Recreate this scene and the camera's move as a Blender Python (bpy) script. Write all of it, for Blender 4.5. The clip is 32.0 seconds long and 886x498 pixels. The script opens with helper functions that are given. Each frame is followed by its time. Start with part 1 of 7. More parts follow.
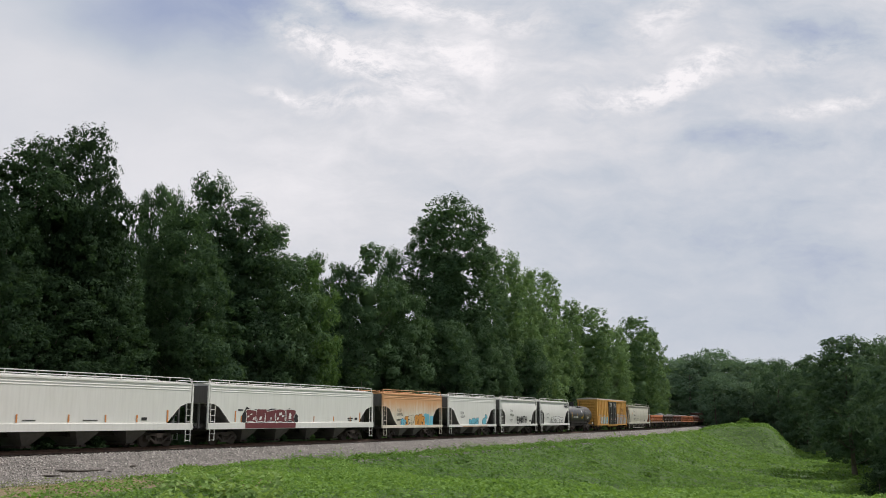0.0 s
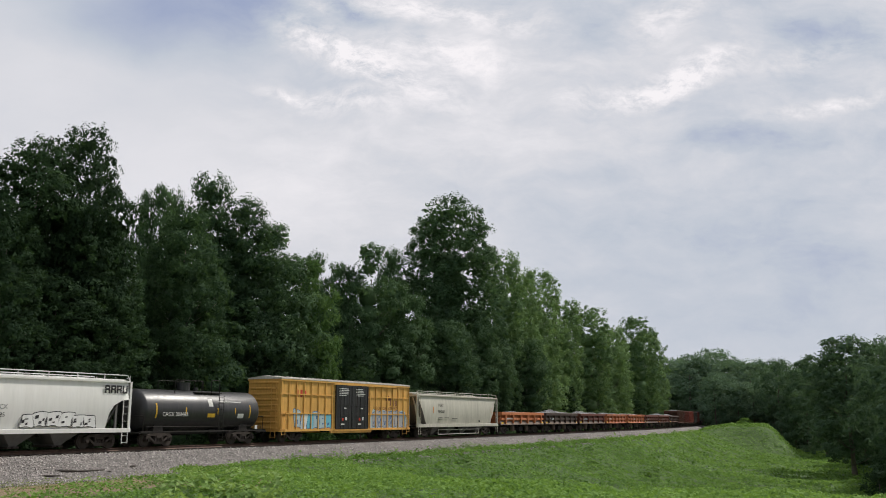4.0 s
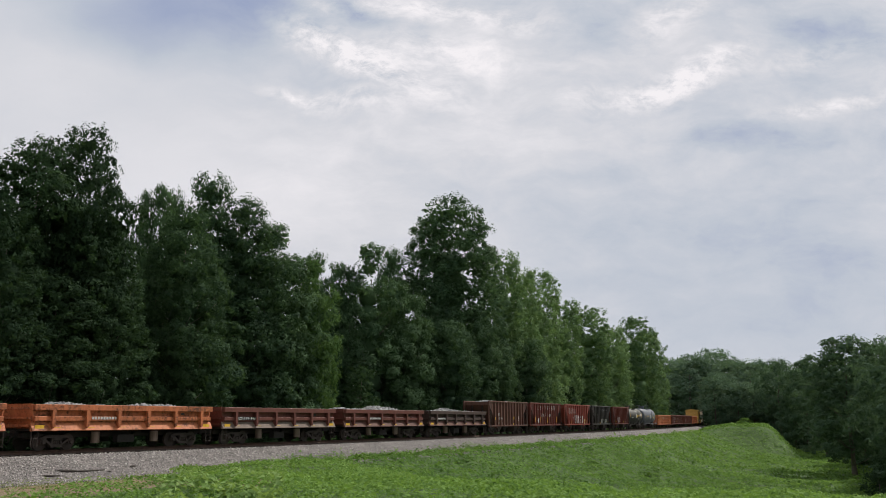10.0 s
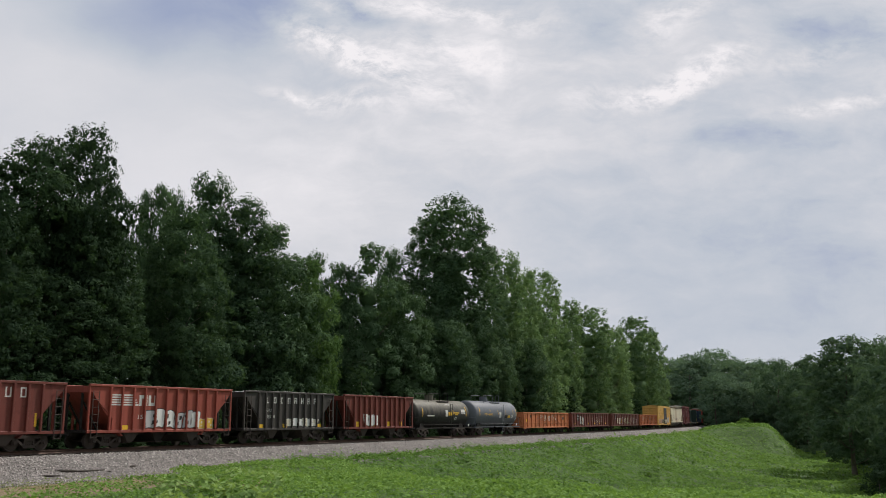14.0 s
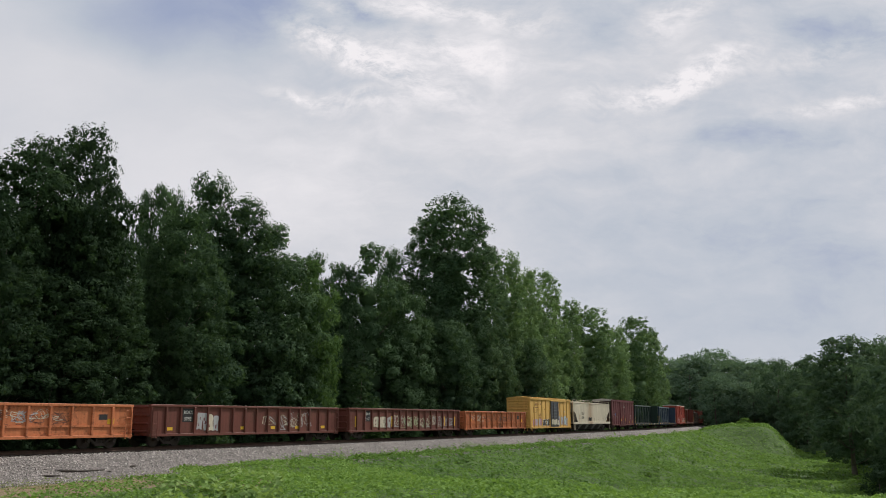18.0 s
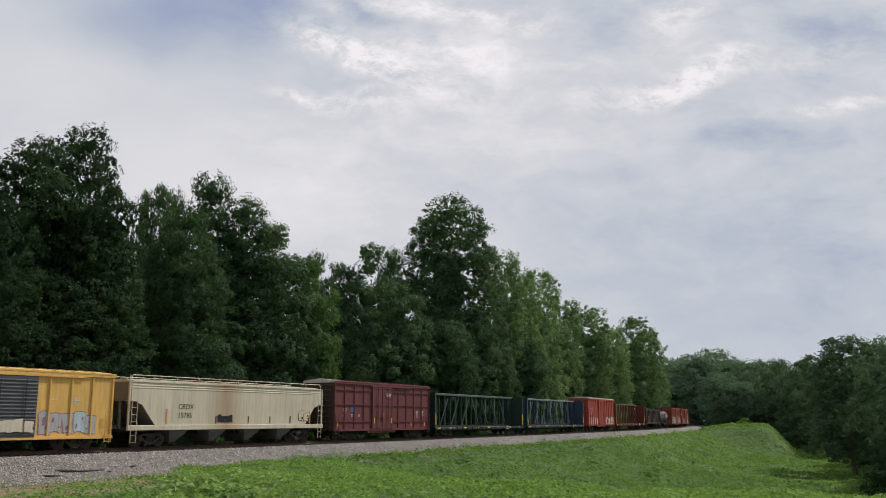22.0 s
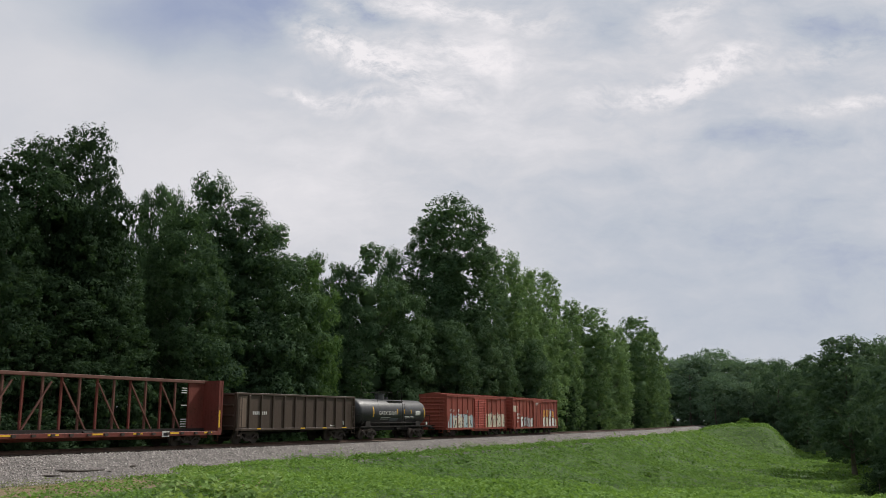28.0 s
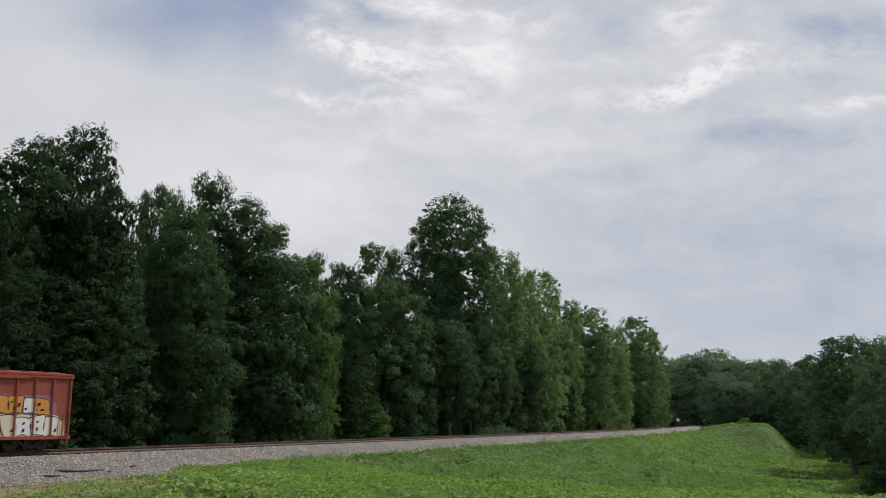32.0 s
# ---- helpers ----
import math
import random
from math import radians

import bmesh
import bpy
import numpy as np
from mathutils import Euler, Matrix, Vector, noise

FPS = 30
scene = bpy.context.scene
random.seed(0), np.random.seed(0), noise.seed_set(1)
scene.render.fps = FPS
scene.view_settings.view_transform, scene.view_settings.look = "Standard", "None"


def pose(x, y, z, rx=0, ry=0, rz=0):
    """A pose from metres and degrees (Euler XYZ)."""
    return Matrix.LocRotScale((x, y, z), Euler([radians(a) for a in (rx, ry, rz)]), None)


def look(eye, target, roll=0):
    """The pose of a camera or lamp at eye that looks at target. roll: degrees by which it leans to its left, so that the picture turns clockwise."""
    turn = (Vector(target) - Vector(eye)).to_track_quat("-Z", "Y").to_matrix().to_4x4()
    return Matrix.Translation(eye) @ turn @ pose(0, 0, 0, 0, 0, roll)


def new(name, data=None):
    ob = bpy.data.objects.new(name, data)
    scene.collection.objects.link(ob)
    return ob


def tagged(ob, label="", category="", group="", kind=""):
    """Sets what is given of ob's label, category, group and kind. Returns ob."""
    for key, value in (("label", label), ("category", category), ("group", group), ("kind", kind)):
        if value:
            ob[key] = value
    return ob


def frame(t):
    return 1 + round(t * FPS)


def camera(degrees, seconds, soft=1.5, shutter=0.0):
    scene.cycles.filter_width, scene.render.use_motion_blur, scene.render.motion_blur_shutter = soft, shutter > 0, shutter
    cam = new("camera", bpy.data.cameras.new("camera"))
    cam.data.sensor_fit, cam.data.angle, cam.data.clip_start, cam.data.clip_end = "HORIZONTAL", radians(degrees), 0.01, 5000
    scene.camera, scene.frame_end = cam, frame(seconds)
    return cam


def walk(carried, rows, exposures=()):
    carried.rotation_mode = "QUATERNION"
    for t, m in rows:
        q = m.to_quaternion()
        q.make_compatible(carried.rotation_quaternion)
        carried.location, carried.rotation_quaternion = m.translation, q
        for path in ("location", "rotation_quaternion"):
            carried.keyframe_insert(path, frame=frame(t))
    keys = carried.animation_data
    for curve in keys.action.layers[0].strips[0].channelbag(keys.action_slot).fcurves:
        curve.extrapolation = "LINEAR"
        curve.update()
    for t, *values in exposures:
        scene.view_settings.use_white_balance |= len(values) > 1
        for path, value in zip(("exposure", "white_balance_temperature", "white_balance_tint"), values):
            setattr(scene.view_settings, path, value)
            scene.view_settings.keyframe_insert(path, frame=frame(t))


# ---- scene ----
# The camera stands still on its tripod beside the line.
cam = camera(52.21, 32.0, soft=0.75, shutter=0.10)
EYE = pose(0, 0, 1.922, 100.673, 0, -54.994)
walk(cam, [(0.0, EYE), (32.0, EYE)], [(0.0, 0.10), (6.0, 0.08), (14.0, 0.04), (32.0, 0.0)])

# ---- light ----
SUN_AZ, SUN_EL = 106.0, 48.0      # azimuth clockwise from +y, elevation, in degrees
world = bpy.data.worlds.new("sky")
scene.world = world
world.use_nodes = True


class Nodes:
    """Short hand for node trees."""

    def __init__(self, tree):
        self.t = tree
        tree.nodes.clear()

    def n(self, kind, at=None, **ins):
        node = self.t.nodes.new(kind)
        for k, v in (at or {}).items():
            setattr_plain(node, k, v)
        for k, v in ins.items():
            self.put(node, k, v)
        return node

    def put(self, node, key, v):
        sock = node.inputs[int(key[1:])] if key[0] == "i" and key[1:].isdigit() else node.inputs[key.replace("_", " ")]
        if isinstance(v, bpy.types.NodeSocket):
            self.t.links.new(v, sock)
        else:
            sock.default_value = v

    def math(self, op, a, b=0.0, clamp=False):
        node = self.t.nodes.new("ShaderNodeMath")
        node.operation, node.use_clamp = op, clamp
        self.put(node, "i0", a)
        self.put(node, "i1", b)
        return node.outputs[0]

    def noise(self, vec, scale, detail=4.0, rough=0.55, dist=0.0):
        node = self.t.nodes.new("ShaderNodeTexNoise")
        self.t.links.new(vec, node.inputs["Vector"])
        for k, v in (("Scale", scale), ("Detail", detail), ("Roughness", rough), ("Distortion", dist)):
            node.inputs[k].default_value = v
        return node.outputs["Fac"]

    def ramp(self, fac, *stops):
        node = self.t.nodes.new("ShaderNodeValToRGB")
        self.t.links.new(fac, node.inputs[0])
        els = node.color_ramp.elements
        while len(els) < len(stops):
            els.new(0.5)
        for e, (p, c) in zip(els, stops):
            e.position = p
            e.color = (*c, 1) if isinstance(c, tuple) else (c, c, c, 1)
        return node.outputs[0]

    def mix(self, fac, a, b, mode="MIX"):
        node = self.t.nodes.new("ShaderNodeMix")
        node.data_type, node.blend_type = "RGBA", mode
        for sock, v in ((node.inputs[0], fac), (node.inputs[6], a), (node.inputs[7], b)):
            if isinstance(v, bpy.types.NodeSocket):
                self.t.links.new(v, sock)
            else:
                sock.default_value = (*v, 1) if isinstance(v, tuple) else v
        return node.outputs[2]

    def mapping(self, vec, scale=(1, 1, 1), loc=(0, 0, 0), rot=(0, 0, 0)):
        node = self.t.nodes.new("ShaderNodeMapping")
        self.t.links.new(vec, node.inputs[0])
        node.inputs["Location"].default_value = loc
        node.inputs["Rotation"].default_value = rot
        node.inputs["Scale"].default_value = scale
        return node.outputs[0]


def setattr_plain(node, key, value):
    if key == "operation":
        node.operation = value
    elif key == "sky_type":
        node.sky_type = value


# Hazy bright sky: the Nishita sky under a thin white veil.
w = Nodes(world.node_tree)
sky = w.t.nodes.new("ShaderNodeTexSky")
sky.sky_type, sky.sun_disc = "NISHITA", False
sky.sun_elevation, sky.sun_rotation = radians(SUN_EL), radians(SUN_AZ)
sky.dust_density, sky.air_density = 2.0, 1.0
bg1 = w.n("ShaderNodeBackground", Color=sky.outputs[0], Strength=0.085)
wc = w.t.nodes.new("ShaderNodeTexCoord").outputs["Generated"]
veil = w.noise(w.mapping(wc, (1.0, 1.0, 2.4)), 2.6, 6, 0.6)
veil_col = w.ramp(veil, (0.3, (0.60, 0.64, 0.71)), (0.7, (0.80, 0.80, 0.83)))
bg2 = w.n("ShaderNodeBackground", Color=veil_col, Strength=0.80)
both = w.n("ShaderNodeMixShader", i0=0.80, i1=bg1.outputs[0], i2=bg2.outputs[0])
w.n("ShaderNodeOutputWorld", Surface=both.outputs[0])

sun = new("sun", bpy.data.lights.new("sun", "SUN"))
sun.data.energy, sun.data.angle, sun.data.color = 3.7, radians(5), (1.0, 0.95, 0.88)
_a, _e = radians(SUN_AZ), radians(SUN_EL)
SUN_WAY = Vector((math.sin(_a) * math.cos(_e), math.cos(_a) * math.cos(_e), math.sin(_e)))
sun.matrix_world = look(SUN_WAY * 100, (0, 0, 0))

# ---- the line of the track ----
D0, CURVE, S0 = 40.23, 0.00079, -102.1
SPEED = 19.467
RAIL_Z = 0.27         # rail top
# how far the train has run ahead of an even speed, in metres, second by second
AHEAD = {0: 0.38, 1: -0.30, 2: 0.50, 3: 0.01, 6: -0.16, 7: 0.01, 8: -0.31, 9: 0.54, 10: 0.0, 11: -0.06, 12: 0.12, 13: -0.23, 14: 0.42, 17: -0.97, 18: -0.90, 19: -0.02,
         20: -0.47, 21: 0.53, 22: 0.29, 23: 1.09, 24: 0.18, 25: 0.30, 28: 0.65, 29: -0.09, 30: -0.15, 31: -0.40, 32: -0.80}


def track_at(s):
    """Place and heading of the track's middle, s metres along it."""
    e = max(s - S0, 0.0)
    return min(s, S0) + math.sin(CURVE * e) / CURVE, D0 + (1 - math.cos(CURVE * e)) / CURVE, CURVE * e


def beside(s, d, z=0.0):
    """A place d metres from the track's middle, to the camera's side where d is positive."""
    x, y, h = track_at(s)
    return Vector((x + d * math.sin(h), y - d * math.cos(h), z))


def along(x, y):
    """s and d of a place, the other way round (numpy arrays)."""
    r = 1 / CURVE
    cx, cy = S0, D0 + r
    e = np.arctan2(x - cx, cy - y)
    rad = np.hypot(x - cx, y - cy)
    s = np.where(x < cx, x, S0 + e * r)
    d = np.where(x < cx, D0 - y, rad - r)
    return s, d


def smooth(a, b, v):
    t = np.clip((v - a) / (b - a), 0, 1)
    return t * t * (3 - 2 * t)


def ground_z(x, y):
    """Height of the ground: the railway bank, its falling flank, the grown-over knoll and the level round the camera."""
    x, y = np.asarray(x, float), np.asarray(y, float)
    s, d = along(x, y)
    flank = smooth(28, 70, s)
    z = -1.15 - flank * 6.2 * np.tanh(np.maximum(d - 6.7, 0) * 0.072)
    z -= 0.25 * smooth(5, 9, -d)
    knoll = smooth(192, 207, s) * np.exp(-(np.maximum(s - 222, 0) / 36) ** 2 - ((d - 15.2) / 8.6) ** 4)
    z += np.clip(3.0 + 0.32 * (d - 10), 1.5, 6.2) * knoll
    near = np.exp(-((x + 4) ** 2 + (y + 6) ** 2) / 14 ** 2)
    z = z * (1 - near) + 0.25 * near
    z += 0.16 * np.sin(x * 0.31 + 1.3 * np.sin(y * 0.21)) * smooth(7, 14, d) + 0.10 * np.sin(y * 0.47 + x * 0.19) * smooth(7, 14, d)
    return z


# ---- materials ----
def material(name, rough=0.6, metal=0.0):
    m = bpy.data.materials.new(name)
    m.use_nodes = True
    n = Nodes(m.node_tree)
    b = n.n("ShaderNodeBsdfPrincipled", Roughness=rough, Metallic=metal)
    out = n.n("ShaderNodeOutputMaterial", Surface=b.outputs[0])
    return m, n, b, out


def bump(n, b, height, strength=0.4, dist=0.02):
    bp = n.n("ShaderNodeBump", Strength=strength, Distance=dist, Height=height)
    n.t.links.new(bp.outputs[0], b.inputs["Normal"])


def obj_coord(n):
    return n.t.nodes.new("ShaderNodeTexCoord").outputs["Object"]


def leaf_material(name, dark, light, trans=0.3):
    m = bpy.data.materials.new(name)
    m.use_nodes = True
    n = Nodes(m.node_tree)
    geo = n.t.nodes.new("ShaderNodeNewGeometry")
    info = n.t.nodes.new("ShaderNodeObjectInfo")
    pos = geo.outputs["Position"]
    patch = n.noise(pos, 0.22, 3)
    v = n.math("ADD", n.math("MULTIPLY", geo.outputs["Random Per Island"], 0.40), n.math("MULTIPLY", patch, 0.60))
    v = n.math("ADD", v, n.math("MULTIPLY", n.math("SUBTRACT", info.outputs["Random"], 0.5), 0.35))
    mid = tuple((a + c) / 2 for a, c in zip(dark, light))
    col = n.ramp(v, (0.2, dark), (0.5, mid), (0.85, light))
    d = n.n("ShaderNodeBsdfPrincipled", Base_Color=col, Roughness=0.8)
    d.inputs["Specular IOR Level"].default_value = 0.08
    tr = n.n("ShaderNodeBsdfTranslucent", Color=n.mix(0.5, col, (light[0] * 1.4, light[1] * 1.5, light[2] * 0.6)))
    mx = n.n("ShaderNodeMixShader", i0=trans, i1=d.outputs[0], i2=tr.outputs[0])
    n.n("ShaderNodeOutputMaterial", Surface=mx.outputs[0])
    return m


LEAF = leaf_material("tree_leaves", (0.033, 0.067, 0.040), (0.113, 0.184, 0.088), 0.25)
# These two leaf tones are darkened to hold the shade of the near wood.
LEAF_SHADE = leaf_material("shade_dark_leaves", (0.016, 0.033, 0.019), (0.057, 0.101, 0.046))
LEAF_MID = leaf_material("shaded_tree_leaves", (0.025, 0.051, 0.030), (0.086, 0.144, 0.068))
# Paler and bluer: the haze of distance is put into this leaf colour.
LEAF_FAR_HAZE = leaf_material("hazed_far_leaves", (0.066, 0.116, 0.086), (0.165, 0.240, 0.160))
LEAF_HOLLOW = leaf_material("hollow_leaves", (0.036, 0.070, 0.050), (0.124, 0.192, 0.112))
# Light vine green, with some blue haze mixed into the colour.
LEAF_VINE = leaf_material("vine_hung_hazed_leaves", (0.072, 0.130, 0.070), (0.220, 0.320, 0.140), 0.28)
LEAF_YOUNG = leaf_material("young_leaves", (0.052, 0.102, 0.036), (0.145, 0.240, 0.082))
KUDZU = leaf_material("vine_leaves", (0.058, 0.122, 0.028), (0.225, 0.355, 0.095), 0.3)

BARK, n, b, _ = material("bark", 0.9)
v = n.noise(n.mapping(obj_coord(n), (6, 6, 0.8)), 3, 6)
n.put(b, "Base_Color", n.ramp(v, (0.3, (0.05, 0.04, 0.03)), (0.7, (0.20, 0.17, 0.14))))
bump(n, b, v, 0.8, 0.05)

SOIL, n, b, _ = material("soil_and_litter", 0.95)
c = obj_coord(n)
v, v2 = n.noise(c, 0.35, 6), n.noise(c, 9, 5, 0.7)
dirt = n.ramp(v2, (0.3, (0.08, 0.06, 0.035)), (0.5, (0.20, 0.145, 0.085)), (0.7, (0.36, 0.27, 0.17)))
green = n.ramp(v2, (0.3, (0.045, 0.095, 0.022)), (0.7, (0.115, 0.185, 0.045)))
bare = n.t.nodes.new("ShaderNodeAttribute")
bare.attribute_name = "bare"
k = n.math("SUBTRACT", n.math("ADD", 0.75, n.math("SUBTRACT", v, 0.5)), bare.outputs["Fac"], True)
n.put(b, "Base_Color", n.mix(n.ramp(k, (0.12, 0.0), (0.36, 1.0)), dirt, green))
bump(n, b, v2, 0.7, 0.08)

BALLAST, n, b, _ = material("ballast_stone", 0.9)
c = obj_coord(n)
vor = n.t.nodes.new("ShaderNodeTexVoronoi")
n.t.links.new(c, vor.inputs["Vector"])
vor.inputs["Scale"].default_value = 9.0
stone = n.ramp(n.math("ADD", n.math("MULTIPLY", n.noise(vor.outputs["Color"], 3, 1), 0.8), n.math("MULTIPLY", n.noise(c, 0.5, 4), 0.25)),
               (0.28, (0.053, 0.048, 0.045)), (0.48, (0.168, 0.152, 0.142)), (0.72, (0.405, 0.372, 0.345)))
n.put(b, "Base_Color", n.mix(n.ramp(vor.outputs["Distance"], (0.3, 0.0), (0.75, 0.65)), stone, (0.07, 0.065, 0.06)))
bump(n, b, vor.outputs["Distance"], 1.0, 0.06)

RAIL, n, b, _ = material("rusty_rail", 0.7, 0.3)
v = n.noise(obj_coord(n), 4, 5)
n.put(b, "Base_Color", n.ramp(v, (0.3, (0.060, 0.034, 0.025)), (0.7, (0.125, 0.075, 0.052))))
TIE, n, b, _ = material("creosoted_wood", 0.95)
v = n.noise(n.mapping(obj_coord(n), (1, 8, 1)), 3, 5)
n.put(b, "Base_Color", n.ramp(v, (0.3, (0.03, 0.025, 0.02)), (0.7, (0.10, 0.08, 0.065))))
bump(n, b, v, 0.6, 0.02)


# ---- building helpers ----
def mesh_of(bm, name, mat, smooth_faces=False):
    me = bpy.data.meshes.new(name)
    bm.normal_update()
    bm.to_mesh(me)
    bm.free()
    if mat:
        me.materials.append(mat)
    if smooth_faces:
        for p in me.polygons:
            p.use_smooth = True
    return me


def part(name, bm, mat, parent, label="", smooth_faces=False):
    """Links a bmesh as one mesh object under a thing or a part."""
    ob = new(name, bm if isinstance(bm, bpy.types.Mesh) else mesh_of(bm, name, mat, smooth_faces))
    ob.parent = parent
    return tagged(ob, label)


def box(bm, x0, x1, y0, y1, z0, z1, bevel=0.0):
    vs = [bm.verts.new((x, y, z)) for x in (x0, x1) for y in (y0, y1) for z in (z0, z1)]
    fs = [bm.faces.new([vs[i] for i in f]) for f in ((0, 1, 3, 2), (4, 6, 7, 5), (0, 4, 5, 1), (2, 3, 7, 6), (0, 2, 6, 4), (1, 5, 7, 3))]
    if bevel:
        bmesh.ops.bevel(bm, geom=list({e for f in fs for e in f.edges}), offset=bevel, segments=1, affect="EDGES")
    return bm


def boxes(*rows, bevel=0.0):
    bm = bmesh.new()
    for r in rows:
        box(bm, *r, bevel=bevel)
    return bm


def rod(bm, a, b, r, sides=6):
    """A round bar from a to b."""
    a, b = Vector(a), Vector(b)
    way = (b - a)
    m = Matrix.Translation((a + b) / 2) @ way.to_track_quat("Z", "Y").to_matrix().to_4x4()
    bmesh.ops.create_cone(bm, cap_ends=True, segments=sides, radius1=r, radius2=r, depth=way.length, matrix=m)
    return bm


def beam(bm, a, b, wx, wy):
    """A square bar from a to b."""
    a, b = Vector(a), Vector(b)
    way = (b - a)
    m = Matrix.Translation((a + b) / 2) @ way.to_track_quat("Z", "Y").to_matrix().to_4x4() @ Matrix.Diagonal((wx, wy, way.length, 1))
    bmesh.ops.create_cube(bm, size=1, matrix=m)
    return bm


def loft(bm, rings, closed=True, caps=True):
    """Skins rings of points, ring to ring."""
    rows = [[bm.verts.new(p) for p in ring] for ring in rings]
    k = len(rows[0])
    for r0, r1 in zip(rows, rows[1:]):
        for i in range(k if closed else k - 1):
            j = (i + 1) % k
            bm.faces.new((r0[i], r0[j], r1[j], r1[i]))
    if caps and closed:
        bm.faces.new(rows[0][::-1])
        bm.faces.new(rows[-1])
    bmesh.ops.recalc_face_normals(bm, faces=bm.faces[:])
    return bm


def mesh_from(name, verts, faces, mat):
    """A mesh from numpy arrays of points and of quads or triangles."""
    me = bpy.data.meshes.new(name)
    k = faces.shape[1]
    me.vertices.add(len(verts))
    me.vertices.foreach_set("co", verts.astype(np.float32).ravel())
    me.loops.add(faces.size)
    me.loops.foreach_set("vertex_index", faces.astype(np.int32).ravel())
    me.polygons.add(len(faces))
    me.polygons.foreach_set("loop_start", np.arange(0, faces.size, k, dtype=np.int32))
    me.update(calc_edges=True)
    me.materials.append(mat)
    return me


# ---- clouds that drift behind the trees ----
def cloud_layer():
    """A shell of cloud far off in the sky, in a frame that looks the way the valley opens."""
    m = bpy.data.materials.new("cloud")
    m.use_nodes = True
    n = Nodes(m.node_tree)
    uv = n.t.nodes.new("ShaderNodeUVMap").outputs[0]
    warp = n.t.nodes.new("ShaderNodeTexNoise")
    n.t.links.new(uv, warp.inputs["Vector"])
    warp.inputs["Scale"].default_value, warp.inputs["Detail"].default_value = 8.0, 6.0
    wv = n.n("ShaderNodeVectorMath", {"operation": "SUBTRACT"}, i0=warp.outputs["Color"], i1=(0.5, 0.5, 0.5))
    ws = n.n("ShaderNodeVectorMath", {"operation": "MULTIPLY"}, i0=wv.outputs[0], i1=(0.075, 0.06, 0))
    p = n.n("ShaderNodeVectorMath", {"operation": "ADD"}, i0=uv, i1=ws.outputs[0]).outputs[0]

    def blob(x, y, rx, ry, turn):
        q = n.mapping(p, (1, 1, 1), (0, 0, 0))
        q = n.n("ShaderNodeVectorMath", {"operation": "SUBTRACT"}, i0=q, i1=(x, y, 0)).outputs[0]
        q = n.mapping(q, (1, 1, 0), (0, 0, 0), (0, 0, radians(turn)))
        q = n.n("ShaderNodeVectorMath", {"operation": "DIVIDE"}, i0=q, i1=(rx, ry, 1)).outputs[0]
        ln = n.n("ShaderNodeVectorMath", {"operation": "LENGTH"}, i0=q).outputs["Value"]
        return n.math("MULTIPLY", n.math("SUBTRACT", 1.0, ln, True), 1.25, True)

    def total(rows):
        acc = None
        for *shape, k in rows:
            g = n.math("MULTIPLY", blob(*shape), k)
            acc = g if acc is None else n.math("ADD", acc, g)
        return acc

    # x across and y up over the open valley
    bright = total(((0.52, 0.500, 0.10, 0.030, 14, 0.9), (0.58, 0.540, 0.09, 0.022, 10, 0.8), (0.380, 0.512, 0.10, 0.028, 30, 1.1), (0.445, 0.482, 0.11, 0.034, 26, 1.2), (0.342, 0.524, 0.040, 0.028, 0, 1.0), (0.385, 0.450, 0.11, 0.020, 10, 1.0), (0.318, 0.463, 0.05, 0.010, 14, 0.9),
                    (0.47, 0.556, 0.09, 0.022, 6, 1.1), (0.375, 0.556, 0.04, 0.014, 20, 0.8), (0.80, 0.480, 0.080, 0.024, -22, 1.3), (0.75, 0.458, 0.065, 0.024, -14, 1.3), (0.68, 0.446, 0.07, 0.018, -8, 0.9),
                    (0.76, 0.545, 0.065, 0.032, -35, 0.9), (0.94, 0.440, 0.12, 0.014, -8, 0.9), (0.92, 0.50, 0.08, 0.020, -20, 0.7)))
    pale = total(((0.55, 0.515, 0.17, 0.055, 8, 0.50), (0.12, 0.38, 0.40, 0.14, 3, 0.50), (0.36, 0.34, 0.26, 0.11, 4, 0.45), (0.03, 0.49, 0.14, 0.07, 0, 0.35), (0.60, 0.43, 0.20, 0.10, 6, 0.40), (0.54, 0.28, 0.16, 0.05, 0, 0.3)))
    grey = total(((0.425, 0.545, 0.055, 0.016, 18, 1.0), (0.425, 0.482, 0.045, 0.010, 24, 0.9), (0.485, 0.525, 0.022, 0.022, 40, 0.7), (0.24, 0.560, 0.24, 0.085, -4, 1.15), (0.86, 0.405, 0.13, 0.022, 0, 0.6),
                  (0.88, 0.30, 0.34, 0.12, 0, 0.40), (0.68, 0.365, 0.10, 0.014, -10, 0.4), (0.64, 0.535, 0.11, 0.05, 0, 0.35), (0.95, 0.53, 0.10, 0.04, 0, 0.4), (0.92, 0.20, 0.45, 0.10, 0, 0.35)))
    fine = n.noise(n.mapping(p, (1, 2.1, 1), (0, 0, 0), (0, 0, radians(-12))), 7.5, 9, 0.62)
    wisp = n.noise(n.mapping(p, (1, 2.6, 1), (3, 1, 0), (0, 0, radians(18))), 15.0, 7, 0.6)
    big = n.noise(n.mapping(p, (1, 1.8, 1), (0.7, 0.2, 0)), 3.2, 4)
    sx = n.n("ShaderNodeSeparateXYZ", Vector=uv).outputs[0]
    sy = n.n("ShaderNodeSeparateXYZ", Vector=uv).outputs[1]
    rough_sky = n.math("MULTIPLY", n.ramp(sx, (0.20, 0.18), (0.42, 1.0)), n.ramp(sy, (0.22, 0.50), (0.46, 1.1)))
    f = n.math("ADD", n.math("MULTIPLY", n.math("SUBTRACT", fine, 0.5), 1.5), n.math("MULTIPLY", n.math("SUBTRACT", wisp, 0.5), 0.55))
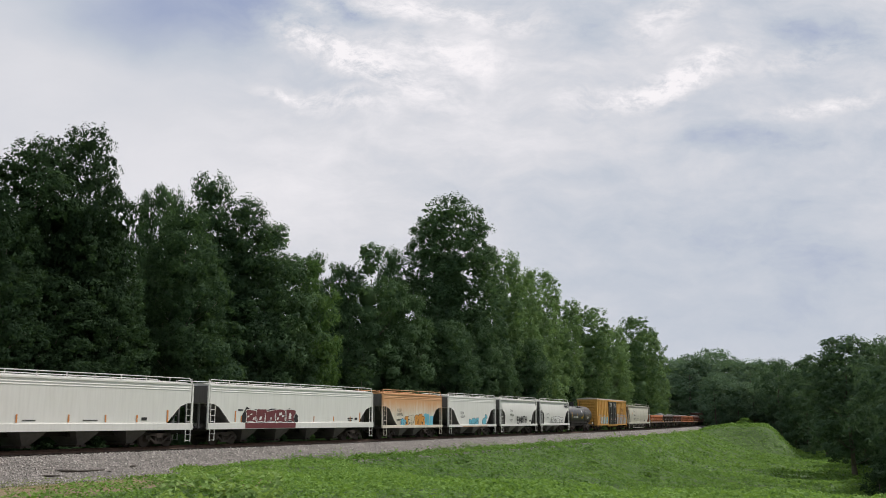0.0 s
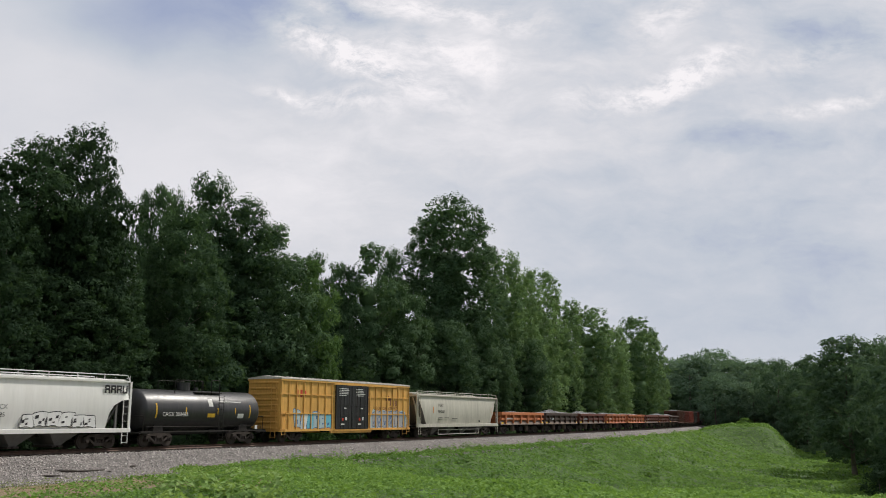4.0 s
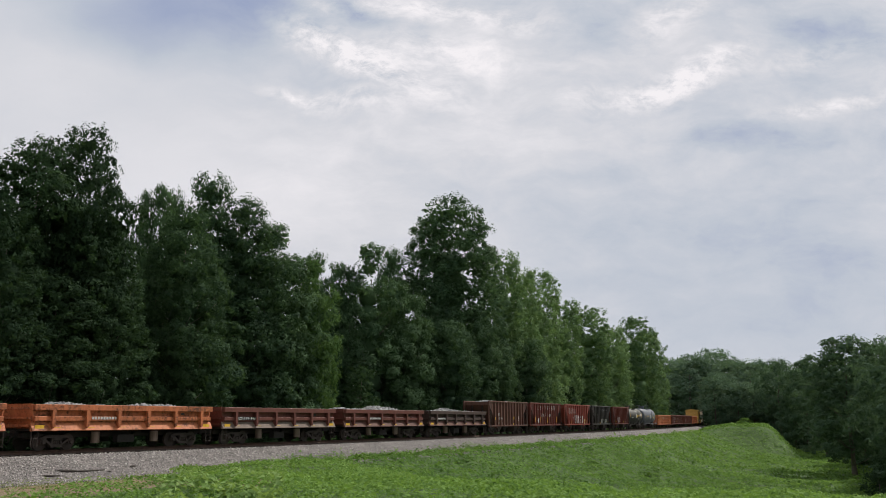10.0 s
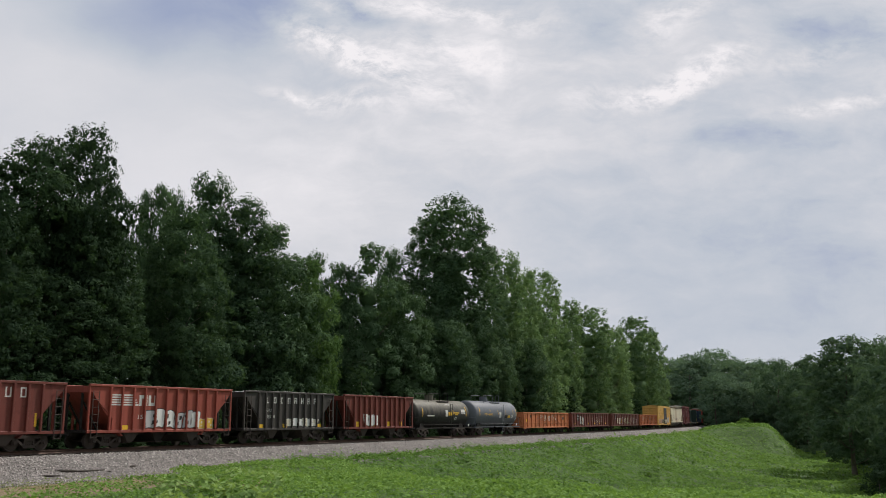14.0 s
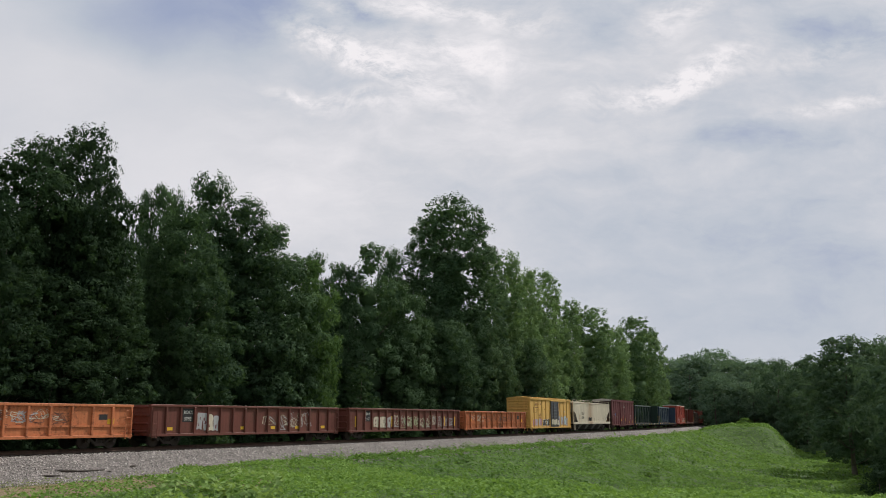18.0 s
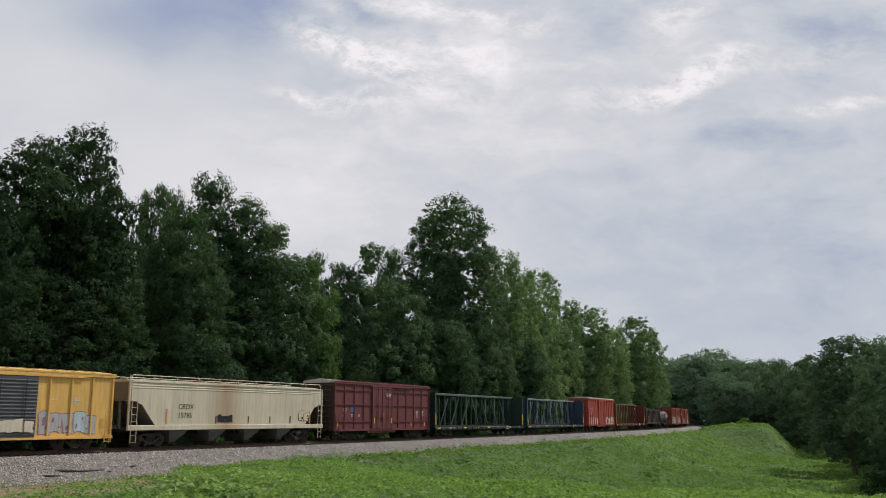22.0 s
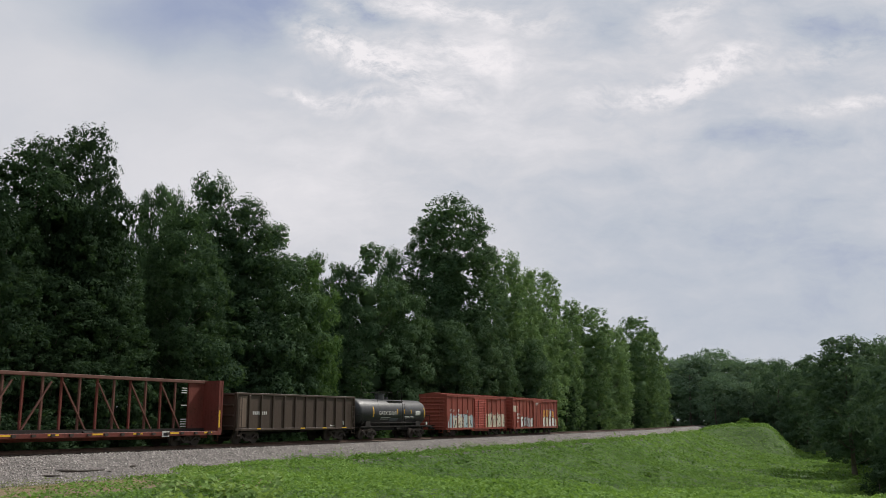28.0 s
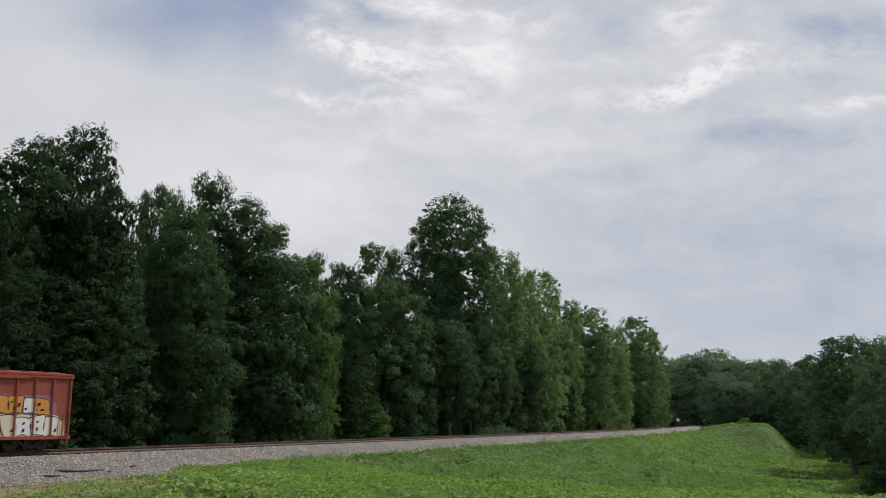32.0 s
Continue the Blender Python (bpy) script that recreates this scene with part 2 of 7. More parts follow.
    f = n.math("ADD", n.math("MULTIPLY", f, rough_sky), n.math("MULTIPLY", n.math("SUBTRACT", big, 0.5), 0.35))
    torn = n.ramp(n.noise(n.mapping(p, (1, 1.7, 1), (5, 2, 0), (0, 0, radians(-8))), 16.0, 9, 0.68), (0.38, 0.0), (0.62, 1.0))
    mass = n.math("SUBTRACT", n.math("ADD", n.math("MULTIPLY", bright, n.math("ADD", 0.25, n.math("MULTIPLY", torn, 0.85))), pale), grey)
    crisp = n.ramp(n.noise(n.mapping(p, (1, 1.9, 1), (2, 7, 0), (0, 0, radians(14))), 30.0, 8, 0.68), (0.40, 0.0), (0.60, 1.0))
    crisp = n.math("MULTIPLY", n.math("SUBTRACT", crisp, 0.5), n.math("ADD", 0.07, n.math("MULTIPLY", bright, 0.45, True)))
    f = n.math("ADD", f, n.math("MULTIPLY", crisp, rough_sky))
    dens = n.math("ADD", 0.46, n.math("ADD", n.math("MULTIPLY", f, 0.50), n.math("MULTIPLY", mass, 0.33)), True)
    col = n.ramp(dens, (0.02, (0.30, 0.355, 0.52)), (0.30, (0.500, 0.540, 0.615)), (0.58, (0.650, 0.655, 0.698)), (0.95, (0.87, 0.84, 0.865)))
    em = n.n("ShaderNodeEmission", Color=col, Strength=1.0)
    cl = n.n("ShaderNodeBsdfTransparent")
    sep = n.n("ShaderNodeSeparateXYZ", Vector=uv)
    ax = n.math("ABSOLUTE", n.math("SUBTRACT", sep.outputs[0], 0.5))
    ay = n.math("SUBTRACT", sep.outputs[1], 0.28)
    edge = n.math("MULTIPLY", n.ramp(ax, (0.55, 1.0), (0.72, 0.0)), n.ramp(n.math("ABSOLUTE", ay), (0.31, 1.0), (0.40, 0.0)))
    mx = n.n("ShaderNodeMixShader", i0=edge, i1=cl.outputs[0], i2=em.outputs[0])
    n.n("ShaderNodeOutputMaterial", Surface=mx.outputs[0])
    half = math.tan(radians(52.21) / 2)
    me = bpy.data.meshes.new("cloud_layer")
    verts, uvs, quads, nx, ny = [], [], [], 40, 24
    for j in range(ny + 1):
        for i in range(nx + 1):
            u, v = -0.28 + 1.56 * i / nx, -0.13 + 0.83 * j / ny
            way = Vector(((2 * u - 1) * half, (2 * v - 0.5625) * half, -1)).normalized()
            verts.append((EYE.to_3x3() @ way) * 2600)
            uvs.append((u, v))
    for j in range(ny):
        for i in range(nx):
            k = j * (nx + 1) + i
            quads.append((k, k + 1, k + nx + 2, k + nx + 1))
    me.from_pydata(verts, [], quads)
    lay = me.uv_layers.new(name="UVMap")
    for lp in me.loops:
        lay.data[lp.index].uv = uvs[lp.vertex_index]
    me.materials.append(m)
    ob = new("cloud_layer", me)
    return tagged(ob, "broken white and grey cloud drifting over pale blue sky", "clouds", kind="structure")


clouds = cloud_layer()

# ---- ground ----
def ground():
    def axis(fine0, fine1, step, far):
        a = list(np.arange(fine0, fine1 + 0.1, step))
        g, up = step, []
        v = fine1
        while v < far:
            g *= 1.35
            v += g
            up.append(v)
        dn, v, g = [], fine0, step
        while v > -far:
            g *= 1.35
            v -= g
            dn.append(v)
        return np.array(dn[::-1] + a + up)
    xs, ys = axis(-5, 300, 1.5, 3500), axis(-40, 120, 1.5, 3500)
    X, Y = np.meshgrid(xs, ys, indexing="ij")
    Z = ground_z(X, Y)
    far = smooth(300, 900, np.hypot(X, Y))
    Z = Z * (1 - far) - 3.0 * far
    nx, ny = X.shape
    idx = np.arange(nx * ny).reshape(nx, ny)
    quads = np.stack([idx[:-1, :-1], idx[1:, :-1], idx[1:, 1:], idx[:-1, 1:]], -1).reshape(-1, 4)
    ob = new("ground", mesh_from("ground", np.stack([X, Y, Z], -1).reshape(-1, 3), quads, SOIL))
    s, d = along(X, Y)
    bare = smooth(3.5, 5.0, d) * (1 - smooth(11, 17, d)) * (1 - smooth(30, 42, s)) * smooth(-20, 5, s)
    ob.data.attributes.new("bare", "FLOAT", "POINT").data.foreach_set("value", bare.astype(np.float32).ravel())
    for p in ob.data.polygons:
        p.use_smooth = True
    tagged(ob, "bare brown soil and weeds under the bank's green cover", "ground", kind="structure")


ground()


def strip(name, profile, s0, s1, step, mat):
    """Sweeps a profile of (d, z) along the track."""
    ss = np.arange(s0, s1 + 0.01, step)
    verts = [beside(s, d, z) for s in ss for d, z in profile]
    k = len(profile)
    quads = np.array([(i * k + j, i * k + j + 1, (i + 1) * k + j + 1, (i + 1) * k + j) for i in range(len(ss) - 1) for j in range(k - 1)])
    return mesh_from(name, np.array([tuple(v) for v in verts]), quads, mat)


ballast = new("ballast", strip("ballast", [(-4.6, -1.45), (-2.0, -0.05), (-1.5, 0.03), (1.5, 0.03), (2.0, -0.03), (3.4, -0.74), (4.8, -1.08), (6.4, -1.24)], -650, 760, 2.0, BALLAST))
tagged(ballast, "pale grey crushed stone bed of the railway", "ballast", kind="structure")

railway = tagged(new("railway_track"), "single railway track with rusty rails on dark sleepers", "railway track")
for side in (-0.7175, 0.7175):
    prof = [(side + a, z + RAIL_Z) for a, z in ((-0.07, -0.17), (-0.07, -0.15), (-0.012, -0.13), (-0.012, -0.045), (-0.036, -0.035), (-0.036, -0.006), (-0.03, 0), (0.03, 0), (0.036, -0.006), (0.036, -0.035), (0.012, -0.045), (0.012, -0.13), (0.07, -0.15), (0.07, -0.17))]
    part("rail", strip("rail", prof, -650, 760, 4.0, RAIL), RAIL, railway)
# ---- trees ----
def crown_mesh(name, seed, mat, boughs=84, tufts=12, leaves=30, leaf=0.0086, kind="oval", big=1.0, inner=52, flat=0.66, shoots=0.10):
    """A crown one unit high: boughs in tiers, each set with tufts of single leaves on its upper and outer side. Its foot is at z = 0."""
    rng = np.random.default_rng(seed)
    half = {"oval": 0.205, "column": 0.19, "high": 0.22, "broad": 0.31, "bush": 0.60, "dome": 0.21}[kind]
    low = 0.16 if kind == "high" else 0.0

    def width(u, ang):
        if kind == "column":
            w_ = np.sqrt(np.clip(1 - u ** 6, 0, 1)) * (0.84 + 0.16 * u)
        elif kind == "high":
            w_ = np.sqrt(np.clip(1 - ((u - 0.58) / 0.42) ** 2, 0.05, 1))
        elif kind == "broad":
            w_ = np.sqrt(np.clip(1 - ((u - 0.50) / 0.50) ** 2, 0.0, 1))
        elif kind == "bush":
            w_ = np.sqrt(np.clip(1 - ((u - 0.30) / 0.70) ** 2, 0.0, 1))
        elif kind == "dome":
            w_ = np.clip(1 - np.clip((u - 0.30) / 0.70, 0, 1) ** 2.2, 0, 1) ** 0.72 * (0.86 + 0.14 * np.clip(u / 0.3, 0, 1))
        else:
            w_ = np.clip(1 - np.abs((u - 0.42) / 0.58) ** 2.5, 0, 1) ** 0.62
        return half * w_ * (1 + 0.13 * np.sin(2 * ang + seed + 3 * u) + 0.09 * np.sin(5 * ang + 9 * u))

    lr = half * (0.17 + 0.27 * rng.uniform(0, 1, boughs) ** 1.3) * big
    mid, la = np.zeros((boughs, 3)), np.zeros(boughs)
    for i in range(boughs):
        # of some places on the outline the one that stands freest
        cu = low + (1 - low) * rng.uniform(0.0, 1.0, 7) ** 0.75 if i > 4 else np.full(7, 0.97)
        cu, ca = np.minimum(cu, 1 - lr[i] * flat), rng.uniform(0, 2 * math.pi, 7)
        at = np.maximum(width(cu, ca) - lr[i] * 0.65, 0) * rng.uniform(0.66, 1.12, 7)
        cand = np.stack([at * np.cos(ca), at * np.sin(ca), cu], 1)
        gap = (np.linalg.norm(cand[:, None] - mid[None, :i], axis=2) - lr[None, :i]).min(1) if i else np.zeros(7)
        best = int(gap.argmax())
        mid[i], la[i] = cand[best], ca[best]
    axes = np.stack([lr, lr, lr * flat], 1)
    # tufts on the boughs
    k1 = boughs * tufts * 3
    who = rng.choice(boughs, k1, p=lr ** 2 / (lr ** 2).sum())
    away = np.stack([np.cos(la), np.sin(la), np.full(boughs, 0.75)], 1)
    d1 = rng.normal(size=(k1, 3))
    d1 = d1 / np.linalg.norm(d1, axis=1)[:, None] + away[who] * 0.62
    d1 /= np.linalg.norm(d1, axis=1)[:, None]
    reach = rng.uniform(0.72, 1.05, k1) + np.where(rng.uniform(0, 1, k1) < shoots, rng.uniform(0.1, 0.30, k1), 0)
    c1 = mid[who] + d1 * axes[who] * reach[:, None]
    deep = (((c1[:, None, :] - mid[None]) / axes[None]) ** 2).sum(2)
    deep[np.arange(k1), who] = 9
    free = np.nonzero(deep.min(1) > 0.70)[0][:boughs * tufts]
    c2, d2, r2 = c1[free], d1[free], lr[who[free]] * rng.uniform(0.22, 0.42, len(free))
    w3 = np.repeat(np.arange(len(free)), leaves)
    k3 = len(w3)
    d3 = rng.normal(size=(k3, 3))
    d3 = d3 / np.linalg.norm(d3, axis=1)[:, None] + d2[w3] * 0.35 + np.array([0, 0, 0.25])
    pos = c2[w3] + d3 * (r2[w3] * rng.uniform(0.35, 1.0, k3) ** 0.5)[:, None] * np.array([1, 1, 0.85])
    nor = d3 * 0.7 + d2[w3] * 0.5 + rng.normal(size=(k3, 3)) * 0.38 + np.array([0, 0, 0.30])
    size = leaf * rng.uniform(0.6, 1.45, k3)
    # larger leaves inside the boughs
    w4 = np.repeat(np.arange(boughs), inner)
    k4 = len(w4)
    d4 = rng.normal(size=(k4, 3))
    d4 /= np.linalg.norm(d4, axis=1)[:, None]
    pos = np.concatenate([pos, mid[w4] * np.array([0.88, 0.88, 0.99]) + d4 * axes[w4] * rng.uniform(0.2, 0.80, k4)[:, None]])
    nor = np.concatenate([nor, d4 + rng.normal(size=(k4, 3)) * 0.5])
    size = np.concatenate([size, lr[w4] * rng.uniform(0.22, 0.40, k4)])
    k3 += k4
    pos[:, 2] = np.maximum(pos[:, 2], 0.004)
    nor = nor / np.linalg.norm(nor, axis=1)[:, None]
    t = np.cross(nor, rng.normal(size=(k3, 3)))
    t /= np.linalg.norm(t, axis=1)[:, None]
    bt, s = np.cross(nor, t), size[:, None]
    verts = np.stack([pos - t * s * 0.5 + bt * s * 0.42, pos - t * s * 0.5 - bt * s * 0.42, pos + t * s * 0.65], 1).reshape(-1, 3)
    faces = np.arange(3 * k3).reshape(-1, 3)
    if inner >= 40:
        # dense shade round the stem
        su = np.linspace(low + 0.08, 0.74, 9)
        sr = width(su, su * 0) * 0.38
        bm = bmesh.new()
        bmesh.ops.create_icosphere(bm, subdivisions=1, radius=1.0)
        bm.verts.index_update()
        iv = np.array([v.co for v in bm.verts])
        jf = np.array([[v.index for v in f.verts] for f in bm.faces])
        bm.free()
        hv = np.stack([su * 0, su * 0, su], 1)[:, None, :] + iv[None] * np.stack([sr, sr, np.full(9, 0.06)], 1)[:, None, :] * rng.uniform(0.8, 1.12, (9, len(iv), 1))
        hf = jf[None] + (np.arange(9) * len(iv))[:, None, None] + len(verts)
        faces = np.concatenate([faces, hf.reshape(-1, 3)])
        hearts = hv.reshape(-1, 3)
    else:
        hearts = np.zeros((0, 3))
    top, rim = np.quantile(verts[:, 2], 0.9985), np.quantile(np.hypot(verts[:, 0], verts[:, 1]), 0.98)
    verts = np.concatenate([verts, hearts]) * np.array([half / rim, half / rim, 1 / top])
    verts[:, 2] = np.maximum(verts[:, 2], 0.004)
    me = mesh_from(name, verts, faces, mat)
    me["wide"] = 1.66 * half
    return me


def leaf_cards(name, rng, pos, nor, size, mat, three=False):
    """Pointed leaves at pos, facing nor: folded kites of four points, or of three."""
    k = len(pos)
    nor = nor / np.linalg.norm(nor, axis=1)[:, None]
    t = np.cross(nor, rng.normal(size=(k, 3)))
    t /= np.linalg.norm(t, axis=1)[:, None]
    bt = np.cross(nor, t)
    s = size[:, None]
    if three:
        p0, p1, p2 = pos - t * s * 0.5 + bt * s * 0.42, pos - t * s * 0.5 - bt * s * 0.42, pos + t * s * 0.65
        return mesh_from(name, np.stack([p0, p1, p2], 1).reshape(-1, 3), np.arange(3 * k).reshape(-1, 3), mat)
    p0 = pos - t * s * 0.5
    p1 = pos + bt * s * 0.40 + nor * s * 0.12 - t * s * 0.05
    p2 = pos + t * s * 0.5 - nor * s * 0.10
    p3 = pos - bt * s * 0.40 + nor * s * 0.12 - t * s * 0.05
    verts = np.stack([p0, p1, p2, p3], 1).reshape(-1, 3)
    return mesh_from(name, verts, np.arange(4 * k).reshape(-1, 4), mat)


def trunk_mesh(name, seed, high=0.9, r=0.018):
    """A tapered trunk with limbs, one unit high."""
    rng = random.Random(seed)
    bm = bmesh.new()
    pts, x, y = [], 0.0, 0.0
    for i in range(9):
        u = i / 8
        pts.append((Vector((x, y, u * high)), r * (1 - 0.85 * u) + (0.008 if i == 0 else 0)))
        x += rng.uniform(-0.012, 0.012)
        y += rng.uniform(-0.012, 0.012)

    def tube(ps, sides):
        rings = [[p + Vector((rr * math.cos(a), rr * math.sin(a), 0)) for a in [2 * math.pi * q / sides for q in range(sides)]] for p, rr in ps]
        loft(bm, rings)
    tube(pts, 9)
    for i in range(16):
        j = rng.randint(1, 6)
        p, rr = pts[j]
        a = rng.uniform(0, 2 * math.pi)
        ln = rng.uniform(0.10, 0.20)
        q = p + Vector((math.cos(a) * ln, math.sin(a) * ln, ln * rng.uniform(0.4, 0.9)))
        tube([(p, rr * 0.5), ((p + q) / 2 + Vector((0, 0, -0.01)), rr * 0.33), (q, rr * 0.10)], 5)
    return mesh_of(bm, name, BARK, True)


CROWNS, THIN = {}, {}
for kind, count in (("oval", 3), ("column", 3), ("high", 2), ("dome", 2)):
    for i in range(count):
        CROWNS[kind, i] = crown_mesh("crown", 10 * len(CROWNS) + 3, LEAF, kind=kind)
        THIN[kind, i] = crown_mesh("crown", 10 * len(CROWNS) + 5, LEAF_SHADE, boughs=42, tufts=6, leaves=13, leaf=0.020, inner=24, kind=kind, big=1.3)
NEAR = {k: crown_mesh("crown", 400 + i, LEAF_SHADE, boughs=160, tufts=11, leaves=28, leaf=0.0072, inner=40, kind=k, big=0.80, shoots=0.14) for i, k in enumerate(("oval", "high", "dome"))}
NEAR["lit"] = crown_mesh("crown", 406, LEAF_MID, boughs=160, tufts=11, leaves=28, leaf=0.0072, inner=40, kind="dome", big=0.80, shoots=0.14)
VINED = [crown_mesh("crown", 300 + i, LEAF_VINE, kind="column", flat=1.25, boughs=100, tufts=10, leaves=28, leaf=0.0088, inner=56, big=0.82) for i in range(4)]
YOUNG = crown_mesh("crown", 77, LEAF_YOUNG, kind="oval", boughs=70)
FARS = [crown_mesh("crown", 200 + i, LEAF_FAR_HAZE, boughs=52, tufts=8, leaves=12, leaf=0.0175, inner=36, kind="broad") for i in range(3)]
HOLLOW = [crown_mesh("crown", 210 + i, LEAF_HOLLOW, boughs=74, tufts=9, leaves=16, leaf=0.0150, inner=30, kind=("broad", "oval", "dome")[i]) for i in range(3)]
HOLLOW_HIGH = [crown_mesh("crown", 218, LEAF_HOLLOW, boughs=80, tufts=10, leaves=18, leaf=0.014, inner=36, kind="high")]
BUSH = [crown_mesh("crown", 220 + i, LEAF_SHADE, boughs=26, tufts=9, leaves=14, leaf=0.045, inner=10, kind="bush") for i in range(2)]
CREST_BUSH = [crown_mesh("crown", 230, KUDZU, boughs=26, tufts=9, leaves=14, leaf=0.045, inner=10, kind="bush")]
GIANT = crown_mesh("crown", 333, LEAF, boughs=200, tufts=11, leaves=32, leaf=0.0060, inner=50, kind="column", big=0.72, flat=0.85)
TUFT = crown_mesh("vine_clump", 240, KUDZU, boughs=12, tufts=5, leaves=9, leaf=0.11, inner=4, kind="bush")
TRUNKS = [trunk_mesh("trunk", i) for i in range(4)]


def tree(s, d, high, wide, crown, turn, label, group):
    place = beside(s, d)
    place.z = float(ground_z(place.x, place.y)) - 0.1
    t = tagged(new("tree"), label, "tree", group)
    t.matrix_world = Matrix.Translation(place) @ Matrix.Rotation(turn, 4, "Z")
    a = part("trunk", TRUNKS[int(turn * 10) % 4], None, t)
    a.scale = (min(high, wide * 1.9), min(high, wide * 1.9), high * 0.92)
    c = part("crown", crown, None, t)
    c.scale = (wide / crown["wide"], wide / crown["wide"], high)
    return t


_r = random.Random(5)


def tree_row(rows, group, label):
    for s, d, high, wide, kind in rows:
        pool = [m for (k, i), m in CROWNS.items() if k == kind] if isinstance(kind, str) else kind
        tree(s, d, high, wide, _r.choice(pool), _r.uniform(0, 6.28), label, group)


WALL = "tall dark green broadleaf tree at the railway wood's edge"
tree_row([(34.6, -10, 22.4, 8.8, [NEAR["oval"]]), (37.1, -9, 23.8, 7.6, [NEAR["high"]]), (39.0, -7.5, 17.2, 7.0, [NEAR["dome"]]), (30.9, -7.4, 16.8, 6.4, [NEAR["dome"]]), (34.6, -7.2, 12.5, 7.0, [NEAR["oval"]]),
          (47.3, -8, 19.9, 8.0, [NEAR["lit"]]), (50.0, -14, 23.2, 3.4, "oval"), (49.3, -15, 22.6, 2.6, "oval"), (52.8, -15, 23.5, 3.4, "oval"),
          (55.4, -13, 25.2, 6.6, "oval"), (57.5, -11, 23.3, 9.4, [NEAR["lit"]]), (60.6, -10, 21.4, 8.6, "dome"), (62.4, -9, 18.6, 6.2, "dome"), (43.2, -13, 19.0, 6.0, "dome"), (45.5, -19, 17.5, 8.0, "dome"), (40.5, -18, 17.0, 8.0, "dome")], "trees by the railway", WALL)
tree_row([(75.7, -16, 21.6, 5.0, "oval"), (77.7, -14, 20.6, 5.0, "oval"), (78.1, -13, 20.2, 5.0, "dome"), (80.9, -12, 23.1, 8.8, "dome"), (87.8, -13, 23.8, 4.8, "oval"), (85.1, -8.8, 17.6, 7.0, "dome"),
          (99.6, -11, 32.2, 13.0, [GIANT]), (94.0, -9.5, 20.0, 8.0, "dome"), (103.1, -8.2, 17.2, 7.2, "column")], "trees by the railway", WALL)
tree_row([(116.2, -10, 27.8, 8.0, VINED), (124.6, -10, 26.4, 7.0, VINED), (132.1, -9.5, 27.0, 8.8, VINED), (143.7, -9, 24.0, 7.0, VINED), (157.8, -8.5, 24.2, 9.6, VINED),
          (176.3, -8, 22.2, 8.5, VINED), (190, -12, 22.5, 9.0, VINED), (208.1, -8, 27.4, 11.0, VINED), (226.0, -7.5, 25.4, 8.0, VINED)], "trees by the railway", "tall vine-hung green tree at the railway wood's edge")
tree_row([(63.6, -7.5, 18.2, 5.0, [YOUNG]), (73.6, -6.2, 4.6, 2.6, [YOUNG])], "trees by the railway", "bright green young tree lit from the side at the wood's edge")
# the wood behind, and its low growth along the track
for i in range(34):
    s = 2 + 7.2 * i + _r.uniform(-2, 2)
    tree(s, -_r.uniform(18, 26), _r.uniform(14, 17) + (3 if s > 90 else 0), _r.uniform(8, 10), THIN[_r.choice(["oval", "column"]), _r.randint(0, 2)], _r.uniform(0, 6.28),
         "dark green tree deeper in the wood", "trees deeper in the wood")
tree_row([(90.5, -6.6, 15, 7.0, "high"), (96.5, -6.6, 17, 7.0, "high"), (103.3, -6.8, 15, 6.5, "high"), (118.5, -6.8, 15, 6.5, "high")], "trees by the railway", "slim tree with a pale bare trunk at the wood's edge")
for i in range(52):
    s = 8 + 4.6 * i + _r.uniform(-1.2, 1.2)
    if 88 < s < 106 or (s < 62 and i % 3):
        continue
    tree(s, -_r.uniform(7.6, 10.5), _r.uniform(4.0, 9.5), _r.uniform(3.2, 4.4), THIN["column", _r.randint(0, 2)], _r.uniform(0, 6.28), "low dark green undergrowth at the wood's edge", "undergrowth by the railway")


def far_tree(az, dist, high, wide, pool, label, group):
    """A tree by its bearing (degrees clockwise from +y) and distance from the eye."""
    x, y = dist * math.sin(radians(az)), dist * math.cos(radians(az))
    s, d = along(np.array(x), np.array(y))
    return tree(float(s), float(d), high, wide, _r.choice(pool), _r.uniform(0, 6.28), label, group)


# bearing, distance, height, width
far_tree(78.9, 158, 22.4, 11.4, HOLLOW_HIGH, "dark green tree on a bare trunk in the hollow", "trees in the hollow")
# Most bearings past 82 stand out of view, added to shade the hollow floor.
for az, dist, high, wide in ((81.7, 128, 18.4, 10.5), (80.7, 172, 22.0, 11), (82.6, 150, 21, 12), (79.6, 190, 20.5, 10), (77.6, 238, 22.5, 12), (76.6, 255, 23.0, 13), (75.2, 268, 23.0, 13), (84.2, 120, 18, 11), (78.6, 225, 21.5, 12), (83.4, 136, 17, 10), (87, 125, 20, 12), (90.5, 108, 18, 12), (81.6, 200, 22, 13), (82.8, 180, 22, 13), (83.8, 160, 21, 13), (85.2, 140, 20, 13), (84.8, 106, 18, 8), (85.8, 92, 18, 8), (83.9, 122, 18, 8.5), (82.7, 113, 17, 9), (82.4, 140, 18, 10)):
    far_tree(az, dist, high + 1.0, wide, HOLLOW, "dark green broadleaf tree in the hollow, seen or added for its shade", "trees in the hollow")
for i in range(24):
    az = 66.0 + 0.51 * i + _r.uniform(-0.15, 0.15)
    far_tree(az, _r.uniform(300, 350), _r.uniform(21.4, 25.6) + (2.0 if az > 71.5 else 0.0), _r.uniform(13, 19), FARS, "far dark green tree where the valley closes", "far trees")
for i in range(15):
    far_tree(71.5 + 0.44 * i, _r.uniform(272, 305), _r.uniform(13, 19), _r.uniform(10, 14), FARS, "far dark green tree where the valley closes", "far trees")
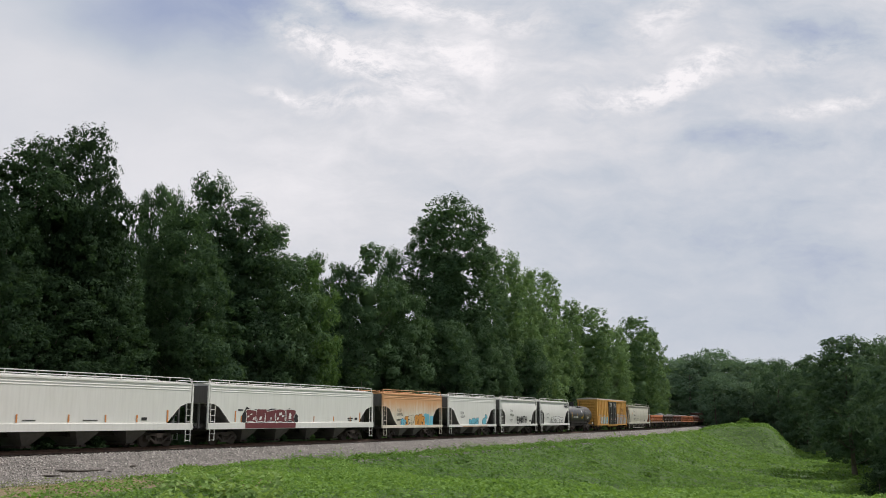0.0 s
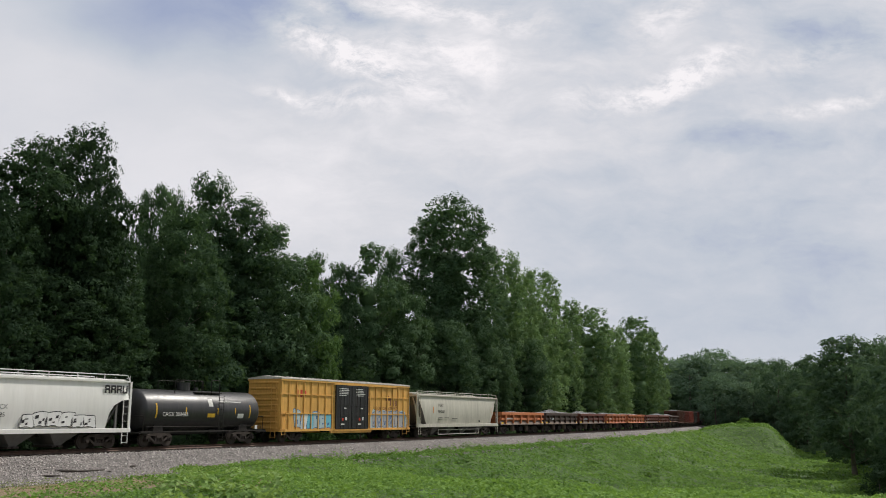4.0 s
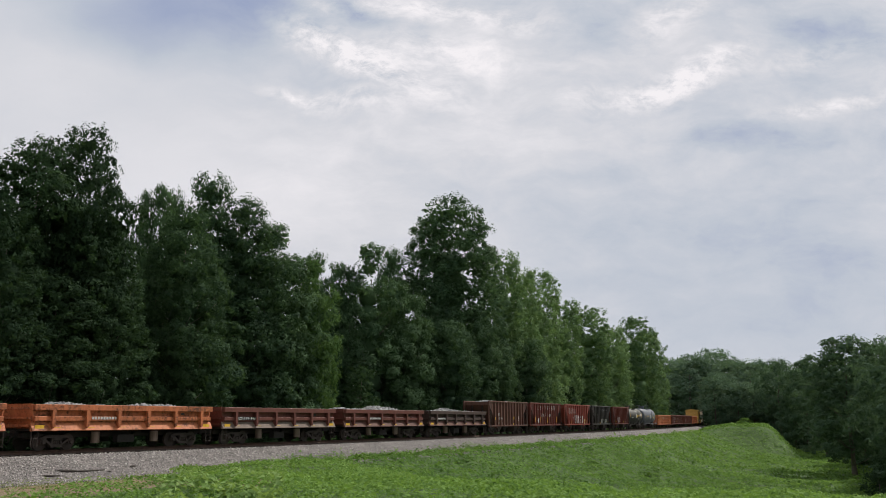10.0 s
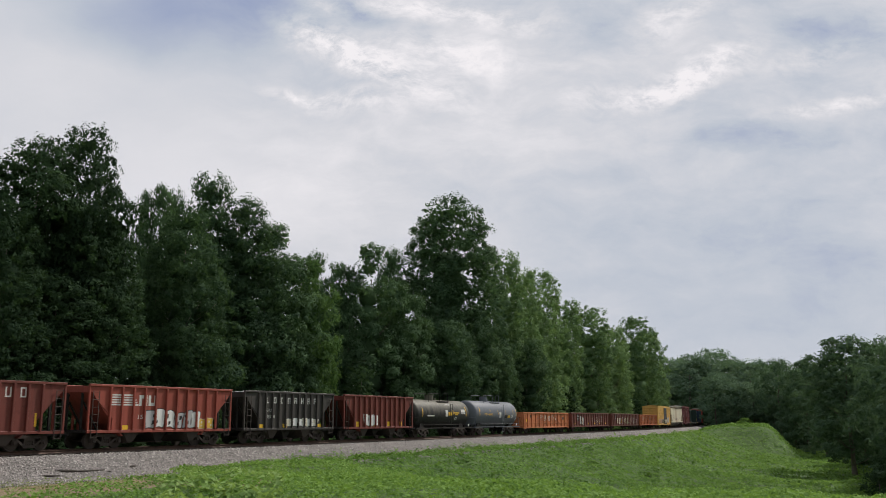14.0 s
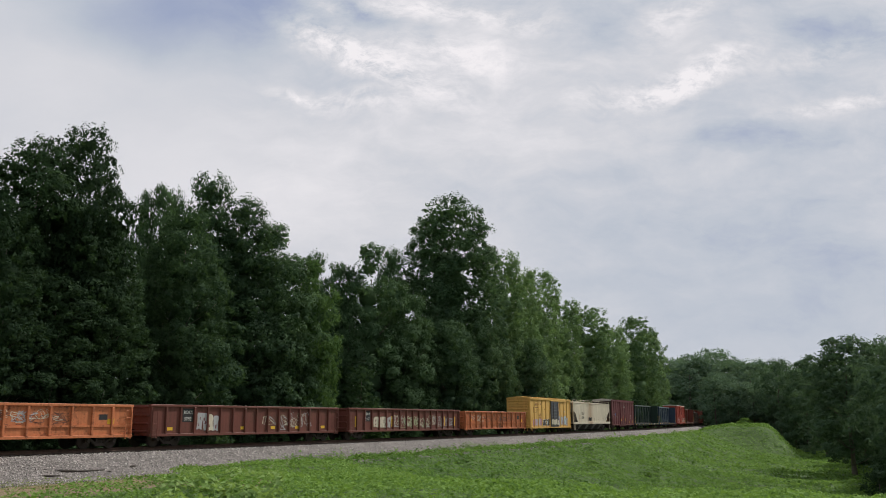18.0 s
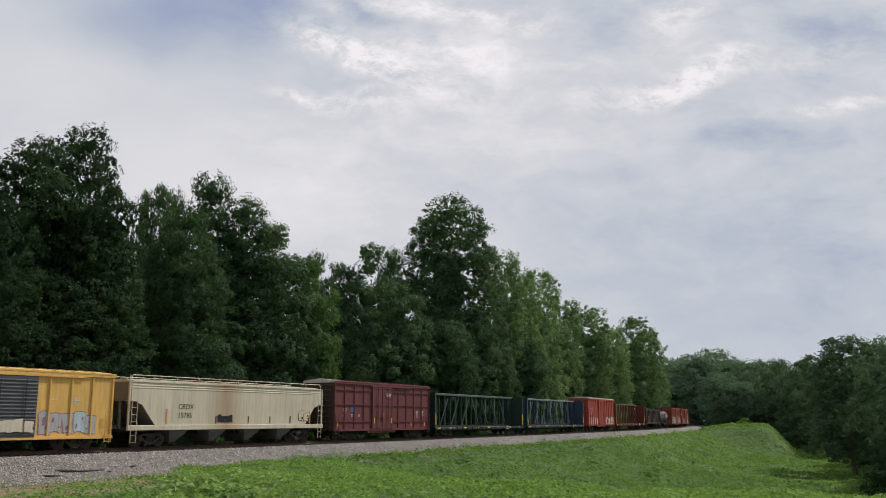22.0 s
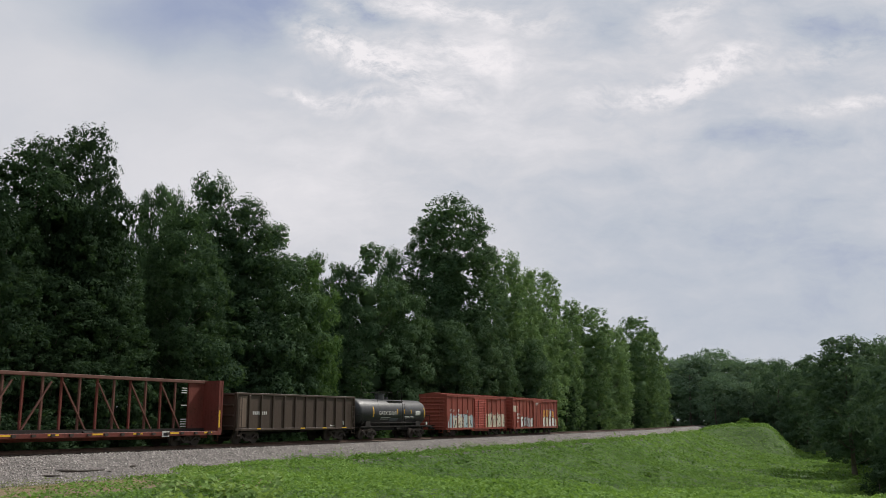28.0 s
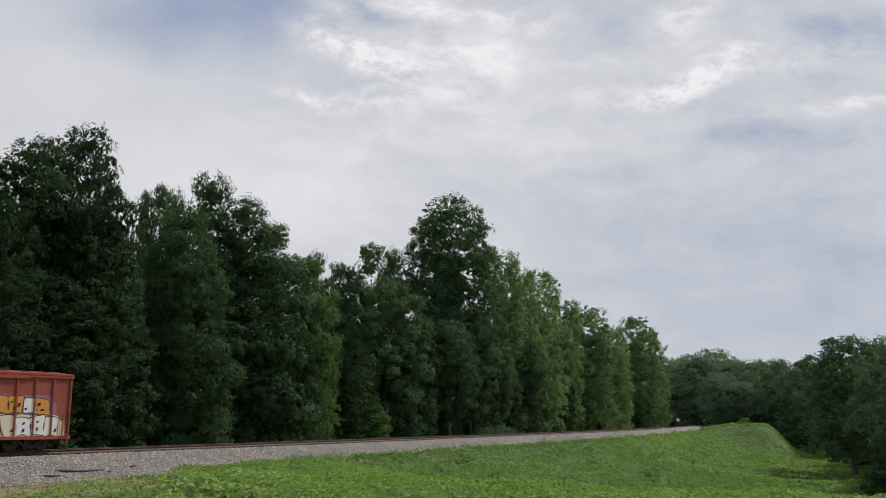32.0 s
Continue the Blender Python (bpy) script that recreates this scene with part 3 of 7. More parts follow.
for i in range(16):
    far_tree(78.4 + 0.42 * i, _r.uniform(176, 205) if i < 4 else _r.uniform(118, 140), _r.uniform(2.5, 5), _r.uniform(3.5, 6), BUSH, "low green bush under the trees of the hollow", "bushes in the hollow")
# the wood goes on round the camera
for i in range(17):
    far_tree(95 + 14.4 * i, _r.uniform(70, 120), _r.uniform(15, 20), _r.uniform(9, 12), list(THIN.values()), "dark green broadleaf tree round the meadow", "trees round the meadow")

far_tree(73.15, 231, 2.3, 3.3, CREST_BUSH, "small round green bush on the crest of the knoll", "bushes on the knoll")
far_tree(80.3, 95, 2.4, 2.8, CREST_BUSH, "small round green bush at the foot of the bank", "bushes on the knoll")


# ---- green cover of the bank ----
def domes(x, y, cell, seed):
    """Rounded cushions, one in each cell of an uneven net, with creases between them; 0 to 1."""
    i0, j0 = np.floor(x / cell), np.floor(y / cell)
    best = np.zeros_like(x)
    for di in (-1, 0, 1):
        for dj in (-1, 0, 1):
            i, j = i0 + di, j0 + dj
            h = [np.modf(np.abs(np.sin(i * a + j * b_ + seed) * 43758.5453))[0] for a, b_ in ((12.9898, 78.233), (39.346, 11.135), (73.156, 52.235))]
            q = ((x - (i + h[0]) * cell) ** 2 + (y - (j + h[1]) * cell) ** 2) / (cell * (0.55 + 0.45 * h[2])) ** 2
            best = np.maximum(best, np.sqrt(np.clip(1 - q, 0, 1)) * (0.55 + 0.45 * h[2]))
    return best


def lumps(x, y):
    """The uneven top of the vines over the ground."""
    return 0.48 * domes(x, y, 2.9, 1.0) + 0.56 * domes(x, y, 1.5, 5.0) + 0.30 * domes(x, y, 0.8, 9.0) + 0.12 * np.sin(x * 0.5 + 2 * np.sin(y * 0.3))


def cover(name, count, r0, r1, size, mat, seed, label, keep, az=(27, 92), lift=None):
    """Leaves strewn over the ground in a ring round the viewpoint."""
    rng = np.random.default_rng(seed)
    r = np.sqrt(rng.uniform(r0 ** 2, r1 ** 2, count))
    a = np.radians(rng.uniform(*az, count))
    x, y = r * np.sin(a), r * np.cos(a)
    s, d = along(x, y)
    ok = (rng.uniform(0, 1, count) < smooth(r0 - 1, r0 + 9, r) * (1 - smooth(r1 - 9, r1 + 1, r))) & keep(s, d, rng) & (rng.uniform(0, 1, count) < 0.80 + 0.5 * lumps(x, y))
    x, y = x[ok], y[ok]
    k = len(x)

    def top(x_, y_):
        d_ = along(x_, y_)[1]
        bed = np.interp(d_, [1.5, 2.0, 3.4, 4.8, 6.4, 7.0], [0.03, -0.03, -0.74, -1.08, -1.24, -9.0])
        return np.maximum(ground_z(x_, y_), bed) + (lift or np.interp(np.hypot(x_, y_), [25, 55, 110], [0.48, 0.60, 0.70])) * lumps(x_, y_) * (0.15 + 0.85 * smooth(3.5, 8, d_))
    e = 0.12
    gx, gy = (top(x + e, y) - top(x - e, y)) / (2 * e), (top(x, y + e) - top(x, y - e)) / (2 * e)
    z = top(x, y) + rng.uniform(-0.14, 0.10, k)
    nor = np.stack([-gx, -gy, np.ones(k)], 1) + rng.normal(size=(k, 3)) * 0.36
    ob = new(name, leaf_cards(name, rng, np.stack([x, y, z], 1), nor, size * rng.uniform(0.6, 1.35, k), mat, size > 0.19))
    return tagged(ob, label, "ground cover", kind="stuff")


def bank(s, d, rng):
    edge = 3.3 + 0.25 * np.sin(s * 0.23) + 0.2 * np.sin(s * 0.9) + 1.6 * (1 - smooth(30, 52, s)) + 9.5 * (1 - smooth(23, 36, s))
    return (d > edge + rng.uniform(-1, 1, len(s)) * 0.45) & (s > 8)


VINES = "dense bright green kudzu vines over the railway bank"
cover("kudzu", 150000, 20, 66, 0.15, KUDZU, 1, VINES, bank)
cover("kudzu", 240000, 58, 130, 0.21, KUDZU, 2, VINES, bank)
cover("kudzu", 140000, 120, 290, 0.35, KUDZU, 3, VINES, bank, az=(58, 84))



def patch(s, d, rng):
    return (np.sin(s * 2.1 + d) + np.sin(d * 1.7) > -0.3)


cover("kudzu", 11000, 29, 38, 0.19, leaf_material("broad_vine_leaves", (0.12, 0.20, 0.06), (0.34, 0.46, 0.18), 0.3), 6, "large-leaved pale green kudzu in the foreground", patch, az=(38.0, 45.2), lift=0.95)


for i in range(80):
    s, d = _r.uniform(62, 215), 8 + 40 * _r.random() ** 1.3
    clump = tagged(new("vine_clump", TUFT), "low leafy clump of vines standing up from the green bank", "vine clump", "vine clumps on the bank")
    spot = beside(s, d)
    spot.z = float(ground_z(spot.x, spot.y)) + 0.05
    high, wide = _r.uniform(0.50, 0.85), _r.uniform(0.9, 2.2)
    clump.matrix_world = Matrix.Translation(spot) @ Matrix.Rotation(_r.uniform(0, 6.28), 4, "Z") @ Matrix.Diagonal((wide, wide, high, 1))


def verge(s, d, rng):
    return (d > 4.3) & (d < 15) & (s > 8) & (s < 44) & (rng.uniform(0, 1, len(s)) < 0.25 + 0.5 * (np.sin(s * 0.7) * np.sin(d * 1.1) > 0.1))


cover("weeds", 42000, 24, 60, 0.09, leaf_material("weed_leaves", (0.07, 0.11, 0.03), (0.26, 0.30, 0.10), 0.2), 4, "sparse dry weeds on the bare soil verge", verge, az=(20, 60), lift=0.25)


# ---- loose stones, sticks and sleepers ----
def loose_stones():
    rng = np.random.default_rng(9)
    k = 32000
    s, d = 18 + 130 * rng.uniform(0, 1, k) ** 1.5, rng.uniform(1.2, 6.9, k)
    ok = (d < 5.6) | (rng.uniform(0, 1, k) < 0.25)
    s, d = s[ok], d[ok]
    z = np.interp(d, [1.5, 2.0, 3.4, 4.8, 6.4, 7.0], [0.03, -0.03, -0.74, -1.08, -1.20, -1.15])
    e = (s - S0) * CURVE
    x, y = S0 + np.sin(e) / CURVE + d * np.sin(e), D0 + (1 - np.cos(e)) / CURVE - d * np.cos(e)
    base = np.array([(1, 0, -0.4), (-0.5, 0.87, -0.4), (-0.5, -0.87, -0.4), (0, 0, 0.9)])
    v = base[None] * rng.uniform(0.55, 1.3, (len(s), 4, 1)) * (rng.uniform(0.025, 0.062, len(s)) * 1.15)[:, None, None]
    a = rng.uniform(0, 6.283, len(s))
    ca, sa = np.cos(a)[:, None], np.sin(a)[:, None]
    v = np.stack([v[..., 0] * ca - v[..., 1] * sa, v[..., 0] * sa + v[..., 1] * ca, v[..., 2]], -1) + np.stack([x, y, z], 1)[:, None, :]
    f = np.array([(0, 1, 3), (1, 2, 3), (2, 0, 3), (0, 2, 1)])
    faces = (f[None] + (np.arange(len(s)) * 4)[:, None, None]).reshape(-1, 3)
    ob = new("loose_stones", mesh_from("loose_stones", v.reshape(-1, 3), faces, LOOSE))
    tagged(ob, "loose grey and tan ballast stones on the shoulder", "stones", kind="stuff")


LOOSE, n, b, _ = material("loose_stone", 0.9)
geo = n.t.nodes.new("ShaderNodeNewGeometry")
n.put(b, "Base_Color", n.ramp(geo.outputs["Random Per Island"], (0.0, (0.045, 0.040, 0.037)), (0.35, (0.152, 0.137, 0.127)), (0.7, (0.295, 0.268, 0.248)), (1.0, (0.55, 0.525, 0.49))))
loose_stones()

WOOD_OLD, n, b, _ = material("weathered_wood", 0.95)
v = n.noise(n.mapping(obj_coord(n), (0.5, 6, 6)), 6, 5)
n.put(b, "Base_Color", n.ramp(v, (0.3, (0.025, 0.02, 0.018)), (0.7, (0.10, 0.085, 0.07))))
bump(n, b, v, 0.7, 0.02)
STICKS = ((28.0, 3.5, 0.95, -38, 0.075), (29.3, 3.60, 2.0, 5, 0.050), (32.6, 3.3, 0.55, 15, 0.075), (26.6, 4.1, 0.9, -40, 0.055), (30.4, 3.9, 0.6, 70, 0.03), (40.6, 3.2, 0.3, 10, 0.06), (44.0, 2.9, 0.8, -6, 0.03))
for s, d, ln, turn, r in STICKS:
    bm = bmesh.new()
    rng = random.Random(int(s * 100))
    loft(bm, [[(x, rr * math.cos(q) + 0.03 * math.sin(4 * x), rr * math.sin(q)) for q in (0, 1.05, 2.09, 3.14, 4.19, 5.24)] for x, rr in ((-ln / 2, r * 0.7), (-ln / 6, r * 1.1), (ln / 5, r * 0.9), (ln / 2, r * 0.5))])
    st = tagged(new("stick", mesh_of(bm, "stick", WOOD_OLD)), "dark broken stick lying on the stone shoulder", "stick", "sticks by the track")
    st.matrix_world = Matrix.Translation(beside(s, d, float(np.interp(d, [3.4, 4.8], [-0.74, -1.08])) + r)) @ Matrix.Rotation(radians(turn), 4, "Z")

tie_me = mesh_of(boxes((-0.115, 0.115, -1.3, 1.3, -0.33, -0.175), bevel=0.012), "sleeper", TIE)
for i in range(300):
    s = 18 + 0.53 * i
    x, y, hd = track_at(s)
    at_ = new("sleeper", tie_me)
    at_.parent = railway
    at_.matrix_world = pose(x, y, RAIL_Z, 0, 0, math.degrees(hd) + 0.8 * math.sin(i * 7.7))

ROOF_WHITE, n, b, _ = material("white_post_paint", 0.6)
v = n.noise(obj_coord(n), 8, 4)
n.put(b, "Base_Color", n.ramp(v, (0.3, (0.5, 0.48, 0.44)), (0.7, (0.75, 0.74, 0.72))))
marker = tagged(new("marker_post"), "small white trackside marker post in the ballast", "marker post")
marker.matrix_world = Matrix.Translation(beside(171, 3.2, -0.80))
part("post", boxes((-0.04, 0.04, -0.04, 0.04, -0.1, 1.0)), ROOF_WHITE, marker)
part("plate", boxes((-0.10, 0.10, -0.06, -0.043, 0.7, 1.05)), ROOF_WHITE, marker)
# ---- paint, steel and stone of the train ----
def car_coord(n):
    """The car's own metres, shifted by chance from part to part."""
    info = n.t.nodes.new("ShaderNodeObjectInfo")
    sh = n.math("MULTIPLY", info.outputs["Random"], 40.0)
    comb = n.n("ShaderNodeCombineXYZ", i0=sh, i1=sh, i2=0.0)
    c = obj_coord(n)
    return c, n.n("ShaderNodeVectorMath", {"operation": "ADD"}, i0=c, i1=comb.outputs[0]).outputs[0]


def paint(name, col, rust=0.2, dirt=0.4, rust_col=(0.15, 0.07, 0.04), rough=0.55, dirt_col=None, top=None, band=None, even=0.0):
    """Weathered enamel: streaks run down it, rust breaks through. top: a second colour (colour, z from, z to) that
    comes down from the roof; band: a stain at (x, half width, colour).
    """
    m, n, b, _ = material(name, rough)
    c, v = car_coord(n)
    dirt_col = dirt_col or tuple(k * 0.42 + d for k, d in zip(col, (0.012, 0.009, 0.006)))
    streak = n.noise(n.mapping(v, (1.5, 1.5, 0.22)), 1.7, 7, 0.62)
    cloud = n.noise(v, 0.55, 4)
    spots = n.noise(v, 6.0, 7, 0.68)
    out = n.mix(n.ramp(n.math("ADD", n.math("MULTIPLY", streak, 0.65), n.math("MULTIPLY", cloud, 0.35)), (0.40, 0.0), (0.66, dirt)), col, dirt_col)
    runs = n.ramp(n.noise(n.mapping(v, (1, 1, 0.07)), 7.5, 5, 0.6), (0.30, 0.84 + 0.13 * even), (0.52, 1.0), (0.75, 1.08 - 0.07 * even))
    out = n.mix(1.0, out, runs, "MULTIPLY")
    sep = n.n("ShaderNodeSeparateXYZ", Vector=c)
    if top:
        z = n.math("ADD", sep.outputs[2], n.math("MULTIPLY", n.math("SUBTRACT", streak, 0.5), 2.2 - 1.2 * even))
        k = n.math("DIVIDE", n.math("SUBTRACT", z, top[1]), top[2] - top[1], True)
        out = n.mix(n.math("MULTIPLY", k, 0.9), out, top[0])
    if band:
        x = n.math("ADD", n.math("ABSOLUTE", n.math("SUBTRACT", sep.outputs[0], band[0])), n.math("MULTIPLY", streak, 2.0))
        k = n.math("SUBTRACT", 1.0, n.math("DIVIDE", x, band[1] + 1.0), True)
        out = n.mix(k, out, band[2])
    th = 0.72 - 0.22 * rust
    drip = n.noise(n.mapping(v, (2.6, 2.6, 0.55)), 1.5, 6, 0.66)
    worn = n.math("ADD", n.math("MULTIPLY", spots, 0.45), n.math("ADD", n.math("MULTIPLY", cloud, 0.27), n.math("MULTIPLY", drip, 0.28)))
    deep = n.mix(n.ramp(spots, (0.40, 0.0), (0.62, 1.0)), rust_col, tuple(k * 0.45 for k in rust_col))
    out = n.mix(n.ramp(worn, (th - 0.05, 0.0), (th + 0.04, 0.9)), out, deep)
    n.put(b, "Base_Color", out)
    b.inputs["Specular IOR Level"].default_value = 0.5 if rough < 0.45 else 0.28
    n.put(b, "Roughness", n.ramp(spots, (0.3, rough - 0.1), (0.7, rough + 0.2)))
    bump(n, b, spots, 0.25 * (1 - even), 0.01)
    return m


WHITE = paint("white_enamel", (0.72, 0.715, 0.685), 0.02, 0.18, dirt_col=(0.50, 0.47, 0.42), even=0.75)
CREAM = paint("grey_cream_enamel", (0.54, 0.515, 0.44), 0.10, 0.55, dirt_col=(0.28, 0.26, 0.22), even=0.5)
BEIGE = paint("beige_enamel", (0.60, 0.54, 0.42), 0.10, 0.35, band=(-1.2, 2.0, (0.30, 0.17, 0.09)))
RUSTY = paint("white_enamel_under_rust", (0.68, 0.63, 0.53), 0.12, 0.3, top=((0.60, 0.30, 0.125), 2.3, 3.5), even=0.5)
# One grey for both the grime and the shade at hopper ends.
GREY_END = paint("grey_dirt_shade_steel", (0.16, 0.155, 0.15), 0.2, 0.5)
YELLOW = paint("yellow_enamel", (0.68, 0.37, 0.095), 0.16, 0.4, rust_col=(0.22, 0.10, 0.045))
SLATE = paint("slate_enamel", (0.075, 0.080, 0.092), 0.1, 0.4)
GOLD = paint("golden_enamel", (0.72, 0.44, 0.13), 0.22, 0.4, rust_col=(0.24, 0.11, 0.045))
# Both chute greys carry the shade cast under the side sills.
CHUTE_HALF_SHADE = paint("half_shade_chute", (0.26, 0.255, 0.24), 0.1, 0.6)
CHUTE_SHADE = paint("shade_grey_chute", (0.10, 0.095, 0.088), 0.1, 0.5)
ROOF_PALE = paint("galvanised_roof", (0.62, 0.58, 0.52), 0.25, 0.4)
BLACK = paint("black_enamel", (0.022, 0.022, 0.024), 0.05, 0.5, dirt_col=(0.06, 0.055, 0.05), rough=0.35)
TANK_GREY = paint("grey_tank_enamel", (0.125, 0.135, 0.155), 0.0, 0.4, dirt_col=(0.085, 0.09, 0.10), rough=0.50, even=0.85)
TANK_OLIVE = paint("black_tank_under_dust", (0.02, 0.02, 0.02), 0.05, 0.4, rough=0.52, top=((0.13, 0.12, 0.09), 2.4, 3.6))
# The charcoal turns a paler grey towards the tank's top.
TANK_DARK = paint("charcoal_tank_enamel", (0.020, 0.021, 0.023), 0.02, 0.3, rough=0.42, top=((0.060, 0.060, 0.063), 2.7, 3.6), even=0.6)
ORANGE = paint("orange_enamel", (0.52, 0.165, 0.068), 0.80, 0.6, rust_col=(0.16, 0.066, 0.036))
ORANGE_PALE = paint("faded_orange_enamel", (0.56, 0.19, 0.080), 0.72, 0.5, rust_col=(0.20, 0.080, 0.045))
BROWN = paint("brown_oxide_enamel", (0.160, 0.053, 0.040), 0.65, 0.6, rust_col=(0.17, 0.080, 0.048))
DARK_BROWN = paint("dark_brown_enamel", (0.078, 0.050, 0.042), 0.5, 0.55, rust_col=(0.13, 0.066, 0.042))
DUSTY_BROWN = paint("dusty_brown_enamel", (0.115, 0.050, 0.036), 0.5, 0.6, dirt_col=(0.155, 0.082, 0.062))
RED_DARK = paint("dark_red_enamel", (0.165, 0.042, 0.032), 0.55, 0.6, rust_col=(0.10, 0.045, 0.032))
RED = paint("red_oxide_enamel", (0.30, 0.072, 0.050), 0.35, 0.5, rust_col=(0.12, 0.05, 0.038))
RED_BRIGHT = paint("bright_red_enamel", (0.40, 0.072, 0.050), 0.25, 0.4, rust_col=(0.20, 0.07, 0.045))
RED_FADED = paint("faded_red_enamel", (0.285, 0.066, 0.046), 0.4, 0.5, rust_col=(0.13, 0.052, 0.038))
MAROON = paint("maroon_enamel", (0.150, 0.040, 0.045), 0.2, 0.45, dirt_col=(0.105, 0.045, 0.045))
CHARCOAL = paint("charcoal_enamel", (0.040, 0.036, 0.034), 0.15, 0.5, dirt_col=(0.09, 0.075, 0.065))
SOOT = paint("soot_brown_enamel", (0.058, 0.040, 0.031), 0.35, 0.55, rust_col=(0.090, 0.050, 0.033), dirt_col=(0.088, 0.062, 0.047))
GREEN = paint("dark_green_enamel", (0.019, 0.040, 0.034), 0.12, 0.4)
BLUE = paint("dark_blue_enamel", (0.036, 0.058, 0.098), 0.12, 0.4)
PALE_STEEL = paint("pale_green_steel", (0.090, 0.120, 0.110), 0.15, 0.4)
PALE_BLUE = paint("pale_blue_steel", (0.17, 0.205, 0.24), 0.15, 0.4)
OXIDE_STEEL = paint("red_oxide_steel", (0.15, 0.068, 0.052), 0.25, 0.4)
DUST_SILL = paint("dusty_sill", (0.185, 0.135, 0.105), 0.3, 0.5)
GEAR = paint("running_gear_steel", (0.060, 0.048, 0.042), 0.35, 0.5, rust_col=(0.115, 0.072, 0.052), rough=0.75)
UNDER = paint("underframe_steel", (0.024, 0.021, 0.019), 0.3, 0.4, rust_col=(0.09, 0.055, 0.04), rough=0.8)
YELLOW_MARK = paint("yellow_reflective", (0.75, 0.45, 0.04), 0.0, 0.3)
ORANGE_MARK = paint("orange_reflective", (0.62, 0.25, 0.07), 0.0, 0.2)
WHITE_MARK = paint("white_stencil", (0.62, 0.61, 0.58), 0.1, 0.4)
BLACK_MARK = paint("black_stencil", (0.03, 0.03, 0.032), 0.0, 0.2)
BROWN_MARK = paint("brown_stencil", (0.16, 0.055, 0.03), 0.0, 0.2)
RED_MARK = paint("red_placard", (0.5, 0.05, 0.03), 0.0, 0.2)


def spray(name, col):
    return paint("spray_" + name, col, 0.0, 0.18, rough=0.45)


SP = {"white": spray("white", (0.72, 0.72, 0.70)), "black": spray("black", (0.025, 0.023, 0.026)), "cyan": spray("cyan", (0.16, 0.47, 0.60)), "blue": spray("blue", (0.055, 0.13, 0.33)),
      "maroon": spray("maroon", (0.155, 0.042, 0.048)), "orange": spray("orange", (0.60, 0.27, 0.06)), "pink": spray("pink", (0.52, 0.26, 0.30)), "silver": spray("silver", (0.40, 0.40, 0.41)),
      "cream": spray("cream", (0.62, 0.56, 0.44)), "green": spray("green", (0.42, 0.50, 0.30)), "pale": spray("pale", (0.42, 0.52, 0.55)), "yellow": spray("yellow", (0.66, 0.42, 0.07)), "purple": spray("purple", (0.28, 0.14, 0.22)), "umber": spray("umber", (0.16, 0.075, 0.055))}

STONE, n, b, _ = material("broken_stone", 0.9)
geo = n.t.nodes.new("ShaderNodeNewGeometry")
n.put(b, "Base_Color", n.ramp(n.math("ADD", n.math("MULTIPLY", geo.outputs["Random Per Island"], 0.35), n.math("MULTIPLY", n.noise(obj_coord(n), 6, 6, 0.7), 0.65)),
                              (0.25, (0.10, 0.10, 0.098)), (0.5, (0.25, 0.25, 0.245)), (0.8, (0.46, 0.455, 0.44))))

# ---- parts that all cars share ----
def truck_meshes():
    """Side frame, wheelset and bolster of a two-axle truck."""
    bm = bmesh.new()
    for a, c, w in (((-0.62, 0, 0.74), (0.62, 0, 0.74), 0.15), ((-0.62, 0, 0.74), (-1.02, 0, 0.60), 0.15), ((0.62, 0, 0.74), (1.02, 0, 0.60), 0.15),
                    ((-0.78, 0, 0.62), (-0.30, 0, 0.26), 0.11), ((0.78, 0, 0.62), (0.30, 0, 0.26), 0.11), ((-0.36, 0, 0.24), (0.36, 0, 0.24), 0.15),
                    ((-0.30, 0, 0.26), (-0.24, 0, 0.70), 0.09), ((0.30, 0, 0.26), (0.24, 0, 0.70), 0.09)):
        beam(bm, a, c, 0.16, w)
    for x in (-0.13, 0.0, 0.13):
        rod(bm, (x, 0, 0.28), (x, 0, 0.56), 0.055, 8)
    box(bm, -0.22, 0.22, -0.12, 0.12, 0.55, 0.68)
    for x in (-0.89, 0.89):
        box(bm, x - 0.16, x + 0.16, -0.10, 0.10, 0.36, 0.66)
        rod(bm, (x, -0.20, 0.45), (x, 0.06, 0.45), 0.115, 10)
    frame_me = mesh_of(bm, "side_frame", GEAR)
    bm = bmesh.new()
    rod(bm, (0, -0.98, 0.45), (0, 0.98, 0.45), 0.08, 10)
    for s in (-1, 1):
        rod(bm, (0, s * 0.66, 0.45), (0, s * 0.80, 0.45), 0.45, 28)
        rod(bm, (0, s * 0.655, 0.45), (0, s * 0.685, 0.45), 0.475, 28)
        rod(bm, (0, s * 0.80, 0.45), (0, s * 0.83, 0.45), 0.36, 24)
        rod(bm, (0, s * 0.80, 0.45), (0, s * 0.86, 0.45), 0.15, 14)
    wheel_me = mesh_of(bm, "wheelset", GEAR)
    bolster = mesh_of(boxes((-0.18, 0.18, -1.05, 1.05, 0.50, 0.78), (-0.3, 0.3, -0.3, 0.3, 0.78, 0.95)), "truck", UNDER)
    return frame_me, wheel_me, bolster


FRAME_ME, WHEEL_ME, BOLSTER_ME = truck_meshes()
_bm = boxes((0.0, 0.48, -0.09, 0.09, 0.78, 0.94), (0.44, 0.66, -0.15, 0.11, 0.72, 1.0), (-0.25, 0.02, -0.22, 0.22, 0.70, 1.05))
rod(_bm, (0.25, 0.30, 0.80), (0.50, 0.34, 0.45), 0.03)
COUPLER_ME = mesh_of(_bm, "coupler", UNDER)
SHARED = {}


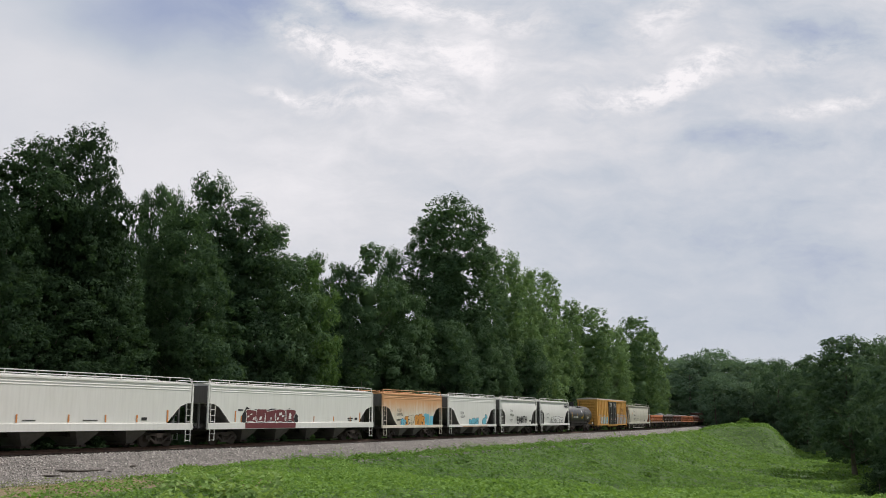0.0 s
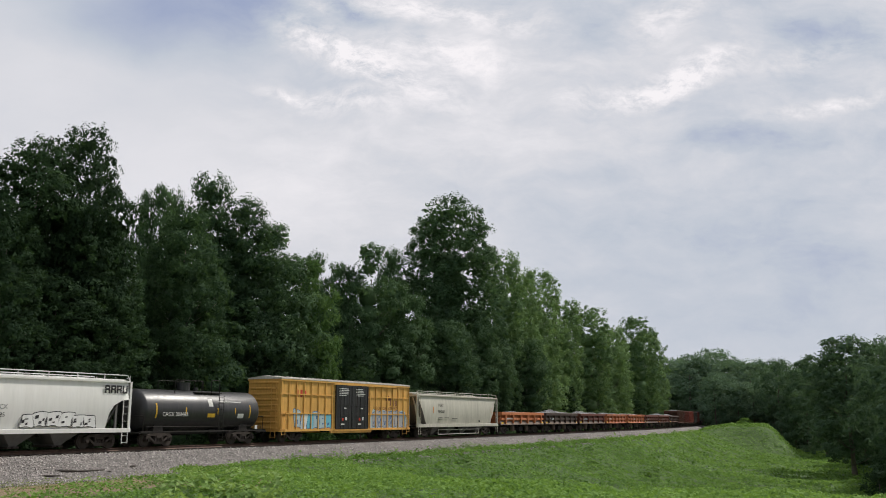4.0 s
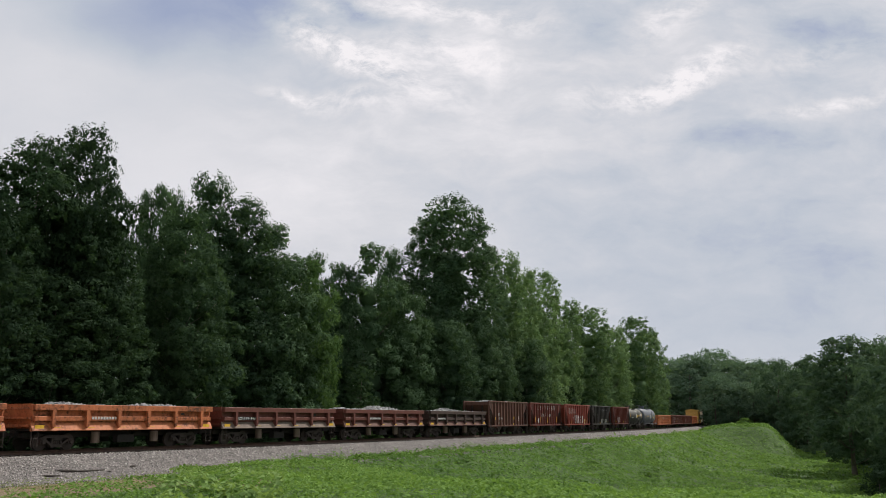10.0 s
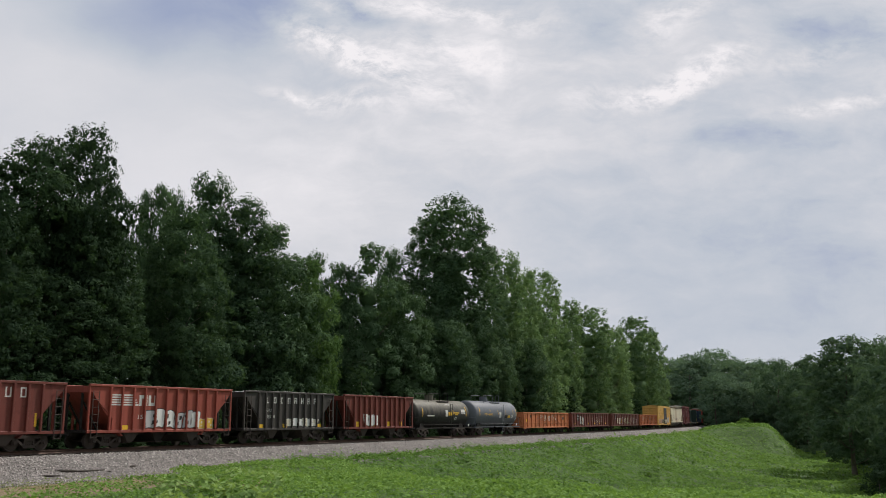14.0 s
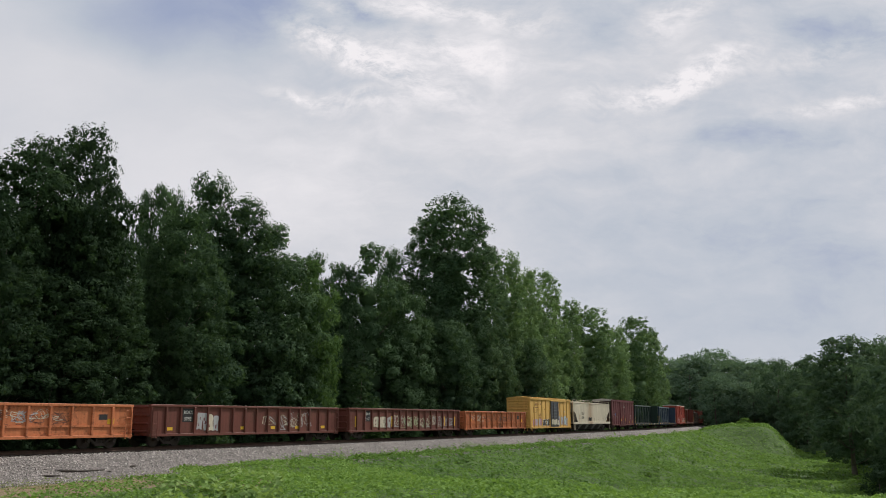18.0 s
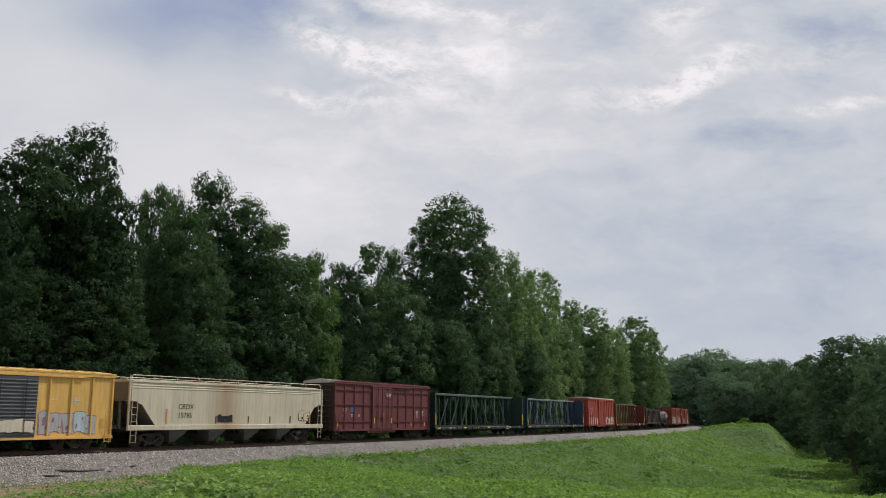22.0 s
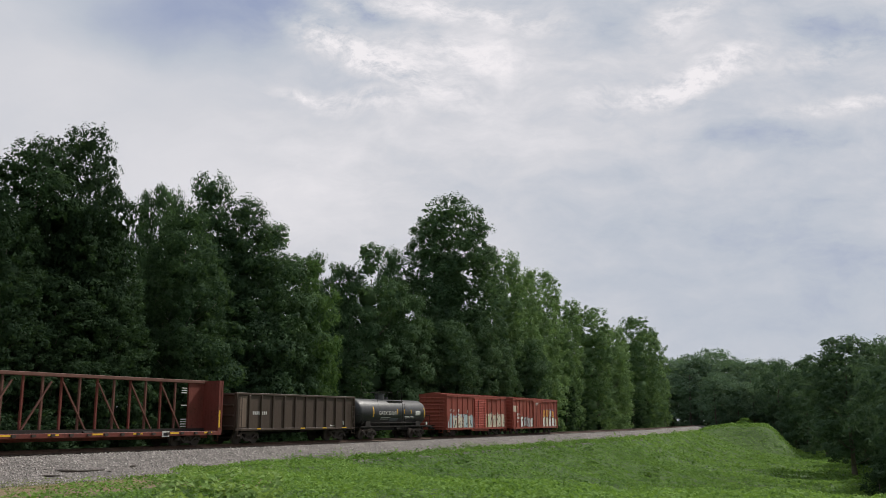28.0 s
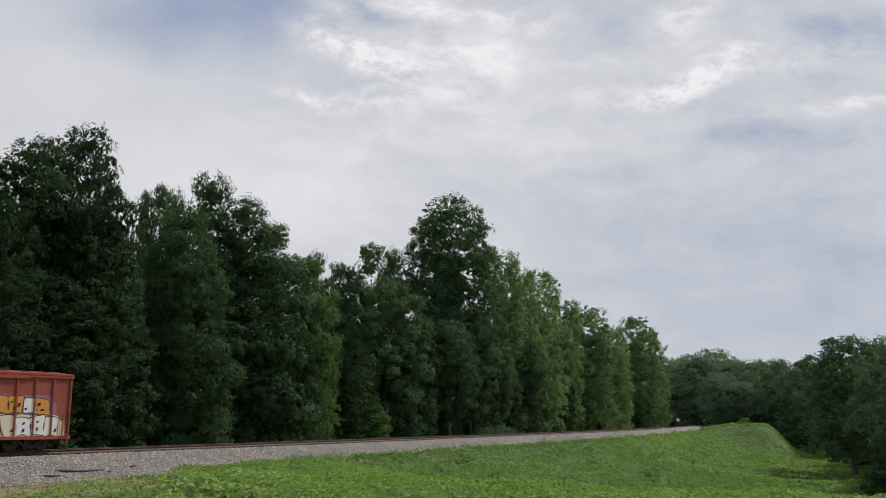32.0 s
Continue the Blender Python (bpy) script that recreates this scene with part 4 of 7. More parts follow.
def ladder_mesh(z0, z1, wide, mat):
    key = ("ladder", z0, z1, wide, mat.name)
    if key not in SHARED:
        bm = bmesh.new()
        for x in (-wide / 2, wide / 2):
            beam(bm, (x, 0, z0), (x, 0, z1), 0.035, 0.03)
        k = int((z1 - z0) / 0.38)
        for i in range(k + 1):
            z = z0 + 0.06 + (z1 - z0 - 0.12) * i / k
            rod(bm, (-wide / 2, 0, z), (wide / 2, 0, z), 0.014, 5)
        SHARED[key] = mesh_of(bm, "ladder", mat)
    return SHARED[key]


def shared_box(name, mat, *size, bevel=0.0):
    key = (name, mat.name, *size)
    if key not in SHARED:
        SHARED[key] = mesh_of(boxes(size, bevel=bevel), name, mat)
    return SHARED[key]


def at(name, me, parent, x=0.0, y=0.0, z=0.0, turn=0.0, label=""):
    ob = part(name, me, None, parent, label)
    ob.matrix_local = pose(x, y, z, 0, 0, turn)
    return ob


TRAIN = []


def car_base(name, label, category, q0, q1, truck_in, sill=True):
    """A car's Empty at rail height with its trucks, couplers and centre sill. x runs to the train's tail."""
    car = tagged(new(name), label, category, "freight train")
    half = (q1 - q0) / 2
    for s in (-1, 1):
        t = at("truck", BOLSTER_ME, car, s * (half - truck_in))
        for y in (-1.0, 1.0):
            at("side_frame", FRAME_ME, t, 0, y)
        for x in (-0.89, 0.89):
            at("wheelset", WHEEL_ME, t, x)
        at("coupler", COUPLER_ME, car, s * half, 0, 0, 0 if s > 0 else 180)
    if sill:
        part("center_sill", boxes((-half, half, -0.24, 0.24, 0.72, 1.08)), UNDER, car)
        bm = bmesh.new()
        rod(bm, (-1.3, 0.55, 0.82), (0.0, 0.55, 0.82), 0.19, 12)
        part("air_tank", bm, UNDER, car)
        bm = bmesh.new()
        rod(bm, (0.9, -0.62, 0.84), (1.5, -0.62, 0.84), 0.15, 12)
        rod(bm, (1.5, -0.62, 0.84), (2.3, -0.62, 0.84), 0.03)
        part("brake_cylinder", bm, UNDER, car)
    TRAIN.append((car, (q0 + q1) / 2))
    return car, half


def lettering(car, text, x, z, high, mat, y, squeeze=1.0):
    """Stencilled characters on the near side; x is where they begin."""
    cu = bpy.data.curves.new("t", "FONT")
    cu.body, cu.size, cu.resolution_u = text, high * 1.38, 2
    ob = new("t", cu)
    dg = bpy.context.evaluated_depsgraph_get()
    me = bpy.data.meshes.new_from_object(ob.evaluated_get(dg))
    bpy.data.objects.remove(ob)
    bpy.data.curves.remove(cu)
    me.transform(Matrix.Translation((x, -y - 0.006, z)) @ Matrix.Rotation(radians(90), 4, "X") @ Matrix.Diagonal((squeeze, 1, 1, 1)))
    me.materials.clear()
    me.materials.append(mat)
    return part("lettering", me, mat, car)


def bars(car, mat, y, *rows, name="marking"):
    """Plain bars for stencils too small to read, plates and reflectors: (x, z, width, height)."""
    small = bmesh.new()
    for x, z, wd, h in rows:
        own = wd * h > 0.03 or len(rows) < 4
        bm = bmesh.new() if own else small
        box(bm, x, x + wd, -y - 0.008, -y + 0.002, z, z + h)
        if own:
            part(name, bm, mat, car)
    if len(small.verts):
        part(name, small, mat, car)
    else:
        small.free()


def stencil_block(car, mat, y, x, z, wd, lines, pitch=0.16, seed=0):
    rng = random.Random(seed + int(x * 10))
    bars(car, mat, y, *[(x + rng.uniform(0, 0.05), z - i * pitch, wd * rng.uniform(0.6, 1), pitch * 0.45) for i in range(lines)])


def marks(car, mat, y, xs, z, wd, h):
    """Reflectors, each its own plate."""
    me = shared_box("reflector", mat, 0, wd, -0.008, 0.002, 0, h)
    for x in xs:
        at("reflector", me, car, x, -y, z)


def graffiti(car, y, x0, x1, z0, z1, letters, fills, line, seed, back=None, lean=0.0, fat=1.0):
    """Spray-can shapes of fat bent strokes with an outline, flat on the car's side. They spell nothing."""
    rng = random.Random(seed)
    bm = bmesh.new()
    mats = [SP[k] for k in (*fills, line)] + ([SP[back]] if back else [])
    li = len(fills)

    def lift(name):
        """Links what is drawn so far as one patch of paint."""
        nonlocal bm
        me = mesh_of(bm, name, None)
        for m in mats:
            me.materials.append(m)
        part(name, me, None, car)
        bm = bmesh.new()

    def ribbon(pts, r, depth, mi):
        fine = []
        for (ax, az), (bx, bz) in zip(pts, pts[1:]):
            for i in range(4):
                fine.append((ax + (bx - ax) * i / 4, az + (bz - az) * i / 4))
        fine.append(pts[-1])
        for _ in range(2):
            fine = [fine[0]] + [tuple((fine[i - 1][k] + 2 * fine[i][k] + fine[i + 1][k]) / 4 for k in (0, 1)) for i in range(1, len(fine) - 1)] + [fine[-1]]
        left, right = [], []
        for i, (px, pz) in enumerate(fine):
            qx, qz = fine[min(i + 1, len(fine) - 1)]
            ox, oz = fine[max(i - 1, 0)]
            dx, dz = qx - ox, qz - oz
            ln = math.hypot(dx, dz) or 1
            rr = r * (0.62 if i in (0, len(fine) - 1) else 1.0)
            left.append(bm.verts.new((px - dz / ln * rr, -y - depth, pz + dx / ln * rr)))
            right.append(bm.verts.new((px + dz / ln * rr, -y - depth, pz - dx / ln * rr)))
        for i in range(len(fine) - 1):
            f = bm.faces.new((left[i], right[i], right[i + 1], left[i + 1]))
            f.material_index = mi

    cw, h = (x1 - x0) / letters, z1 - z0

    def slab(pts, depth, mi, grow=0.0):
        """A filled shape with corners pts, widened by grow."""
        mx, mz = sum(q[0] for q in pts) / len(pts), sum(q[1] for q in pts) / len(pts)
        ring = []
        for qx, qz in pts:
            ln = math.hypot(qx - mx, qz - mz) or 1
            ring.append(bm.verts.new((qx + (qx - mx) / ln * grow, -y - depth, qz + (qz - mz) / ln * grow)))
        hub = bm.verts.new((mx, -y - depth, mz))
        for i in range(len(ring)):
            f = bm.faces.new((hub, ring[i], ring[(i + 1) % len(ring)]))
            f.material_index = mi

    if back:
        edge = []
        for i in range(13):
            edge.append((x0 - 0.45 + (x1 - x0 + 0.9) * i / 12, z1 + h * rng.uniform(-0.12, 0.06) + (0.14 * h if i % 3 == 1 else 0)))
        edge[0], edge[12] = (edge[0][0], z0 + 0.45 * h), (edge[12][0], z0 + 0.5 * h)
        low_edge = [(qx, z0 + h * rng.uniform(-0.02, 0.05)) for qx, qz in edge[::-1]]
        for i in range(12):
            slab([edge[i], edge[i + 1], low_edge[11 - i], low_edge[12 - i]], 0.004, li + 1)
        lift("graffiti_ground")
    for k in range(letters):
        ox, tall = x0 + cw * k, h * rng.uniform(0.84, 1.06)
        w0, bot = cw * rng.uniform(0.02, 0.10), z0 + h * rng.uniform(-0.02, 0.08)
        ln = lean * h + rng.uniform(-0.10, 0.10) * cw
        j = [rng.uniform(-0.09, 0.09) for _ in range(16)]
        pts = [(ox + w0 + j[0] * cw, bot), (ox + cw * (0.5 + j[1]), bot + tall * (0.06 + abs(j[2]))), (ox + cw * (0.97 + j[3]), bot - tall * 0.03), (ox + cw * (0.86 + j[4]) + ln * 0.4, bot + tall * (0.42 + j[5])),
               (ox + cw * (1.02 + j[6]) + ln, bot + tall * (0.94 + j[7])), (ox + cw * (0.52 + j[8]) + ln, bot + tall * (0.97 + j[9] * 0.6)), (ox + cw * (0.04 + j[10]) + ln, bot + tall * (0.92 + j[11])), (ox + cw * (0.10 + j[12]) + ln * 0.4, bot + tall * (0.5 + j[13]))]
        mx = sum(q[0] for q in pts) / 8
        tilt = rng.uniform(-0.16, 0.16)
        pts = [(mx + (qx - mx) * 1.16 + (qz - bot - tall / 2) * tilt, qz + (qx - mx) * tilt * 0.5) for qx, qz in pts]
        for _ in range(rng.choice((1, 2))):
            pts = [tuple(a_ * w_ + b_ * (1 - w_) for a_, b_ in zip(pts[i], pts[(i + 1) % len(pts)])) for i in range(len(pts)) for w_ in (0.78, 0.22)]
        rim = min(cw, h) * 0.048 * fat
        slab(pts, 0.008 + 0.0006 * k, li, rim)
        slab(pts, 0.014 + 0.0006 * k, rng.randrange(li), -0.2 * rim)
        # counters and cuts of the letter
        cx = ox + cw * (0.50 + j[14] * 0.6) + ln * 0.5
        for part_ in range(rng.randint(1, 3)):
            zc_, wd_, hh_ = bot + tall * (0.30, 0.64, 0.47)[part_] + j[15] * 0.1, cw * rng.uniform(0.06, 0.17), tall * rng.uniform(0.05, 0.15)
            side = rng.choice((-1, 0, 0, 1)) * cw * 0.26
            slab([(cx + side - wd_, zc_ - hh_), (cx + side + wd_ * 0.8, zc_ - hh_ * 0.6), (cx + side + wd_, zc_ + hh_), (cx + side - wd_ * 0.7, zc_ + hh_ * 0.7)], 0.020 + 0.0006 * k, li)
        if rng.random() < 0.7:
            ribbon([pts[len(pts) * 6 // 8], pts[len(pts) * 7 // 8], pts[0]], rim * 0.30, 0.024, li if li < 2 or rng.random() < 0.5 else rng.randrange(li))
        lift("graffiti_patch")
    bm.free()


def scribble(car, y, x0, x1, z0, z1, colours, count, seed):
    """Thin looping sprayed lines on a car's side. They spell nothing."""
    rng = random.Random(seed)
    for i in range(count):
        bm_ = bmesh.new()
        cx, w_ = x0 + (x1 - x0) * (i + rng.random()) / count, rng.uniform(0.25, 0.55)
        a0, a1, r_ = rng.uniform(0, 6.28), rng.uniform(1.2, 2.6), rng.uniform(0.013, 0.028)
        zc_, hh_ = (z0 + z1) / 2 + rng.uniform(-0.15, 0.15), (z1 - z0) * rng.uniform(0.25, 0.5)
        pts = [(cx + w_ * math.sin(a0 + q * 0.42) + 0.05 * q * rng.uniform(-1, 1), zc_ + hh_ * math.sin(a1 * (a0 + q * 0.42)) * 0.95) for q in range(15)]
        last = None
        for (ax, az), (bx, bz) in zip(pts, pts[1:]):
            ln = math.hypot(bx - ax, bz - az) or 1
            ox, oz = -(bz - az) / ln * r_, (bx - ax) / ln * r_
            one = last or (bm_.verts.new((ax + ox, -y - 0.006 - 0.0004 * (i % 9), az + oz)), bm_.verts.new((ax - ox, -y - 0.006 - 0.0004 * (i % 9), az - oz)))
            two = (bm_.verts.new((bx + ox, -y - 0.006 - 0.0004 * (i % 9), bz + oz)), bm_.verts.new((bx - ox, -y - 0.006 - 0.0004 * (i % 9), bz - oz)))
            bm_.faces.new((one[0], one[1], two[1], two[0]))
            last = two
        part("graffiti_line", bm_, SP[rng.choice(colours)], car)


def letter_bars(car, mat, y, x, z, wd, high, pitch, count, seed, stroke=0.07):
    """A row of plain upright and level bars of the size of painted capitals. They spell nothing."""
    rng = random.Random(seed)
    for i in range(count):
        a, bm_ = x + pitch * i, bmesh.new()
        box(bm_, a, a + stroke, -y - 0.008, -y + 0.002, z, z + high)
        if rng.random() < 0.75:
            box(bm_, a + wd - stroke, a + wd, -y - 0.008, -y + 0.002, z, z + high)
        for q in rng.choice(((0.0,), (1.0,), (0.0, 1.0), (0.5,), (0.5, 1.0))):
            box(bm_, a + stroke + 0.004, a + wd - stroke - 0.004, -y - 0.008, -y + 0.002, z + (high - stroke) * q, z + (high - stroke) * q + stroke)
        part("marking", bm_, mat, car)


# ---- covered hoppers ----
def covered_hopper(label, q0, q1, mat, eave=4.12, bays=4, cut=1.9, cut_top=2.95, sill=(1.28, 1.70), curved=False, truck_in=2.3, post=None, end_mat=None, chute=None, straight=False, name="covered_hopper"):
    car, half = car_base(name, label, "covered hopper", q0, q1, truck_in)
    post, chute = post or mat, chute or CHUTE_SHADE
    base = sill[1] - 0.06

    def ring(x, zb):
        near = []
        for i in range(8):
            z = zb + (eave - zb) * i / 7
            u = (z - 1.3) / (eave - 1.3)
            near.append((1.30 + 0.24 * math.sin(math.pi * (0.10 + 0.78 * u)) if curved else 1.50 + (0.03 if i < 7 else 0), z))
        near += [(1.38, eave + 0.05), (0.95, eave + 0.11), (0.45, eave + 0.14)]
        return [(x, -yy, z) for yy, z in near] + [(x, yy, z) for yy, z in near[::-1]]

    e = half - 0.20
    prof = [(e, cut_top), (e - 0.18 * cut, cut_top - 0.04), (e - 0.45 * cut, cut_top - 0.22), (e - 0.80 * cut, base + 0.50), (e - cut, base + 0.12), (e - 1.12 * cut, base)]
    if curved:
        prof = [(e, cut_top), (e - 0.22 * cut, cut_top - 0.06), (e - 0.46 * cut, cut_top - 0.34), (e - 0.58 * cut, cut_top - 0.75), (e - 0.64 * cut, base + 0.25), (e - 0.66 * cut, base)]
    if straight:
        prof = [(e, cut_top), (e - 0.12 * cut, cut_top - 0.10), (e - 0.60 * cut, base + 1.0), (e - 0.85 * cut, base + 0.38), (e - cut, base + 0.10), (e - 1.1 * cut, base)]
        for s in (-1, 1):
            for t in (-1, 1):
                bm = bmesh.new()
                loft(bm, [[(t * x, s * yy, z) for x, z in ((e - 0.05, cut_top - 0.3), (e - 0.62 * cut, base + 0.7), (e - 0.9 * cut, sill[0] + 0.1), (e - 0.45 * cut, sill[0] + 0.1))] for yy in (1.06, 1.10)])
                part("end_gusset", bm, end_mat or mat, car)
    xs = [(-x, z) for x, z in prof] + [(x, z) for x, z in prof[::-1]]
    bm = bmesh.new()
    loft(bm, [ring(x, z) for x, z in xs])
    bmesh.ops.recalc_face_normals(bm, faces=bm.faces)
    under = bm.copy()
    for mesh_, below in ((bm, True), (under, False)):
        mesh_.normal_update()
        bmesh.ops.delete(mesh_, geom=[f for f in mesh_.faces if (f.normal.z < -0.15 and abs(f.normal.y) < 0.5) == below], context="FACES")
    # Downward faces get a darker grey that holds dirt and shade together.
    part("slope_sheet", under, GREY_END, car, "grey slope sheets under the body, dirt and shade in their colour")
    part("body", bm, mat, car, smooth_faces=curved)
    for s in (-1, 1):
        part("side_sill", boxes((-half, half, s * 1.54 - 0.07, s * 1.54 + 0.07, *sill), bevel=0.015), mat, car)
        part("roof_edge", boxes((-e, e, s * 1.50 - 0.06, s * 1.50 + 0.06, eave - 0.05, eave + 0.05)), mat, car)
        if not curved:
            for g in (0.26, 0.40):
                part("side_bead", boxes((-e + 0.1, e - 0.1, s * 1.53 - 0.02, s * 1.53 + 0.025, eave - g, eave - g + 0.05), bevel=0.015), mat, car)
        bm = bmesh.new()
        zt = eave + 0.36
        k = int((2 * half) / 1.9)
        for i in range(k + 1):
            x = -half + 0.12 + (2 * half - 0.24) * i / k
            rod(bm, (x, s * 1.44, eave + 0.02), (x, s * 1.44, zt), 0.024, 5)
        rod(bm, (-half + 0.30, s * 1.44, zt), (half - 0.30, s * 1.44, zt), 0.028, 5)
        for g in (-1, 1):
            rod(bm, (g * (half - 0.30), s * 1.44, zt), (g * (half - 0.08), s * 1.50, eave - 0.10), 0.028, 5)
        part("roof_rail", bm, post, car)
        part("running_board", boxes((-half + 0.05, half - 0.05, s * 0.80 - 0.20, s * 0.80 + 0.20, eave + 0.115, eave + 0.14)), post, car)
        for t in (-1, 1):
            at("ladder", ladder_mesh(0.55, cut_top + 0.05, 0.42, post), car, t * (half - 0.42), s * 1.60)
            at("corner_post", shared_box("corner_post", post, -0.06, 0.06, -0.05, 0.05, sill[0], eave), car, t * (half - 0.07), s * 1.50)
            bm = bmesh.new()
            beam(bm, (t * (half - 0.25), s * 0.55, sill[0] + 0.1), (t * (half - 0.25), s * 0.55, cut_top), 0.14, 0.10)
            beam(bm, (t * (half - 1.5), s * 0.9, sill[0] + 0.1), (t * (half - 0.35), s * 0.9, cut_top), 0.10, 0.06)
            part("end_brace", bm, end_mat or GREY_END, car)
    for t in (-1, 1):
        a, c = sorted((t * half, t * (half - 1.7)))
        part("end_platform", boxes((a, c, -1.46, 1.46, sill[0] - 0.08, sill[0] + 0.06)), UNDER, car)
        a, c = sorted((t * (half - 0.19), t * (half - 0.15)))
        part("end_sheet", boxes((a, c, -1.40, 1.40, cut_top + 0.02, eave - 0.03)), end_mat or GREY_END, car)
    span = 2 * (half - truck_in - (0.3 if bays == 4 else 1.2))
    for i in range(bays):
        x = -span / 2 + span * (i + 0.5) / bays
        w2 = min(span / bays * 0.36, 0.82 if bays == 4 else 1.25)
        bm = bmesh.new()
        loft(bm, [[(x - a, -yy, z), (x + a, -yy, z), (x + a, yy, z), (x - a, yy, z)] for a, yy, z in ((w2, 1.38, sill[0] + 0.05), (w2 * 0.85, 1.25, 1.10), (0.26, 0.85, 0.60), (0.24, 0.80, 0.52))])
        ch = part("chute", bm, chute, car)
        part("outlet_gate", boxes((x - 0.34, x + 0.34, -0.85, 0.85, 0.42, 0.53), (x - 0.1, x + 0.1, -1.0, -0.85, 0.43, 0.52)), GEAR, ch)
    part("hatch_trough", boxes((-half + 1.2, half - 1.2, -0.30, 0.30, eave + 0.13, eave + 0.19), bevel=0.02), mat, car)
    return car, half


W3 = 1.54
car, h = covered_hopper("long white covered hopper car with small graffiti", 20.0, 39.2, WHITE)
marks(car, ORANGE_MARK, W3, (-5.6, -3.0, 0.2, 2.7, 5.0), 1.76, 0.10, 0.42)
marks(car, ORANGE_MARK, W3, (7.4,), 1.76, 0.12, 0.72)
graffiti(car, W3, -7.6, -5.0, 1.45, 2.45, 3, ("cyan", "orange", "white"), "blue", 3)
bars(car, BLACK_MARK, W3, (5.4, 1.86, 0.42, 0.18), (-4.8, 1.95, 0.7, 0.06), (-4.7, 2.1, 0.6, 0.07), (-4.7, 1.82, 0.75, 0.07), (1.2, 1.85, 1.0, 0.05), (-2.6, 1.85, 0.8, 0.05))
car, h = covered_hopper("long white covered hopper car with maroon graffiti", 40.5, 60.4, WHITE)
graffiti(car, W3, -6.2, -0.8, 1.70, 2.62, 5, ("maroon",), "white", 8, "black")
bars(car, SP["maroon"], 1.613, (-6.3, 1.32, 5.6, 0.36), name="graffiti_patch")
marks(car, ORANGE_MARK, W3, (-6.7, 1.6, 4.2, 6.5), 1.76, 0.09, 0.40)
marks(car, ORANGE_MARK, W3, (-7.3, 7.9), 1.76, 0.10, 0.72)
bars(car, BLACK_MARK, W3, (7.2, 1.88, 0.36, 0.18), (6.2, 1.95, 0.7, 0.1), (6.3, 1.80, 0.5, 0.06), (-7.0, 2.5, 0.5, 0.10))
SHORT = dict(bays=2, cut=2.3, cut_top=3.05, sill=(1.18, 1.42), truck_in=1.75, eave=4.10)
car, h = covered_hopper("short covered hopper car, rusty orange above and white below", 61.9, 73.0, RUSTY, chute=GREY_END, **SHORT)
lettering(car, "CLFX", -3.0, 2.62, 0.24, BLACK_MARK, W3)
lettering(car, "307712", -3.0, 2.25, 0.24, BLACK_MARK, W3)
graffiti(car, W3, -1.7, 2.1, 1.30, 2.35, 6, ("orange", "cream"), "black", 21)
graffiti(car, W3, 1.9, 3.6, 1.30, 2.40, 3, ("cyan", "orange"), "cyan", 23)
graffiti(car, W3, -2.4, -1.5, 1.25, 2.0, 2, ("cyan",), "blue", 24)
bars(car, BLACK_MARK, W3, (3.2, 1.75, 0.4, 0.16), (-3.1, 1.9, 0.8, 0.05), (-3.1, 1.78, 0.6, 0.05))
car, h = covered_hopper("short white covered hopper car with light blue graffiti", 74.3, 85.9, WHITE, chute=GREY_END, **SHORT)
lettering(car, "CEFX", -3.05, 2.45, 0.26, BLACK_MARK, W3)
lettering(car, "309219", -3.05, 2.05, 0.26, BLACK_MARK, W3)
graffiti(car, W3, -1.0, 1.3, 1.25, 2.05, 4, ("cyan",), "black", 31)
for k, (x, z, rx, rz, turn) in enumerate(((2.72, 1.68, 0.50, 0.38, 0.1), (3.22, 2.20, 0.30, 0.17, -0.5), (3.08, 1.92, 0.10, 0.30, 0.2))):
    for grow, spray in ((0.05, "black"), (0.0, "cyan")):
        bm = bmesh.new()
        y = -W3 - 0.006 - 0.001 * k - (0.004 if spray == "cyan" else 0)
        bm.faces.new([bm.verts.new((x + (rx + grow) * math.cos(q * 0.314) * math.cos(turn) - (rz + grow) * math.sin(q * 0.314) * math.sin(turn), y, z + (rx + grow) * math.cos(q * 0.314) * math.sin(turn) + (rz + grow) * math.sin(q * 0.314) * math.cos(turn))) for q in range(20)])
        part("graffiti_blot", bm, SP[spray], car)
bars(car, ORANGE_MARK, 1.61, (-2.6, 1.22, 6.0, 0.05))
car, h = covered_hopper("short white covered hopper car with black lettered graffiti", 87.1, 98.6, WHITE, chute=CHUTE_HALF_SHADE, curved=True, **SHORT)
lettering(car, "CEFX", -2.9, 2.75, 0.28, BLACK_MARK, W3)
lettering(car, "304596", -2.9, 2.28, 0.28, BLACK_MARK, W3)
for ch, x, z, high in (("E", -0.90, 1.46, 0.86), ("A", -0.22, 1.58, 0.72), ("R", 0.45, 1.50, 0.80), ("T", 1.02, 1.60, 0.76), ("H", 1.62, 1.52, 0.82)):
    for k in range(2):
        lettering(car, ch, x + 0.07 * k, z - 0.04 * k, high, SP["black"], W3 + 0.003 * k, 1.02)
bars(car, BLACK_MARK, W3, (3.2, 1.66, 0.45, 0.18), (-2.9, 1.85, 0.9, 0.05), (-2.9, 1.72, 0.7, 0.05))
car, h = covered_hopper("short white covered hopper car with thin black graffiti", 99.8, 111.2, WHITE, chute=GREY_END, curved=True, **SHORT)
lettering(car, "12385", -3.3, 2.05, 0.24, BLACK_MARK, W3)
lettering(car, "GACX", -3.3, 2.46, 0.24, BLACK_MARK, W3)
letter_bars(car, BLACK_MARK, W3, 3.72, 3.40, 0.36, 0.46, 0.42, 4, 3, 0.10)
graffiti(car, W3, -1.6, 3.2, 1.48, 2.30, 6, ("white",), "black", 51)


